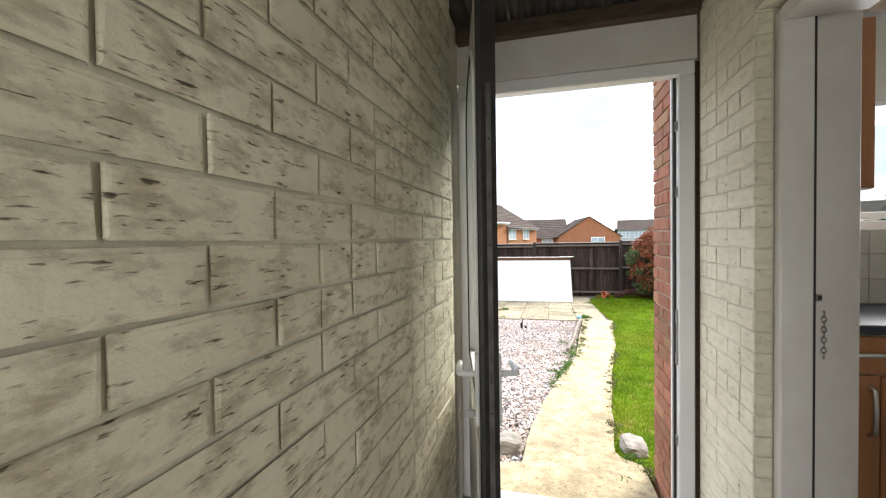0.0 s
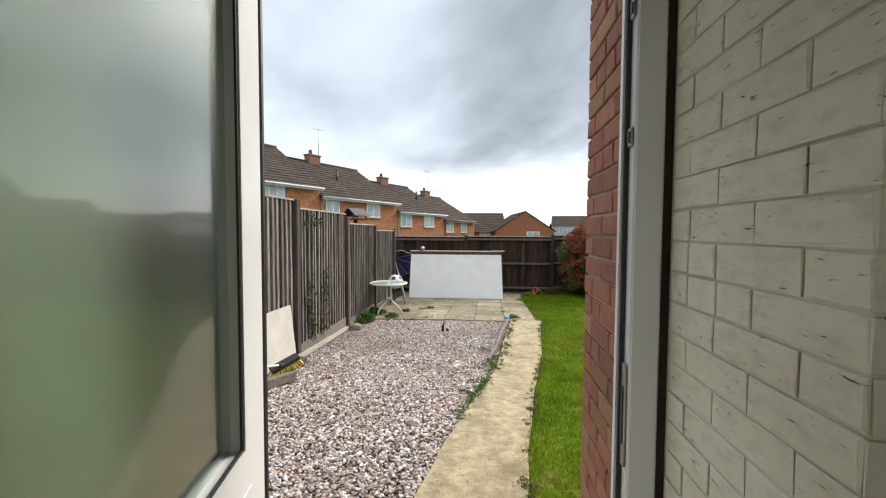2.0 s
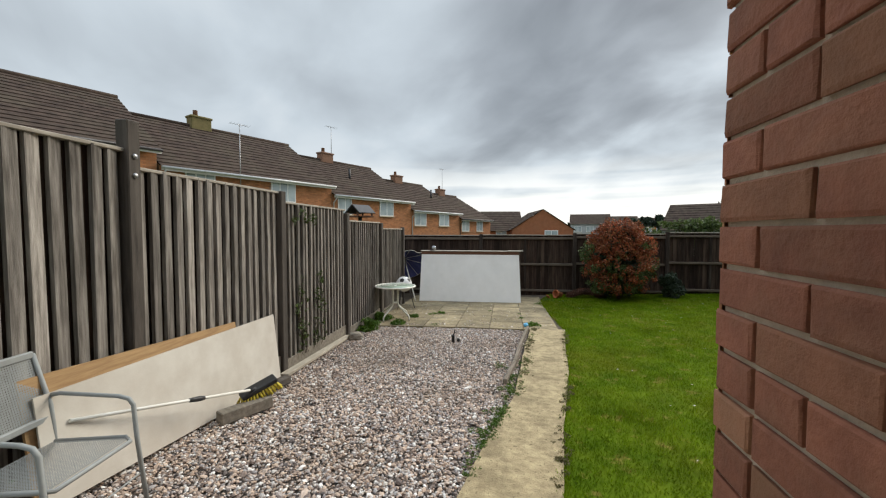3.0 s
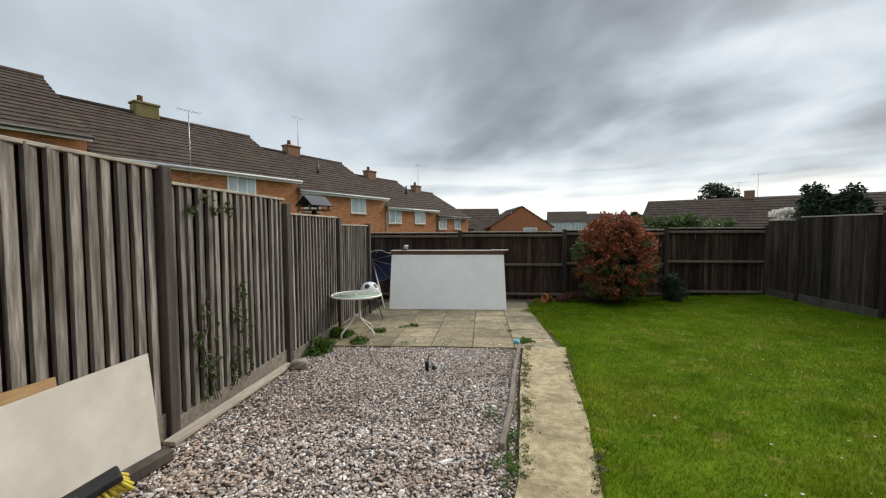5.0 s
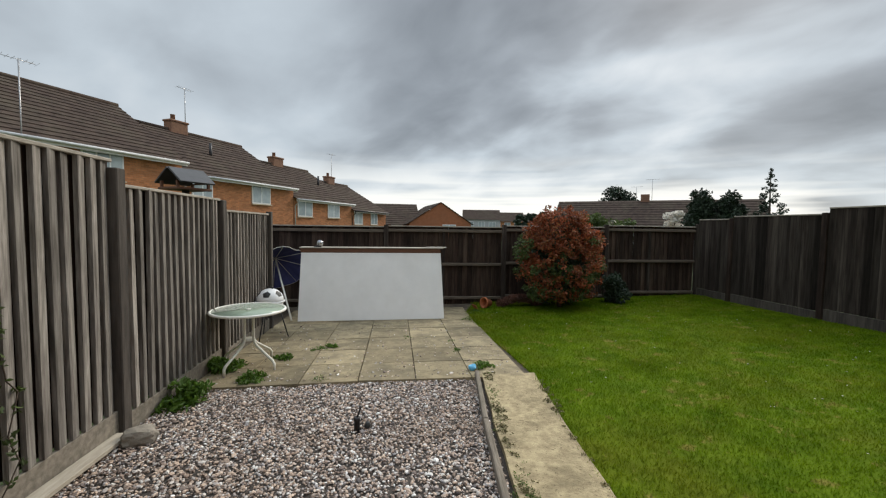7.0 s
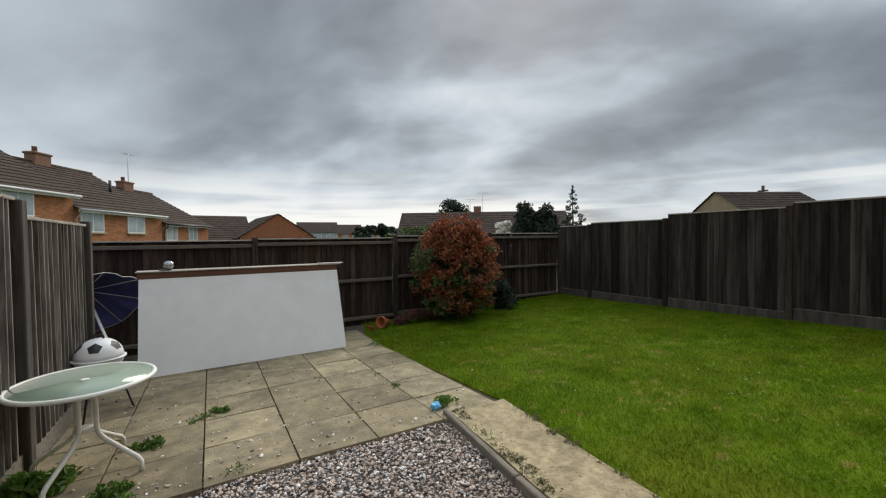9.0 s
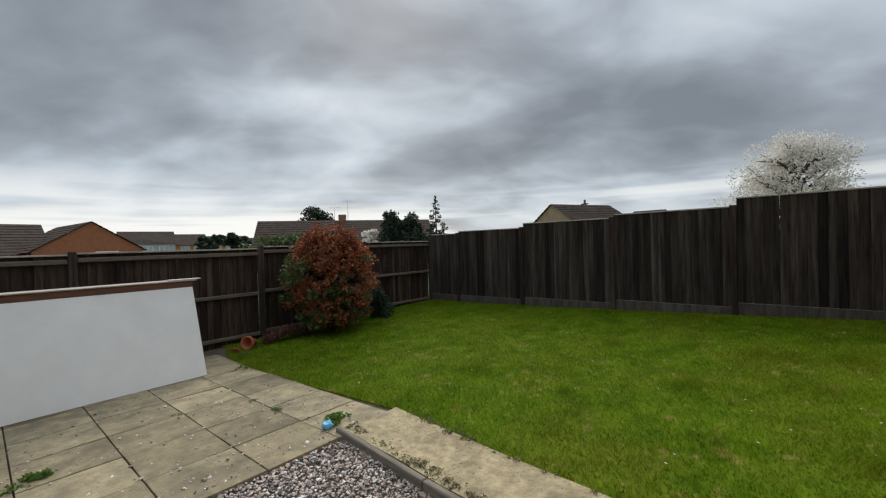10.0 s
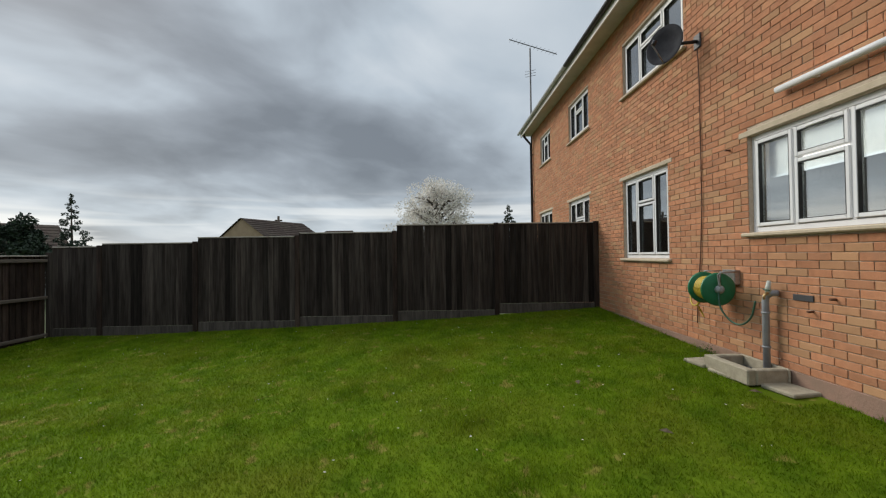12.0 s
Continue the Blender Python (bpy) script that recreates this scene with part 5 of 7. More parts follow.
# ---- things in the garden ----
M["navy"] = material("navy_canopy_cloth", (0.055, 0.062, 0.19), (0.04, 0.045, 0.14), 0.75, 6, bump=0.15)
M["black"] = material("black_paint", (0.015, 0.015, 0.016), (0.03, 0.03, 0.03), 0.5, 12, bump=0.1)
M["white_metal"] = material("white_coated_tube", (0.80, 0.79, 0.74), (0.72, 0.71, 0.64), 0.45, 6, stain=(0.42, 0.40, 0.27), stain_amount=0.4, bump=0.05)
M["grey_metal"] = material("grey_coated_tube", (0.30, 0.315, 0.31), (0.25, 0.26, 0.255), 0.5, 6, bump=0.05)
M["green_plastic"] = material("green_plastic", (0.012, 0.17, 0.075), (0.01, 0.13, 0.055), 0.4, 6, bump=0.05)
M["yellow_hose"] = material("yellow_hose", (0.55, 0.40, 0.04), (0.45, 0.33, 0.05), 0.5, 6, bump=0.05)
M["hose_green"] = material("dark_green_hose", (0.02, 0.10, 0.06), (0.03, 0.08, 0.05), 0.5, 6, bump=0.05)
M["terracotta"] = material("terracotta", (0.42, 0.13, 0.05), (0.32, 0.10, 0.04), 0.85, 8, bump=0.3)
M["stone"] = material("rough_stone", (0.33, 0.29, 0.24), (0.22, 0.195, 0.16), 0.95, 6, stain=(0.13, 0.12, 0.09), bump=0.8, bump_scale=25)


def leaning_board():
    zb = ground_z(0, 12.85) + 0.012
    d = thing("leaning_board", pose(-2.085, 12.90, zb, 0, 0, 2.2), "large white sheet leaning on a timber frame on the patio", "board")
    lean = Matrix.Rotation(radians(-13), 4, "X")
    W, H = 2.78, 1.31
    bm = bmesh.new()
    prism(bm, [(0, 0), (W, 0), (W - 0.045, H), (0.015, H)], -0.018, 0.0, lean @ Matrix.Rotation(radians(90), 4, "X"))
    part("sheet", bm, M["board_white"], d)
    top = lean @ Vector((0, 0, H))
    part("timber_rail", bx(0.0, W - 0.05, top.y - 0.005, top.y + 0.045, top.z + 0.003, top.z + 0.085, bevel=0.004), M["wood_red"], d, "reddish brown timber rail")
    part("top_board", bx(-0.02, W + 0.01, top.y - 0.02, top.y + 0.30, top.z + 0.088, top.z + 0.104, bevel=0.003), M["cap"], d, "pale board lying along the top")
    part("loose_strip", bx(W - 0.34, W + 0.07, top.y + 0.0, top.y + 0.12, top.z + 0.107, top.z + 0.121, bevel=0.003), M["ply"], d)
    for x in (0.25, 1.3, 2.35):
        part("leg", bx(x, x + 0.05, top.y + 0.22, top.y + 0.27, -0.01, top.z + 0.086, bevel=0.004), M["wood_raw"], d)
    o = thing("glass_ornament", pose(-2.085 + 0.32, 12.91 + top.y + 0.08, zb + top.z + 0.113), "small round glass ornament on a dark foot", "ornament")
    part("foot", bx(-0.09, 0.05, -0.03, 0.03, -0.006, 0.01, bevel=0.003), M["lead"], o)
    part("globe", lathe([(0.01, 0.01), (0.045, 0.02), (0.065, 0.055), (0.062, 0.09), (0.04, 0.118), (0.01, 0.128)], 16, m=Matrix.Translation((0.02, 0, 0))), material("silvered_glass", (0.55, 0.55, 0.56), (0.2, 0.2, 0.22), 0.12, 14, metal=0.7, bump=0), o)


leaning_board()


def garden_table():
    x, y = -2.06, 10.34
    z = ground_z(x, y) + 0.012
    t = thing("garden_table", pose(x, y, z, 0, 0, 20), "round white metal garden table with a patterned glass top", "table")
    R, H = 0.422, 0.72
    bm = bmesh.new()
    n = 40
    ring = [(R * math.cos(2 * math.pi * k / n), R * math.sin(2 * math.pi * k / n), H - 0.012) for k in range(n + 1)]
    tube(bm, ring, 0.017, 8, cap=False)
    part("rim", bm, M["white_metal"], t, "chipped white metal rim")
    g = bpy.data.materials.new("green_tinted_table_glass")
    g.use_nodes = True
    b = g.node_tree.nodes["Principled BSDF"]
    b.inputs["Base Color"].default_value, b.inputs["Roughness"].default_value = (0.42, 0.52, 0.40, 1), 0.14
    b.inputs["Transmission Weight"].default_value = 0.35
    nz, bp = g.node_tree.nodes.new("ShaderNodeTexVoronoi"), g.node_tree.nodes.new("ShaderNodeBump")
    nz.inputs["Scale"].default_value, bp.inputs["Strength"].default_value = 60, 0.15
    g.node_tree.links.new(nz.outputs["Distance"], bp.inputs["Height"])
    g.node_tree.links.new(bp.outputs[0], b.inputs["Normal"])
    part("tabletop", lathe([(0.02, H - 0.01), (R - 0.01, H - 0.01), (R - 0.01, H - 0.004), (0.02, H - 0.004)], 40), g, t, "dull green patterned glass")
    part("parasol_ring", lathe([(0.018, H - 0.003), (0.028, H - 0.003), (0.028, H + 0.003), (0.018, H + 0.004)], 20), M["white_metal"], t)
    part("collar", lathe([(0.05, 0.33), (0.07, 0.335), (0.07, 0.36), (0.05, 0.365)], 16), M["white_metal"], t)
    for k in range(4):
        a = radians(45 + 90 * k)
        c, s = math.cos(a), math.sin(a)
        prof = [(0.20, H - 0.03), (0.075, H - 0.05), (0.07, H - 0.12), (0.07, 0.36), (0.085, 0.31), (0.13, 0.265), (0.28, 0.165), (0.35, 0.12), (0.378, 0.085), (0.38, 0.0)]
        part("leg", tb([(c * r, s * r, zz) for r, zz in prof], 0.0165, 8), M["white_metal"], t)


garden_table()


def kettle_barbecue():
    x, y = -2.26, 11.85
    z = ground_z(x, y) + 0.01
    b = thing("kettle_barbecue", pose(x, y, z, 0, 0, -20), "small kettle barbecue painted like a football", "barbecue")
    R, zc = 0.205, 0.60
    part("lid", lathe([(R * math.cos(a) + 0.002, zc + 0.95 * R * math.sin(a)) for a in [math.pi / 2 * k / 9 for k in range(9)]] + [(0.02, zc + 0.95 * R)], 28), M["upvc"], b, "white domed lid")
    part("rim", lathe([(R - 0.005, zc - 0.02), (R + 0.022, zc - 0.018), (R + 0.024, zc - 0.006), (R - 0.002, zc - 0.003)], 28), M["upvc"], b)
    part("bowl", lathe([(0.03, zc - 0.9 * R)] + [(R * math.cos(a) - 0.002, zc - 0.022 - 0.8 * R * math.sin(a)) for a in [math.pi / 2 * k / 8 for k in range(7, -1, -1)]], 28), M["upvc"], b)
    for i in range(6):
        el, az = (radians(38), i * radians(72)) if i < 5 else (radians(90), 0)
        if i == 5:
            continue
        n = Vector((math.cos(el) * math.cos(az), math.cos(el) * math.sin(az), math.sin(el)))
        u = Vector((-math.sin(az), math.cos(az), 0))
        v = n.cross(u)
        bm = bmesh.new()
        vs = []
        for k in range(5):
            a = radians(90 + 72 * k)
            q = (n * R + u * math.cos(a) * 0.066 + v * math.sin(a) * 0.066).normalized()
            vs.append(q)
        cen = bm.verts.new(Vector((0, 0, zc)) + Vector((n.x, n.y, n.z * 0.95)) * (R + 0.006))
        ring = [bm.verts.new(Vector((0, 0, zc)) + Vector((q.x, q.y, q.z * 0.95)) * (R + 0.005)) for q in vs]
        low = [bm.verts.new(Vector((0, 0, zc)) + Vector((q.x, q.y, q.z * 0.95)) * (R - 0.004)) for q in vs]
        for k in range(5):
            bm.faces.new((cen, ring[k], ring[(k + 1) % 5]))
            bm.faces.new((ring[k], low[k], low[(k + 1) % 5], ring[(k + 1) % 5]))
        part("black_patch", bm, M["black"], b)
    top = zc + 0.95 * R
    part("lid_handle", tb([(-0.045, 0, top - 0.005), (-0.04, 0, top + 0.03), (0.04, 0, top + 0.03), (0.045, 0, top - 0.005)], 0.011, 8), M["black"], b, "black lid handle")
    for k in range(3):
        a = radians(30 + 120 * k)
        part("leg", tb([(math.cos(a) * 0.13, math.sin(a) * 0.13, zc - 0.1), (math.cos(a) * 0.27, math.sin(a) * 0.27, 0.0)], 0.009, 6), M["black"], b)


kettle_barbecue()


def parasol():
    foot, apex = Vector((-2.24, 13.08, ground_z(-2.24, 13.08) + 0.03)), Vector((-2.84, 14.15, 0.60))
    p = thing("parasol", Matrix.Identity(4), "open navy parasol lying tilted behind the leaning board", "parasol")
    part("pole", tb([foot, apex], 0.018, 8), M["white_metal"], p, "white metal pole")
    ax = (apex - foot).normalized()
    u = ax.cross(Vector((0, 0, 1))).normalized()
    v = ax.cross(u)
    R, n = 0.66, 8
    bm = bmesh.new()
    tip = bm.verts.new(apex)
    rings = []
    for q, drop in ((0.5, 0.11), (1.0, 0.32)):
        ring = []
        for k in range(n * 4):
            a = 2 * math.pi * k / (n * 4)
            sag = 0.05 * q * (1 - abs(math.cos(a * n / 2)))
            ring.append(bm.verts.new(apex - ax * (drop + sag * 0.3) + (u * math.cos(a) + v * math.sin(a)) * (R * q - sag)))
        rings.append(ring)
    m = n * 4
    for k in range(m):
        bm.faces.new((tip, rings[0][k], rings[0][(k + 1) % m]))
        bm.faces.new((rings[0][k], rings[1][k], rings[1][(k + 1) % m], rings[0][(k + 1) % m]))
    for vert in bm.verts:
        vert.co.x = max(vert.co.x, -3.6)
        vert.co.y = min(max(vert.co.y, 13.06 + 0.25 * (vert.co.z + 0.5)), FENCE_B - 0.12)
        vert.co.z = max(vert.co.z, ground_z(vert.co.x, vert.co.y) + 0.03)
    edge_pts = [w.co.copy() for w in rings[1]]
    c = part("canopy", bm, M["navy"], p, "navy cloth canopy")
    s = c.modifiers.new("thickness", "SOLIDIFY")
    s.thickness = 0.004
    part("trim_band", tb(edge_pts + edge_pts[:1], 0.005, 5, cap=False), M["white_metal"], p, "white edge band")
    for k in range(n):
        part("rib", tb([apex - ax * 0.03, edge_pts[k * 4]], 0.005, 5), M["white_metal"], p)


parasol()


def garden_chair():
    c = thing("garden_chair", pose(-2.06, 3.72, ground_z(-2.06, 3.72) - 0.015, 0, 0, 8), "grey metal garden armchair with mesh seat", "chair")
    G = M["grey_metal"]
    W, sh = 0.27, 0.42            # half width, seat height; local x is forward
    for s in (-1, 1):
        part("front_leg", tb([(0.30, s * W, 0), (0.25, s * W, sh - 0.02), (0.235, s * W, 0.60), (0.21, s * W, 0.635), (0.15, s * W, 0.65), (-0.19, s * W, 0.665), (-0.245, s * W, 0.655)], 0.0125, 8), G, c)
        part("back_leg", tb([(-0.30, s * W, 0), (-0.22, s * (W - 0.01), sh - 0.06), (-0.24, s * (W - 0.012), 0.6), (-0.335, s * (W - 0.012), 0.90)], 0.0125, 8), G, c)
    part("seat_frame", tb([(-0.23, -W + 0.02, sh - 0.03), (0.2, -W + 0.02, sh), (0.25, -W + 0.05, sh - 0.01), (0.25, W - 0.05, sh - 0.01), (0.2, W - 0.02, sh), (-0.23, W - 0.02, sh - 0.03)], 0.012, 8), G, c)
    part("brace", tb([(0.27, -W, 0.2), (0.27, W, 0.2)], 0.005, 6), G, c)

    def mesh_panel(p0, pu, pv, nu, nv):
        """A woven wire panel between four corners."""
        p0, pu, pv = Vector(p0), Vector(pu), Vector(pv)
        n = pu.cross(pv).normalized() * 0.003
        bm = bmesh.new()
        for axis, other, k in ((pu, pv, nv), (pv, pu, nu)):
            w = other.normalized() * 0.0022
            for i in range(k + 1):
                q = p0 + other * (i / k)
                a = [bm.verts.new(x) for x in (q - w + n, q + w + n, q + axis + w + n, q + axis - w + n)]
                b = [bm.verts.new(x) for x in (q - w - n, q + w - n, q + axis + w - n, q + axis - w - n)]
                bm.faces.new(a), bm.faces.new(b[::-1])
                bm.faces.new((a[0], b[0], b[1], a[1])), bm.faces.new((a[2], b[2], b[3], a[3]))
        return bm
    part("seat", mesh_panel((-0.22, -W + 0.03, sh - 0.03), (0.45, 0, 0.03), (0, 2 * W - 0.06, 0), 34, 40), G, c, "woven metal mesh seat")
    part("backrest", mesh_panel((-0.25, -W + 0.02, 0.55), (-0.085, 0, 0.33), (0, 2 * W - 0.04, 0), 26, 40), G, c, "woven metal mesh backrest")
    for a, b in ((0.53, -0.245), (0.895, -0.335)):
        part("back_rail", bx(b - 0.012, b + 0.012, -W + 0.012, W - 0.012, a - 0.02, a + 0.02, bevel=0.006), G, c)


garden_chair()


def leaning_sheets():
    d = thing("plywood_sheet", pose(-2.36, 6.36, ground_z(-2.4, 5.4) - 0.03, 0, 0, -87.5), "dusty pale sheet leaning on the fence foot", "board")
    lean = Matrix.Rotation(radians(7), 4, "X")
    bm = bmesh.new()
    prism(bm, [(0, -0.05), (2.5, 0.16), (2.5, 0.80), (-0.02, 0.75)], -0.012, 0.0, lean @ Matrix.Rotation(radians(90), 4, "X"))
    sh = part("sheet", bm, M["ply"], d)
    e = thing("wooden_board", pose(-2.352, 5.72, ground_z(-2.4, 5.2) - 0.03, 0, 0, -87.5), "raw timber panel standing behind the pale sheet", "board")
    bm = bmesh.new()
    prism(bm, [(0, 0.0), (1.9, 0.2), (1.9, 0.90), (0, 0.80)], 0.003, 0.02, lean @ Matrix.Rotation(radians(90), 4, "X"))
    part("panel", bm, M["wood_raw"], e)


leaning_sheets()


def broom():
    head, end = Vector((-2.07, 5.52, -0.08)), Vector((-2.31, 4.02, 0.30))
    b = thing("broom", Matrix.Identity(4), "outdoor broom with a white handle and yellow bristles", "broom")
    ax = (end - head).normalized()
    part("handle", tb([head + ax * 0.05, end], 0.012, 8), M["white_metal"], b, "white metal handle")
    part("joint_sleeve", tb([head + ax * 0.62, head + ax * 0.66, head + ax * 0.72, head + ax * 0.76], [0.017, 0.021, 0.019, 0.015], 10), M["black"], b, "black plastic sleeve")
    part("socket", tb([head + ax * 0.12, head + ax * 0.05, head], [0.017, 0.022, 0.026], 10), M["black"], b)
    m = Matrix.Translation(head) @ pose(0, 0, 0, 14, -18, 52)
    part("head", bx(-0.17, 0.17, -0.055, 0.055, -0.005, 0.045, bevel=0.014, seg=2, m=m), M["black"], b, "black plastic broom head")
    r = random.Random(3)
    bm = bmesh.new()
    for i in range(12):
        for j in range(4):
            x, y = -0.15 + 0.3 * i / 11, -0.04 + 0.08 * j / 3
            p = m @ Vector((x, y, -0.004))
            q = m @ Vector((x * 1.25 + r.uniform(-0.01, 0.01), y * 1.5 + r.uniform(-0.01, 0.01), -0.085))
            tube(bm, [p, q], [0.009, 0.014], 5)
    part("bristles", bm, material("yellow_bristle", (0.62, 0.50, 0.05), (0.5, 0.40, 0.06), 0.7, 30), b, "splayed yellow bristles")


broom()


def rock(name, label, x, y, sx, sy, sz, seed, mat="stone", cut=0.25, category="stone", rz=0):
    r = random.Random(seed)
    bm = bmesh.new()
    bmesh.ops.create_icosphere(bm, subdivisions=3, radius=1)
    for v in bm.verts:
        n = v.co.normalized()
        k = max(abs(n.x), abs(n.y), abs(n.z))
        v.co = n * (0.55 + 0.45 / k * 0.8) * (1 + cut * noise.noise(n * 1.7 + Vector((seed, 0, 0))) + 0.08 * noise.noise(n * 5 + Vector((0, seed, 0))))
        v.co = Vector((v.co.x * sx, v.co.y * sy, v.co.z * sz))
    ob = obj(name, bm, M[mat])
    ob.matrix_world = pose(x, y, ground_z(x, y) + sz * 0.35, 0, 0, rz)
    return tagged(ob, label, category)


rock("stone_block", "rough pale stone block beside the path", -0.34, 3.02, 0.155, 0.10, 0.075, 3, rz=10)
rock("stone_block", "flat broken stone at the brick corner", 0.60, 3.25, 0.10, 0.14, 0.06, 5)
rock("stone_block", "broken stone lump on the gravel by the fence", -2.26, 8.53, 0.13, 0.09, 0.085, 8, rz=25)
rock("stone_block", "grey concrete lump beside the patio weeds", -2.42, 9.62, 0.10, 0.16, 0.06, 9, rz=40)


def planks():
    z = ground_z(-2.3, 7.6)
    bm = bx(-0.055, 0.055, 0, 2.15, 0.0, 0.035, bevel=0.004)
    p = obj("timber_plank", bm, M["gravel_board_pale"])
    p.matrix_world = pose(-2.36, 6.45, ground_z(-2.36, 6.45) + 0.0, -2.2, 0, 1.5)
    tagged(p, "pale weathered plank lying along the fence foot", "plank")
    q = obj("timber_block", bx(-0.24, 0.24, -0.055, 0.055, 0, 0.11, bevel=0.008), M["gravel_board"])
    q.matrix_world = pose(-2.10, 5.36, ground_z(-2.1, 5.36) - 0.01, 0, 0, 62)
    tagged(q, "weathered timber block under the broom head", "timber")
    w = obj("timber_block", bx(-0.3, 0.3, -0.05, 0.05, 0, 0.08, bevel=0.008), M["post"])
    w.matrix_world = pose(-2.26, 5.98, ground_z(-2.2, 5.98) - 0.01, 0, 0, 80)
    tagged(w, "dark old timber at the fence foot", "timber")


M["gravel_board_pale"] = material("pale_weathered_plank", (0.46, 0.41, 0.33), (0.33, 0.29, 0.23), 0.9, 5, stretch=(5, 0.8, 5), stain=(0.2, 0.17, 0.13), bump=0.4)
planks()


def edging_kerb():
    """Concrete edging between gravel and path, in three lengths."""
    pts = [(0.27, 6.58), (0.40, 7.4), (0.52, 8.5), (0.70, 9.78)]
    for a, b in zip(pts, pts[1:]):
        L, ang = math.dist(a, b), math.degrees(math.atan2(b[1] - a[1], b[0] - a[0]))
        bm = bx(0, L - 0.008, -0.025, 0.025, -0.12, 0.05, bevel=0.014, seg=2)
        n = 10
        k = obj("path_edging", bm, M["edging"])
        za, zb = ground_z(*a), ground_z(*b)
        k.matrix_world = pose(a[0], a[1], za, 0, -math.degrees(math.atan2(zb - za, L)), ang)
        tagged(k, "mossy round-topped concrete edging along the gravel", "edging", "path edging")


edging_kerb()


def pipe_stub():
    x, y = -0.57, 8.5
    z = ground_z(x, y) - 0.03
    p = thing("pipe_stub", pose(x, y, z), "short black capped pipe standing in the gravel", "pipe")
    part("pipe", lathe([(0.024, 0), (0.024, 0.10), (0.028, 0.102), (0.028, 0.125), (0.02, 0.13)], 14), M["black"], p)
    part("wire", tb([(0.0, 0, 0.12), (0.015, 0, 0.16), (0.028, 0.01, 0.20), (0.022, 0.012, 0.215)], 0.009, 6), M["black"], p)
    part("cap", lathe([(0.022, 0.0), (0.028, 0.012), (0.02, 0.045), (0.008, 0.05)], 12, m=Matrix.Translation((0.085, 0.03, 0.02))), M["black"], p)


pipe_stub()


def small_finds():
    b = obj("crumpled_wrapper", bmesh.new(), material("pale_blue_plastic", (0.10, 0.40, 0.66), (0.16, 0.48, 0.72), 0.5, 20, bump=0.3))
    bm = bmesh.new()
    bmesh.ops.create_icosphere(bm, subdivisions=2, radius=0.05)
    for v in bm.verts:
        v.co *= 1 + 0.5 * noise.noise(v.co * 40)
        v.co.z *= 0.8
    bm.to_mesh(b.data)
    bm.free()
    b.matrix_world = pose(0.67, 9.90, ground_z(0.67, 9.9) + 0.045)
    tagged(b, "crumpled pale blue plastic at the edging's end", "litter")
    pot = thing("terracotta_pot", pose(1.80, 14.12, ground_z(1.8, 14.1) + 0.10, 82, 0, -60), "terracotta pot lying on its side", "pot")
    part("body", lathe([(0.07, -0.12), (0.10, 0.05), (0.125, 0.055), (0.125, 0.10), (0.105, 0.10), (0.09, 0.02), (0.05, -0.1)], 20), M["terracotta"], pot)
    sh = thing("terracotta_shard", pose(1.52, 14.05, ground_z(1.5, 14.05) + 0.03, 0, 60, 20), "broken terracotta pot shard", "pot")
    part("shard", bx(-0.06, 0.08, -0.09, 0.09, -0.008, 0.008, bevel=0.004), M["terracotta"], sh)
    r = random.Random(12)
    leafm = material("dry_brown_leaf", (0.10, 0.07, 0.035), (0.06, 0.045, 0.03), 0.8, 9, bump=0.1)
    for x, y in ((3.05, 4.88), (1.85, 4.6), (2.45, 3.4)):
        bm = bmesh.new()
        a = [bm.verts.new(v) for v in ((-0.05, 0, 0), (0, -0.028, 0.012), (0.055, 0, 0.004), (0, 0.028, 0.016))]
        c = [bm.verts.new(v.co + Vector((0, 0, -0.002))) for v in a]
        bm.faces.new(a), bm.faces.new(c[::-1])
        for i in range(4):
            bm.faces.new((a[i], c[i], c[(i + 1) % 4], a[(i + 1) % 4]))
        o = obj("fallen_leaf", bm, leafm)
        o.matrix_world = pose(x, y, ground_z(x, y) + 0.035, 8, 6, r.uniform(0, 360))
        tagged(o, "dry brown leaf lying on the lawn", "leaf", "fallen leaves")


small_finds()


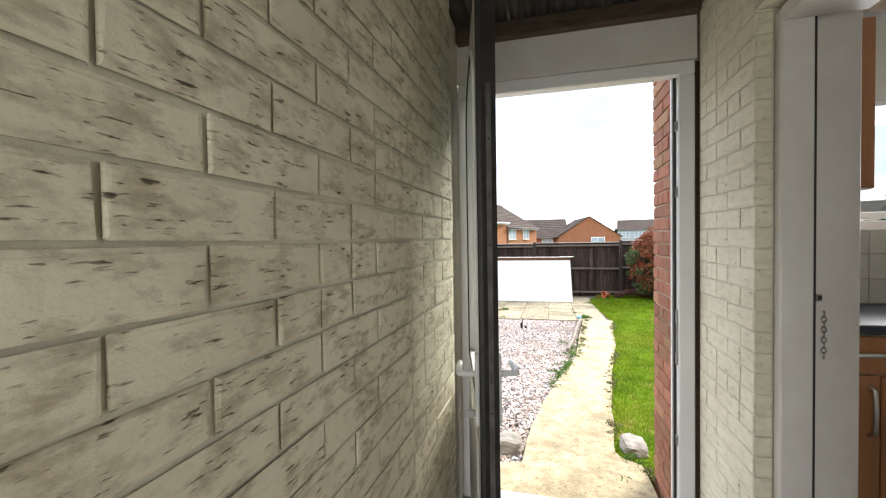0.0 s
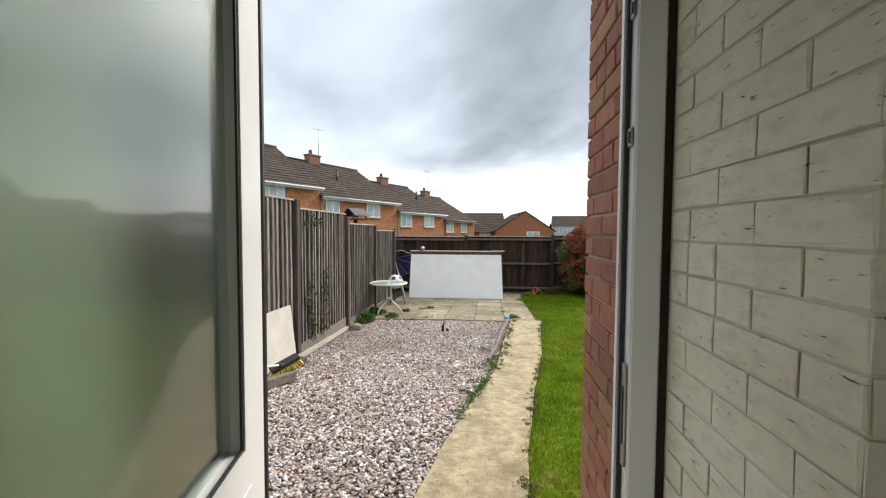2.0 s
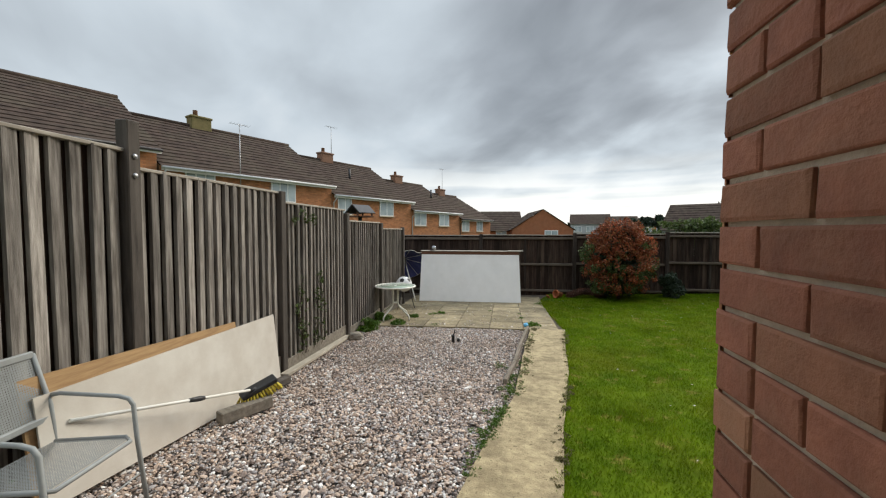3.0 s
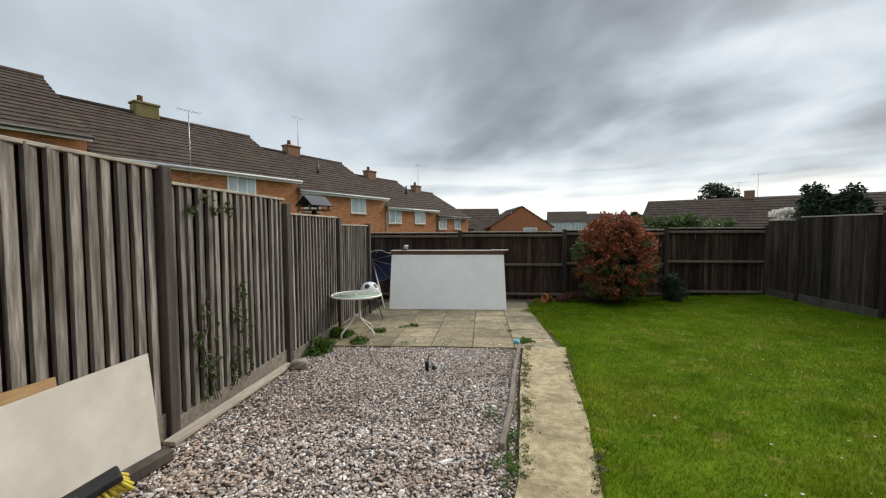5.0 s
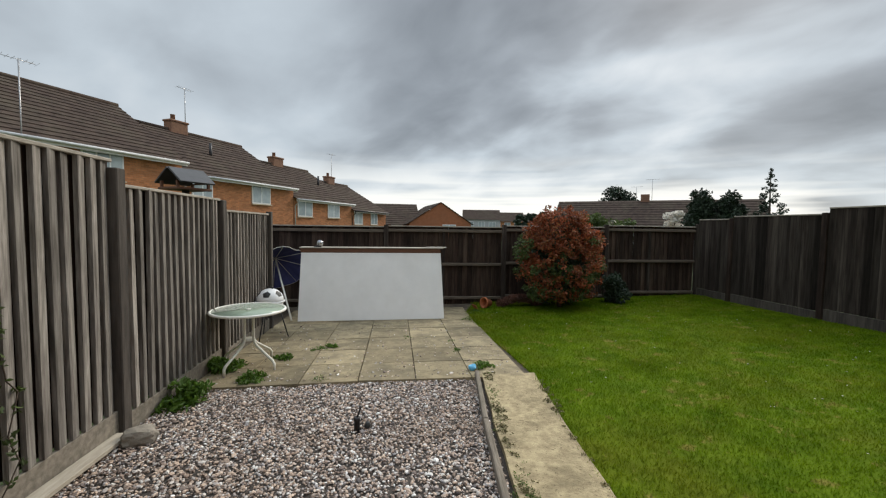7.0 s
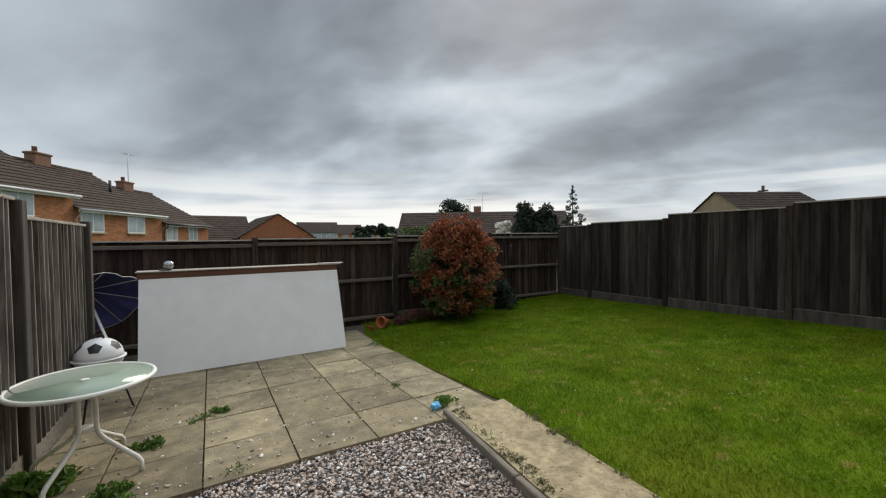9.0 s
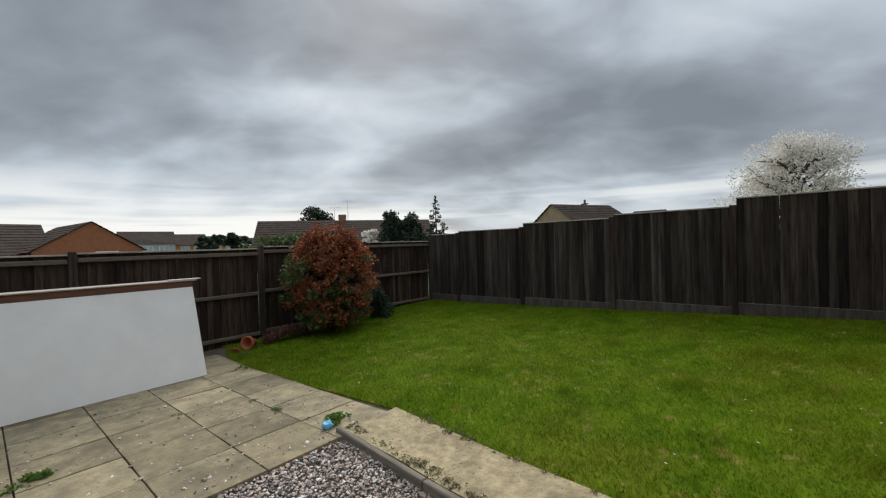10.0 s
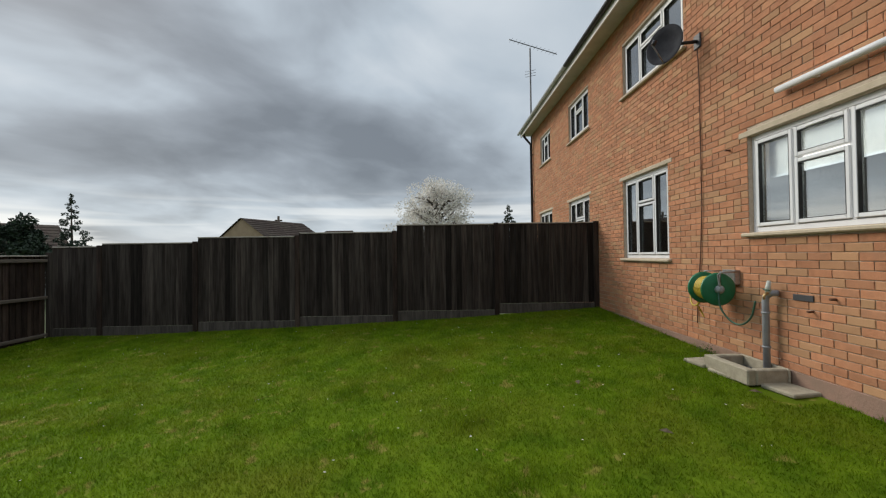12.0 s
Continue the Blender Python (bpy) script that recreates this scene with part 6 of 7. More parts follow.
# ---- on and before the rear wall ----
def hose_reel():
    h = thing("hose_reel", pose(3.45, FACADE + 0.03, 0.86, 0, 0, -7), "green wall-mounted hose reel with yellow hose", "hose reel")
    ax = pose(0, 0.22, 0, 0, 90, 0)
    for x, name in ((-0.15, "drum_disc"), (0.15, "drum_disc")):
        part(name, lathe([(0.03, -0.012), (0.18, -0.012), (0.195, 0.0), (0.18, 0.014), (0.05, 0.02), (0.03, 0.02)], 30, m=pose(x, 0.22, 0, 0, -90, 0)), M["green_plastic"], h)
    bm = bmesh.new()
    for k in range(7):
        x = -0.11 + 0.036 * k
        tube(bm, [(x + 0.018 * i / 24, 0.22 + 0.125 * math.cos(2 * math.pi * i / 24), 0.125 * math.sin(2 * math.pi * i / 24)) for i in range(25)], 0.018, 6, cap=False)
    part("coiled_hose", bm, M["yellow_hose"], h, "coiled yellow hose")
    part("hub", lathe([(0.05, 0), (0.05, 0.03), (0.03, 0.06), (0.012, 0.065)], 16, m=pose(-0.165, 0.22, 0, 0, -90, 0)), M["grey_metal"], h, "grey hub")
    part("crank", tb([(-0.20, 0.22, 0), (-0.215, 0.24, 0.08), (-0.215, 0.25, 0.17), (-0.26, 0.25, 0.19)], 0.012, 8), M["grey_metal"], h)
    part("wall_bracket", bx(-0.12, 0.12, -0.045, 0.02, 0.05, 0.22, bevel=0.004), M["steel"], h)
    for x in (-0.17, 0.17):
        part("bracket_arm", tb([(x, 0.01, 0.2), (x, 0.2, 0.2), (x, 0.22, 0.02)], 0.010, 6), M["steel"], h)
    loop = [(0.10, 0.30, -0.10)] + [(0.34 + 0.16 * math.cos(q), 0.20 + 0.05 * math.sin(q), -0.06 - 0.19 * math.sin(q)) for q in (2.6, 1.9, 1.2, 0.4, -0.4, -1.2, -2.0, -2.8, -3.5, -4.2)] + [(0.36, 0.16, -0.32), (0.34, 0.13, -0.40)]
    part("hose_loop", tb(smooth_path(loop), 0.010, 8), M["yellow_hose"], h, "loose loop of yellow hose")
    lead = [(-0.2, 0.24, -0.03), (-0.25, 0.25, -0.2), (-0.33, 0.2, -0.33), (-0.46, 0.16, -0.36), (-0.60, 0.14, -0.26), (-0.66, 0.13, -0.08)]
    part("feed_hose", tb(smooth_path(lead), 0.010, 8), M["hose_green"], h, "dark green feed hose to the tap")


def smooth_path(pts, n=6):
    pts = [Vector(p) for p in pts]
    out = []
    for i in range(len(pts) - 1):
        p0, p1, p2, p3 = pts[max(i - 1, 0)], pts[i], pts[i + 1], pts[min(i + 2, len(pts) - 1)]
        for k in range(n):
            t = k / n
            out.append(0.5 * (2 * p1 + (p2 - p0) * t + (2 * p0 - 5 * p1 + 4 * p2 - p3) * t * t + (3 * p1 - p0 - 3 * p2 + p3) * t ** 3))
    return out + [pts[-1]]


hose_reel()


def standpipe():
    s = thing("standpipe", pose(2.87, FACADE + 0.085, 0.06), "grey lagged standpipe with a garden tap", "tap")
    part("pipe", tb([(0, 0, -0.05), (0, 0, 0.70), (-0.01, 0, 0.76), (-0.05, -0.02, 0.80), (-0.07, -0.075, 0.80)], 0.033, 12), M["pipe_grey"], s, "grey plastic pipe")
    for z in (0.22, 0.58):
        part("clip", lathe([(0.034, z), (0.039, z), (0.039, z + 0.02), (0.034, z + 0.02)], 14), M["pipe_grey"], s)
    part("wrapping", tb([(-0.04, 0.0, 0.78), (-0.05, 0.01, 0.86), (-0.055, 0.0, 0.93)], [0.03, 0.026, 0.018], 9), material("clear_plastic_wrap", (0.5, 0.52, 0.46), (0.4, 0.42, 0.36), 0.35, 20, bump=0.4), s, "crumpled clear wrapping")
    part("tap", tb([(-0.05, 0.0, 0.80), (-0.07, 0.05, 0.80), (-0.075, 0.075, 0.77), (-0.075, 0.078, 0.735)], [0.014, 0.014, 0.013, 0.012], 8), material("brass_tap", (0.45, 0.32, 0.14), (0.36, 0.25, 0.11), 0.4, 9, metal=0.8), s, "brass tap")
    part("tap_handle", tb([(-0.11, 0.045, 0.835), (-0.035, 0.045, 0.835)], 0.007, 6), M["hose_green"], s)
    g = thing("drain_surround", pose(2.98, FACADE + 0.015, ground_z(3, 3)), "weathered concrete drain surround below the tap", "drain")
    c = M["edging_pale"]
    for name, a in (("front_side", (-0.33, 0.33, 0.36, 0.45)), ("back_side", (-0.33, 0.33, 0.0, 0.035)), ("end_side", (-0.33, -0.25, 0.035, 0.36)), ("end_side", (0.25, 0.33, 0.035, 0.36))):
        part(name, bx(a[0], a[1], a[2], a[3], -0.02, 0.14, bevel=0.012), c, g)
    part("grating", bx(-0.25, 0.25, 0.035, 0.36, 0.0, 0.03), M["lead"], g)
    for x, y, sx, sy in ((3.45, 3.22, 0.16, 0.15), (2.98, 3.22, 0.24, 0.10), (2.50, 3.02, 0.17, 0.15)):
        f = obj("flagstone", bx(-sx, sx, -sy, sy, -0.03, 0.012, bevel=0.01), c)
        f.matrix_world = pose(x, y, ground_z(x, y) + 0.012, 0, 0, 8)
        tagged(f, "pale concrete flag beside the drain", "flagstone", "drain flags")


M["edging_pale"] = material("weathered_pale_concrete", (0.40, 0.35, 0.26), (0.28, 0.245, 0.18), 0.95, 8, stain=(0.16, 0.15, 0.09), bump=0.7, bump_scale=40)
standpipe()


def satellite_dish():
    d = thing("satellite_dish", pose(3.98, FACADE, 4.13), "dark grey satellite dish on a wall arm", "satellite dish")
    part("wall_plate", bx(-0.07, 0.07, 0.0, 0.02, -0.10, 0.10, bevel=0.01), M["pipe_dark"], d)
    part("arm", tb([(0, 0.02, 0), (0.05, 0.14, 0.01), (0.12, 0.24, 0.02)], 0.024, 8), M["pipe_dark"], d)
    face = look((0.17, 0.34, 0.03), (-0.38, 1.14, 0.20))
    prof = [(0.005, -0.02), (0.12, -0.012), (0.2, 0.012), (0.27, 0.045), (0.275, 0.042), (0.2, 0.004), (0.12, -0.02), (0.005, -0.028)]
    part("reflector", lathe([(r, -z) for r, z in prof], 32, m=face @ Matrix.Diagonal((0.9, 1.05, 1, 1))), material("dark_mesh_dish", (0.045, 0.045, 0.05), (0.03, 0.03, 0.034), 0.85, 9, spec=0.15), d)
    tip = face @ Vector((0, -0.16, -0.33))
    part("feed_arm", tb([face @ Vector((0, -0.27, 0)), tip], 0.010, 6), M["pipe_grey"], d)
    part("receiver", tb([tip, tip + Vector((-0.02, -0.02, 0.06))], [0.028, 0.032], 10), M["pipe_dark"], d)
    part("cable", tb([(-0.02, 0.025, -0.1), (-0.025, 0.012, -0.6), (-0.02, 0.012, -2.2), (0.03, 0.012, -2.9), (0.10, 0.012, -3.35), (0.12, 0.012, -3.8)], 0.008, 6), M["wood_red"], d, "thin brown cable down the wall")


satellite_dish()


def wall_pipes():
    w = thing("overflow_pipe", pose(0, FACADE, 0), "white plastic pipe running across the wall", "pipe")
    part("pipe", tb([(2.69, 0.06, 2.94), (2.0, 0.06, 2.92), (1.2, 0.06, 2.90)], 0.034, 10), M["upvc"], w)
    for x in (2.3, 1.5):
        part("clip", bx(x - 0.012, x + 0.012, 0.0, 0.06, 2.90, 2.945), M["upvc"], w)
    p = thing("downpipe", pose(HOUSE_X1 - 0.12, FACADE, 0), "dark rainwater pipe at the house corner", "pipe")
    part("pipe", tb([(0, 0.36, EAVE - 0.05), (0, 0.32, EAVE - 0.2), (0, 0.07, EAVE - 0.5), (0, 0.06, 0.1)], 0.045, 10), M["pipe_dark"], p)
    for z in (1.5, 3.2, 4.9):
        part("clip", bx(-0.06, 0.06, 0.0, 0.06, z, z + 0.03), M["pipe_dark"], p)
    a = thing("television_aerial", pose(HOUSE_X1 + 0.2, FACADE - 0.28, 0), "tall television aerial on a mast at the house corner", "aerial")
    part("mast", tb([(0, 0.25, 4.3), (0, 0.25, 9.0)], 0.03, 8), M["lead"], a)
    part("boom", tb([(-0.35, 1.1, 9.15), (0.15, -0.8, 8.85)], 0.016, 6), M["lead"], a)
    for k in range(12):
        q = Vector((-0.35, 1.1, 9.15)).lerp(Vector((0.15, -0.8, 8.85)), (k + 0.5) / 12)
        part("element", tb([q + Vector((-0.14, -0.04, 0)), q + Vector((0.14, 0.04, 0))], 0.006, 4), M["lead"], a)
    for z in (8.1, 8.0, 7.9):
        part("element", tb([(-0.2, 0.1, z), (0.2, 0.4, z + 0.1)], 0.008, 4), M["lead"], a)
    for z in (4.6, 5.1):
        part("bracket", tb([(0, 0.25, z), (-0.4, 0.33, z)], 0.014, 6), M["steel"], a)
    for x, z in ((3.45, 2.52), (2.2, 0.86), (2.42, 0.72)):
        s = obj("wall_stub", tb([(0, 0, 0), (0, 0.06, 0.0)], 0.012, 7), M["wood_red"])
        s.matrix_world = pose(x, FACADE - 0.005, z)
        tagged(s, "short rusty pipe stub in the brickwork", "pipe")
    v = obj("air_brick", bx(-0.11, 0.11, -0.004, 0.008, -0.03, 0.03, bevel=0.003), M["lead"])
    v.matrix_world = pose(2.52, FACADE, 0.84)
    tagged(v, "dark slot of an air brick", "vent")


wall_pipes()


def bird_table_roof():
    """The small dark-roofed bird house that rises over the left fence."""
    b = thing("bird_house", pose(-3.08, 11.0, 0, 0, 0, 60), "small bird house with a dark felt roof on a post", "bird house")
    part("post", tb([(0, 0, -0.6), (0, 0, 1.75)], 0.045, 8), M["post"], b)
    part("floor", bx(-0.24, 0.24, -0.2, 0.2, 1.75, 1.78, bevel=0.004), M["wood_red"], b)
    for x in (-0.21, 0.21):
        for y in (-0.16, 0.16):
            part("corner_post", bx(x - 0.015, x + 0.015, y - 0.015, y + 0.015, 1.78, 1.86), M["wood_red"], b)
    for s in (-1, 1):
        part("roof_slope", bx(-0.24, 0.24, -0.012, 0.012, 0, 0.31, bevel=0.003, m=Matrix.Translation((0, s * 0.26, 1.84)) @ pose(0, 0, 0, s * 52, 0, 0)), M["lead"], b, "dark felt roof slope")
    part("gable", prism(bmesh.new(), [(-0.2, 0), (0.2, 0), (0, 0.18)], 0.25, 0.265, Matrix.Translation((0, 0, 1.85)) @ Matrix(((0, 0, 1, 0), (1, 0, 0, 0), (0, 1, 0, 0), (0, 0, 0, 1)))), M["wood_red"], b)


bird_table_roof()


# ---- what shows of the kitchen through the inner doorway ----
def kitchen():
    inner = FACADE - 0.262
    for i, x0 in enumerate((1.05, 1.56, 2.07, 2.58, 3.09)):
        u = thing("kitchen_base_unit", pose(x0, 2.02, 0.2), "beech-faced kitchen base unit with a drawer", "cabinet", "kitchen base units")
        part("carcass", bx(0, 0.505, 0.02, inner - 2.02 - 0.002, 0.1, 0.885), M["plaster"], u)
        part("plinth", bx(0, 0.505, 0.06, 0.08, 0.0, 0.1), M["beech"], u)
        dr = part("drawer_front", bx(0.004, 0.501, 0.0, 0.018, 0.72, 0.875, bevel=0.003), M["beech"], u)
        part("handle", tb([(0.14, 0.0, 0.80), (0.15, -0.028, 0.803), (0.25, -0.034, 0.806), (0.355, -0.028, 0.803), (0.365, 0.0, 0.80)], 0.009, 8), M["handle"], dr, "satin bow handle")
        for a, b, hx in ((0.004, 0.25, 0.215), (0.255, 0.501, 0.29)):
            d = part("door", bx(a, b, 0.0, 0.018, 0.105, 0.713, bevel=0.003), M["beech"], u)
            part("handle", tb([(hx, 0.0, 0.47), (hx, -0.028, 0.48), (hx, -0.034, 0.57), (hx, -0.028, 0.66), (hx, 0.0, 0.67)], 0.009, 8), M["handle"], d, "satin bow handle")
    w = obj("worktop", bx(1.0, 3.62, 1.99, inner - 0.002, 1.089, 1.127, bevel=0.006), M["worktop"])
    tagged(w, "black speckled worktop along the kitchen window", "worktop")
    wu = thing("wall_unit", pose(1.03, inner - 0.31, 1.70), "beech kitchen wall unit beside the window", "cabinet")
    part("carcass", bx(0, 0.41, 0.02, 0.30, 0, 0.78), M["plaster"], wu)
    part("door", bx(0.002, 0.408, 0.0, 0.018, 0.003, 0.777, bevel=0.003), M["beech"], wu)
    rack = thing("dish_rack", pose(2.1, 2.28, 1.129), "black wire dish rack on the worktop", "dish rack")
    part("tray", bx(-0.32, 0.32, -0.2, 0.2, 0.0, 0.03, bevel=0.01), M["black"], rack)
    for s in (-0.2, 0.2):
        part("side_wire", tb([(-0.3, s, 0.03), (-0.34, s * 1.1, 0.10), (0.34, s * 1.1, 0.10), (0.3, s, 0.03)], 0.006, 6), M["black"], rack)
    for k in range(9):
        x = -0.28 + 0.07 * k
        part("rib", tb([(x, -0.2, 0.03), (x, -0.1, 0.09), (x, 0.1, 0.09), (x, 0.2, 0.03)], 0.004, 5), M["black"], rack)
    splash = setting(new("splashback"), "cream glazed tiles behind the worktop", "tiles")
    for j in range(3):
        for i in range(17):
            x0, z0 = 1.0 + i * 0.152, 1.131 + j * 0.13
            if z0 + 0.127 > 1.52:
                continue
            part("tile", bx(x0, x0 + 0.149, inner - 0.009, inner - 0.001, z0, z0 + 0.127, bevel=0.002), M["tile"], splash)
    blind = thing("roller_blind", pose(1.54, inner - 0.05, 2.18), "cream roller blind half drawn over the kitchen window", "blind")
    part("cloth", bx(-0.04, 1.70, 0.0, 0.003, -0.02, 0.40), M["plaster"], blind)
    part("bottom_bar", bx(-0.04, 1.70, -0.006, 0.008, -0.045, -0.02, bevel=0.003), M["upvc"], blind)
    part("roller", tb([(-0.05, 0.0, 0.41), (1.71, 0.0, 0.41)], 0.022, 10), M["upvc"], blind)


kitchen()


# ---- pieces: bricks, slabs, pebbles, grass ----
def brick_rects(u0, u1, z0, z1, holes, course, length, zref, rng, gap=0.010, uref=0.0, lean=0.0):
    """Bricks in stretcher bond, as (u, z, width, height), cut at the openings."""
    k0, k1 = math.floor((z0 - zref) / course), math.ceil((z1 - zref) / course)
    for k in range(k0, k1):
        za, zb = max(z0, zref + k * course + gap / 2), min(z1, zref + (k + 1) * course - gap / 2)
        if zb - za < 0.015:
            continue
        u = uref + (k % 2) * length / 2 + math.floor((u0 - uref) / length - 1) * length
        while u < u1:
            cuts = [(u, u + length)] if rng.random() > 0.12 else [(u, u + length / 2), (u + length / 2, u + length)]
            for a, b in cuts:
                a, b = max(a + gap / 2, u0), min(b - gap / 2, u1)
                zm = (za + zb) / 2
                for h in holes:
                    if h[2] < zm < h[3]:
                        if a >= h[0] and b <= h[1]:
                            b = a
                        elif a < h[0] < b:
                            b = h[0]
                        elif a < h[1] < b:
                            a = h[1]
                if b - a > 0.02:
                    yield a, za, b - a, zb - za
            u += length


def brick_verts(w, h, d, rng, j=0.002):
    c = min(0.005, w / 4)
    r = lambda: rng.uniform(-j, j)
    back = [(0, 0, 0), (w, 0, 0), (w, 0, h), (0, 0, h)]
    mid = [(x + r(), -d * 0.72, z + r()) for x, _, z in back]
    front = [(c, -d, c), (w - c, -d, c), (w - c, -d, h - c), (c, -d, h - c)]
    return back + mid + [(x + r(), y + r() * 0.8, z + r()) for x, y, z in front]


BRICK_FACES = [(8, 9, 10, 11)] + [(a + i, a + (i + 1) % 4, b + (i + 1) % 4, b + i) for a, b in ((4, 8), (0, 4)) for i in range(4)]


def lay_bricks(parent, m, rects, near, mat, rest_mat, depth, rng, limit=300, name="brick"):
    """The bricks for which near(u, z) holds are pieces of their own; the others are joined."""
    cache, V, F, n = {}, [], [], 0
    for u, z, w, h in rects:
        if near(u, z) and n < limit:
            key = (round(w, 2), round(h, 2), rng.randrange(3))
            if key not in cache:
                me = bpy.data.meshes.new(name)
                me.from_pydata(brick_verts(w, h, depth, rng), [], BRICK_FACES)
                me.materials.append(mat)
                cache[key] = me
            share(name, cache[key], m @ Matrix.Translation((u, rng.uniform(-0.0015, 0.0015), z)), parent)
            n += 1
        else:
            b = len(V)
            off = rng.uniform(-0.0015, 0.0015)
            V += [m @ Vector((u + x, y + off, z + q)) for x, y, q in brick_verts(w, h, depth, rng)]
            F += [tuple(b + i for i in f) for f in BRICK_FACES]
    if V:
        tagged(mesh_from("brickwork", V, F, rest_mat, parent), kind="stuff")
    return n


rng = random.Random(11)
# rear wall: local u runs towards -x, the face looks to +y
m_rear = Matrix.Translation((0, FACADE - 0.010, 0)) @ pose(0, 0, 0, 0, 0, 180)
holes = [(-w[1] - 0.002, -w[0] + 0.002, w[2] - 0.05, w[3] + (0.07 if w[2] < 3 else 0)) for w in WINDOWS]
lay_bricks(WALL_REAR, m_rear, brick_rects(-HOUSE_X1, -0.655, 0.10, EAVE - 0.08, holes, 0.079, 0.235, 0.02, rng, 0.009), lambda u, z: -3.9 < u < -1.9 and z < 1.5, M["brick"], M["brick_rest"], 0.0075, rng, 220)
plinth = setting(obj("plinth", bx(0.655, HOUSE_X1, FACADE - 0.012, FACADE + 0.006, -0.3, 0.10, bevel=0.005), material("rendered_plinth", (0.33, 0.20, 0.15), (0.26, 0.17, 0.125), 0.95, 6, stain=(0.17, 0.14, 0.09), bump=0.6, local=False)), "reddish rendered plinth at the foot of the wall", "wall")
# brick corner beside the porch door, face to -x
m_rev = Matrix.Translation((0.66, 0, 0)) @ pose(0, 0, 0, 0, 0, -90)
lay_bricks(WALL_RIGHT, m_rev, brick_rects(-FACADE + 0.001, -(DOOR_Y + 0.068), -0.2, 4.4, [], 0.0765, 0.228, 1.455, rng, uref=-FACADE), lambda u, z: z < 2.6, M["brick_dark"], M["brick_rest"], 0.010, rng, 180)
# cream painted pier: face to -x and its short return to -y
m_pier = Matrix.Translation((PORCH_X1 + 0.006, 0, 0)) @ pose(0, 0, 0, 0, 0, -90)
lay_bricks(WALL_PIER, m_pier, brick_rects(-(DOOR_Y - 0.02), -PIER_Y + 0.002, 0.0, PORCH_TOP, [], 0.0765, 0.228, 1.45, rng, 0.006, uref=-PIER_Y), lambda u, z: True, M["cream"], M["cream_rest"], 0.005, rng, 200)
lay_bricks(WALL_PIER, Matrix.Translation((0, PIER_Y + 0.004, 0)), brick_rects(PORCH_X1 + 0.002, 0.778, 0.0, PORCH_TOP, [], 0.0765, 0.228, 1.45, rng, 0.006, uref=PORCH_X1 - 0.11), lambda u, z: True, M["cream"], M["cream_rest"], 0.005, rng, 100)
# cream painted wall the start runs along, face to +x
m_left = Matrix.Translation((PORCH_X0 - 0.006, 0, 0)) @ pose(0, 0, 0, 0, 0, 90)
lay_bricks(WALL_LEFT, m_left, brick_rects(-1.58, 1.61, 0.0, PORCH_TOP, [], 0.0775, 0.235, 1.5, rng, 0.008, uref=0.03), lambda u, z: 0.0 < u and 0.5 < z < 2.4, M["cream_worn"], M["cream_worn"], 0.0042, rng, 300)


# patio slabs
def build_patio():
    p = setting(new("patio"), "worn buff concrete slabs with weeds in the joints", "patio")
    setting(strip("patio_bed", lambda y: FENCE_L + 0.02 if y < 12.4 else -3.66, lambda y: edge(LAWN_L, y) + 0.02, 9.75, FENCE_B - 0.03, -0.03, M["soil"], 10, 0.3), "dark soil under the slabs", "ground")
    r = random.Random(5)
    pitch = 0.65
    for j in range(8):
        for i in range(7):
            x0, y0 = -2.60 + i * 0.645, 9.645 + j * pitch
            x1, y1 = x0 + 0.634, y0 + pitch - 0.011
            if y1 > FENCE_B - 0.05:
                continue
            x0 = max(x0, FENCE_L + 0.04)
            x1 = min(x1, edge(LAWN_L, (y0 + y1) / 2) + 0.02)
            if x1 - x0 < 0.15:
                continue
            bm = bx(x0, x1, y0, y1, -0.05, 0.0, bevel=0.003)
            cx, cy = (x0 + x1) / 2, (y0 + y1) / 2
            tx, ty = r.uniform(-0.008, 0.008), r.uniform(-0.008, 0.008)
            for v in bm.verts:
                v.co.z += ground_z(v.co.x, v.co.y) + 0.008 + tx * (v.co.x - cx) + ty * (v.co.y - cy)
            part("slab", bm, M["slab"], p)


build_patio()

# heights and edges for whole arrays
def ground_zs(x, y):
    g = np.interp(y, (0, 2.6, 4.0, 6.0, 8.0, 10.0, 13.0, 15.0), (-0.04, -0.06, -0.14, -0.265, -0.345, -0.425, -0.52, -0.54))
    return g + 0.031 * np.clip(x - 1.2, 0, 6.4) - 0.02 * np.clip(-0.5 - x, 0, 2.2)


def along(table, y):
    return np.interp(y, [a for a, _ in table], [b for _, b in table])


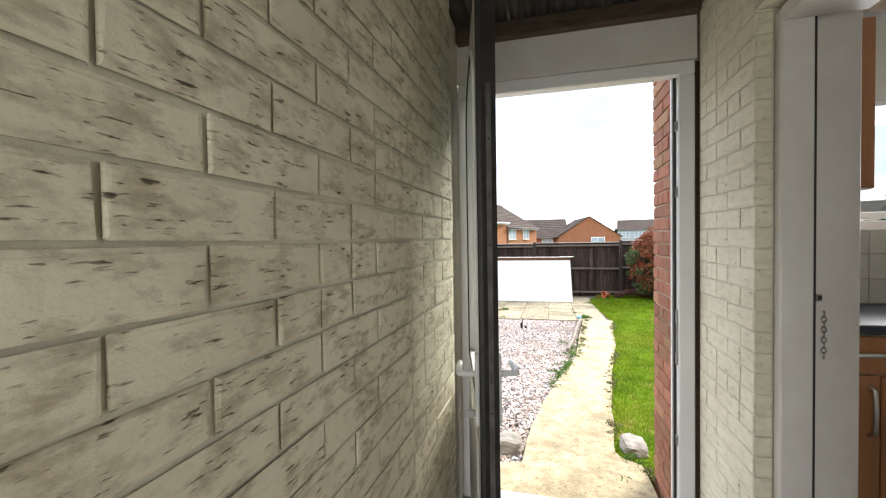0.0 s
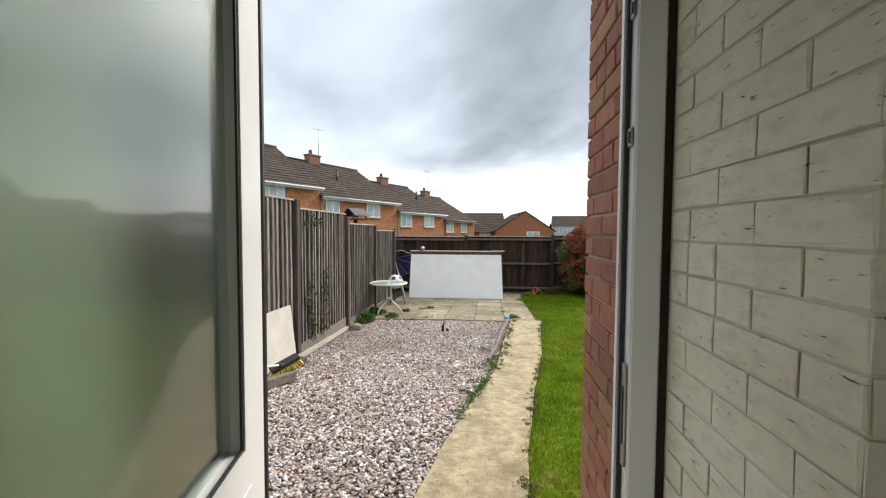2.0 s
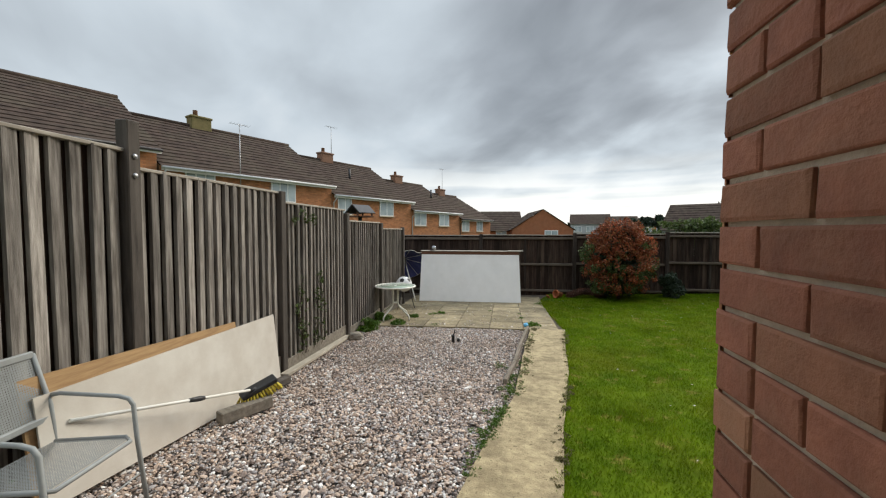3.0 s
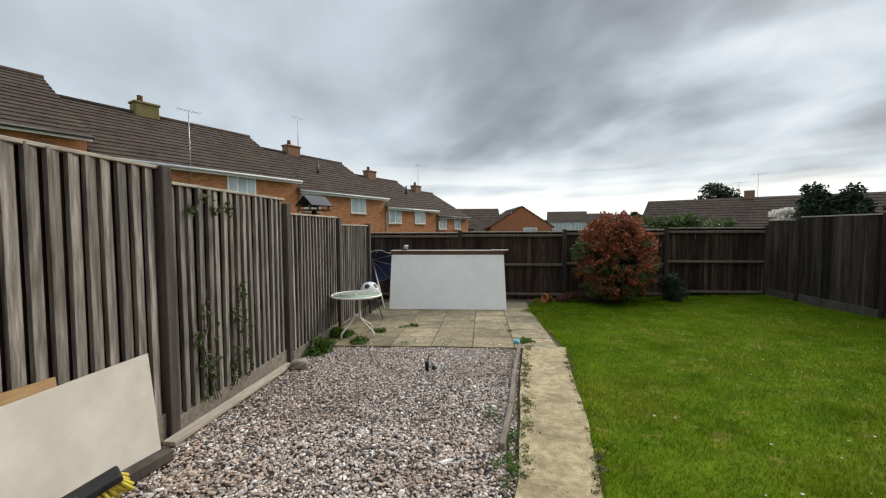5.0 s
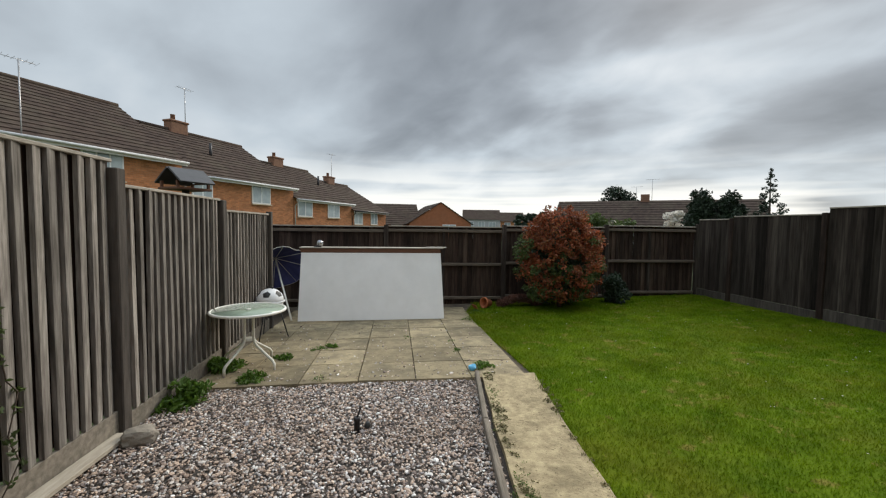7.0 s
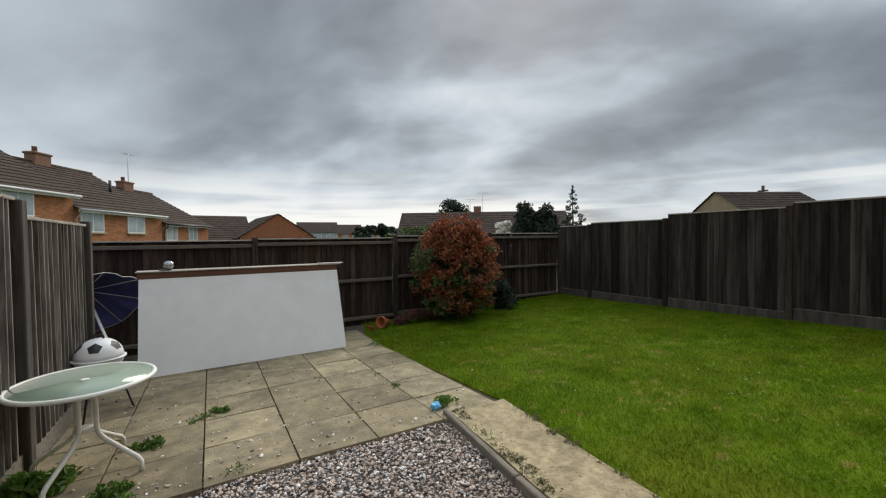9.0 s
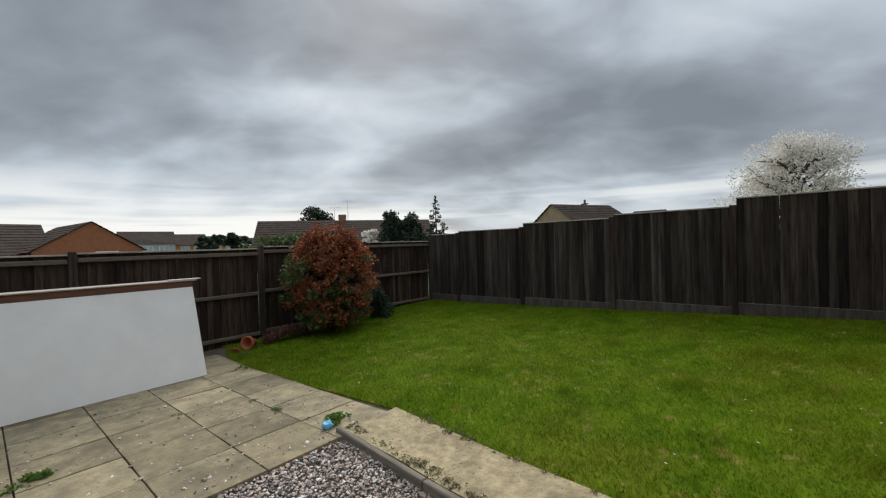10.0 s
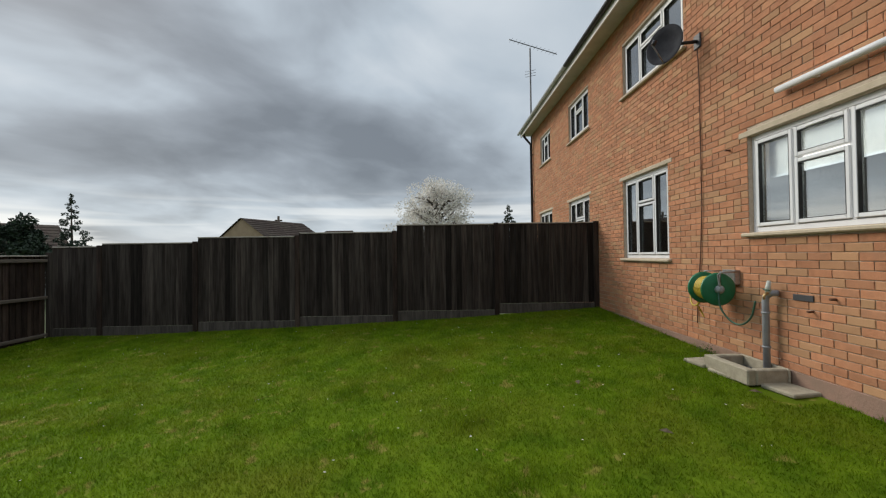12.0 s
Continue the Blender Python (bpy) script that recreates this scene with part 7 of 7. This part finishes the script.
# loose gravel
def build_gravel():
    r = np.random.RandomState(3)
    phi = (1 + 5 ** 0.5) / 2
    ico = np.array([(-1, phi, 0), (1, phi, 0), (-1, -phi, 0), (1, -phi, 0), (0, -1, phi), (0, 1, phi), (0, -1, -phi), (0, 1, -phi), (phi, 0, -1), (phi, 0, 1), (-phi, 0, -1), (-phi, 0, 1)]) / 1.9
    tri = np.array([(0, 11, 5), (0, 5, 1), (0, 1, 7), (0, 7, 10), (0, 10, 11), (1, 5, 9), (5, 11, 4), (11, 10, 2), (10, 7, 6), (7, 1, 8), (3, 9, 4), (3, 4, 2), (3, 2, 6), (3, 6, 8), (3, 8, 9), (4, 9, 5), (2, 4, 11), (6, 2, 10), (8, 6, 7), (9, 8, 1)])
    n = 104000
    x, y = r.uniform(-2.46, 0.72, n), 2.65 + 7.25 * r.uniform(0, 1, n) ** 1.15
    lim = along(PATH_L, y) + np.where(y > 6.5, -0.03, r.normal(0.0, 0.03, n))
    keep = (x < lim) & ((y < 9.72) | (r.uniform(0, 1, n) < 0.3 - (y - 9.72)))
    x, y = x[keep][:68000], y[keep][:68000]
    up = np.zeros(len(x))
    ex, ey = r.uniform(-2.4, 1.2, 900), 9.75 + 2.9 * r.uniform(0, 1, 900) ** 1.7       # strewn over the slabs
    x, y, up = np.concatenate([x, ex]), np.concatenate([y, ey]), np.concatenate([up, np.full(900, 0.030)])
    n = len(x)
    s = 0.0083 * r.lognormal(0, 0.32, n) * np.where(y < 7, 1.15, 0.95)
    a, b = r.uniform(0, 6.283, n), r.uniform(-0.5, 0.5, n)
    P = ico[None] * (1 + r.uniform(-0.30, 0.26, (n, 12, 1))) * (s[:, None] * np.stack([r.uniform(1.0, 1.6, n), r.uniform(0.8, 1.1, n), r.uniform(0.5, 0.8, n)], 1))[:, None]
    cb, sb, ca, sa = np.cos(b)[:, None], np.sin(b)[:, None], np.cos(a)[:, None], np.sin(a)[:, None]
    px, pz = P[..., 0] * cb + P[..., 2] * sb, -P[..., 0] * sb + P[..., 2] * cb
    py = P[..., 1]
    zz = ground_zs(x, y) - 0.030 + up + r.uniform(0, 0.018, n)
    V = np.stack([px * ca - py * sa + x[:, None], px * sa + py * ca + y[:, None], pz + zz[:, None]], 2).reshape(-1, 3)
    F = (tri[None] + 12 * np.arange(n)[:, None, None]).reshape(-1, 3)
    me = bpy.data.meshes.new("gravel")
    me.from_pydata(V.tolist(), [], F.tolist())
    me.materials.append(M["pebble"])
    tagged(new("gravel", me), "loose mixed pinkish, grey and white gravel", "gravel", "", "stuff")


build_gravel()


def build_grass(n, seed):
    """Short bent blades over the lawn, longer along the path and the wall, with uneven tufts."""
    r = np.random.RandomState(seed)
    m = int(n * 1.35)
    x, y = r.uniform(0.4, 7.45, m), FACADE + 0.03 + (FENCE_B - FACADE - 0.09) * r.uniform(0, 1, m)
    e = along(LAWN_L, y)
    keep = (x > e - 0.03 + r.normal(0, 0.02, m)) & ~((x > 2.2) & (x < 3.5) & (y < 3.3))
    x, y, e = x[keep][:n], y[keep][:n], e[keep][:n]
    n = len(x)
    wave = np.sin(x * 2.9 + 1.3 * np.sin(y * 1.7)) * np.sin(y * 3.3 + 1.1 * np.sin(x * 2.1 + 1)) + 0.6 * np.sin(x * 7.7 + 2 * np.sin(y * 5.1)) * np.sin(y * 8.9 + x * 3)
    k = np.maximum(0.6, 0.9 + 0.14 * wave)
    k *= 1 + 0.8 * np.clip(1 - np.abs(x - e) / 0.18, 0, 1) * r.uniform(0, 1, n) + 0.8 * np.clip(1 - (y - FACADE) / 0.15, 0, 1)
    for cx, cy, cr, amp in zip(r.uniform(1.0, 7.3, 60), r.uniform(3.0, 14.5, 60), r.uniform(0.06, 0.24, 60), r.uniform(0.4, 1.5, 60)):
        k += amp * np.exp(-((x - cx) ** 2 + (y - cy) ** 2) / cr ** 2)
    h, w = 0.026 * k * r.lognormal(0, 0.3, n), 0.0030 * r.uniform(0.7, 1.3, n)
    a, t = r.uniform(0, 6.283, n), r.uniform(0, 6.283, n)
    l = h * 1.15 * r.uniform(0.2, 1.3, n)
    dx, dy, lx, ly, z = np.cos(a) * w, np.sin(a) * w, np.cos(t) * l, np.sin(t) * l, ground_zs(x, y) - 0.014
    V = np.stack([np.stack([x - dx, y - dy, z], 1), np.stack([x + dx, y + dy, z], 1), np.stack([x + dx * 0.7 + lx * 0.35, y + dy * 0.7 + ly * 0.35, z + h * 0.6], 1),
                  np.stack([x - dx * 0.7 + lx * 0.35, y - dy * 0.7 + ly * 0.35, z + h * 0.6], 1), np.stack([x + lx, y + ly, z + h], 1)], 1).reshape(-1, 3)
    b = 5 * np.arange(n)[:, None]
    F = np.concatenate([b + np.array([[0, 1, 2]]), b + np.array([[0, 2, 3]]), b + np.array([[3, 2, 4]])], 0)
    me = bpy.data.meshes.new("grass")
    me.from_pydata(V.tolist(), [], F.tolist())
    me.materials.append(M["grass"])
    tagged(new("grass", me), "short mown grass with longer tufts at the edges", "grass", "", "stuff")


build_grass(340000, 8)


def lawn_litter():
    """Tiny fallen petals on the grass, too small to pick apart."""
    r = np.random.RandomState(77)
    V, F = [], []
    for x, y in zip(r.uniform(1.5, 7.2, 170), r.uniform(3.6, 14.2, 170)):
        if x < edge(LAWN_L, y) + 0.05:
            continue
        s, a, z = r.uniform(0.005, 0.012), r.uniform(0, 6.28), ground_z(x, y) + r.uniform(0.012, 0.024)
        k = len(V)
        for q in range(5):
            V.append((x + s * math.cos(a + q * 1.257), y + s * math.sin(a + q * 1.257), z + r.uniform(-0.003, 0.003)))
        F.append((k, k + 1, k + 2, k + 3, k + 4))
    tagged(mesh_from("petal", V, F, M["blossom"]), "tiny white petals scattered over the lawn", "petals", "", "stuff")


lawn_litter()


# ---- weeds, ivy, longer tufts ----
def tuft(name, label, x, y, n, height, width, spread, seed, mat="weed", category="weed", z=None, bend=0.9):
    z = ground_z(x, y) if z is None else z
    r, cs = random.Random(seed), []
    for i in range(9):
        a, d = r.uniform(0, 6.283), spread * r.random() ** 0.7
        cs.append((x + math.cos(a) * d, y + math.sin(a) * d, z + height * r.uniform(0.05, 0.45) * (1.1 - d / spread), height * 0.3 + 0.008))
    ob = leaf_mass(name, cs, n * 3, 0.55, max(0.010, width * 2.2), M[mat], None, seed, 0.4)
    return tagged(ob, label, category, "", "stuff")


WEEDS = [(-2.33, 9.35, 150, 0.24, 0.012, 0.24), (-2.34, 10.25, 150, 0.22, 0.012, 0.2), (-1.86, 9.85, 90, 0.14, 0.008, 0.14), (-1.73, 10.62, 70, 0.12, 0.007, 0.10), (-1.35, 11.02, 60, 0.09, 0.006, 0.14),
         (-1.18, 11.12, 60, 0.08, 0.006, 0.12), (-0.06, 11.55, 30, 0.07, 0.005, 0.10), (0.60, 10.75, 45, 0.09, 0.005, 0.09), (0.6, 11.3, 25, 0.07, 0.005, 0.07), (0.80, 9.95, 80, 0.15, 0.006, 0.11),
         (-1.1, 9.75, 26, 0.12, 0.005, 0.14), (0.30, 6.35, 110, 0.10, 0.005, 0.16), (0.42, 6.75, 90, 0.11, 0.005, 0.12), (0.52, 7.4, 60, 0.10, 0.004, 0.10), (0.08, 5.2, 90, 0.09, 0.005, 0.14), (0.2, 5.75, 70, 0.09, 0.005, 0.12),
         (0.28, 7.2, 70, 0.14, 0.003, 0.16), (0.55, 3.05, 60, 0.08, 0.004, 0.09), (0.45, 2.75, 20, 0.05, 0.004, 0.05), (1.15, 12.9, 60, 0.12, 0.006, 0.15), (1.45, 13.6, 70, 0.14, 0.006, 0.2), (3.75, 2.98, 90, 0.30, 0.005, 0.14)]
for i, (x, y, n, h, w, s) in enumerate(WEEDS):
    big = 1.5 if i in (0, 1, 2, 3, 5, 9) else 1.0
    tuft("weed", "green weed growing in a joint or edge", x, y, int(n * big), h * big, w * big, s, 100 + i, "weed" if i != 21 else "leaf_mid")


def ivy():
    """Thin ivy stems climbing the boards of the left fence."""
    v = thing("ivy", pose(FENCE_L + 0.05, 7.2, 0), "sparse ivy climbing the fence boards", "ivy")
    r = random.Random(19)
    bm, cs = bmesh.new(), []
    for k in range(7):
        y, z = r.uniform(-0.45, 0.5), ground_z(-2.4, 7.2) + 0.1
        pts = [(0, y, z)]
        for i in range(r.randrange(5, 12)):
            y, z = y + r.uniform(-0.07, 0.07), z + r.uniform(0.05, 0.14)
            pts.append((r.uniform(0, 0.01), y, z))
            cs.append((0.01, y, z, 0.035))
        tube(bm, pts, 0.004, 5)
    for k in range(10):
        cs.append((0.01, r.uniform(-0.4, 0.4), r.uniform(1.55, 1.72), 0.05))
    part("stem", bm, M["trunk"], v)
    leaf_mass("ivy_leaves", cs, 420, 1.0, 0.026, M["leaf_mid"], v, 61)


ivy()

# moss and thin growth along the edging and the path's sides
def verge_strip(name, label, table, y0, y1, off, n, size, mat, seed):
    r = random.Random(seed)
    cs, clumps = [], [r.uniform(y0, y1) for i in range(16)]
    for i in range(140):
        y = min(max(r.gauss(r.choice(clumps), 0.10) if r.random() < 0.8 else r.uniform(y0, y1), y0), y1)
        x = edge(table, y) + off + r.gauss(0, 0.03)
        cs.append((x, y, ground_z(x, y) + 0.016, r.uniform(0.012, 0.035)))
    ob = leaf_mass(name, cs, n, 0.4, size, M[mat], None, seed, 0.35)
    tagged(ob, label, "weed", "", "stuff")


M["dry_growth"] = material("dry_brown_growth", (0.20, 0.17, 0.08), (0.12, 0.11, 0.05), 0.9, 3, bump=0, island=0.4)
verge_strip("edge_growth", "thin green growth along the edging", PATH_L, 6.4, 9.75, 0.055, 800, 0.009, "weed", 71)
verge_strip("edge_growth", "dry brown growth along the edging", PATH_L, 6.2, 9.75, 0.06, 1500, 0.011, "dry_growth", 72)
verge_strip("edge_growth", "sparse growth where gravel meets the path", PATH_L, 4.6, 6.6, -0.02, 1500, 0.011, "weed", 73)
verge_strip("edge_growth", "dry soil and growth between path and lawn", PATH_R, 2.8, 9.7, 0.0, 2200, 0.011, "dry_growth", 74)
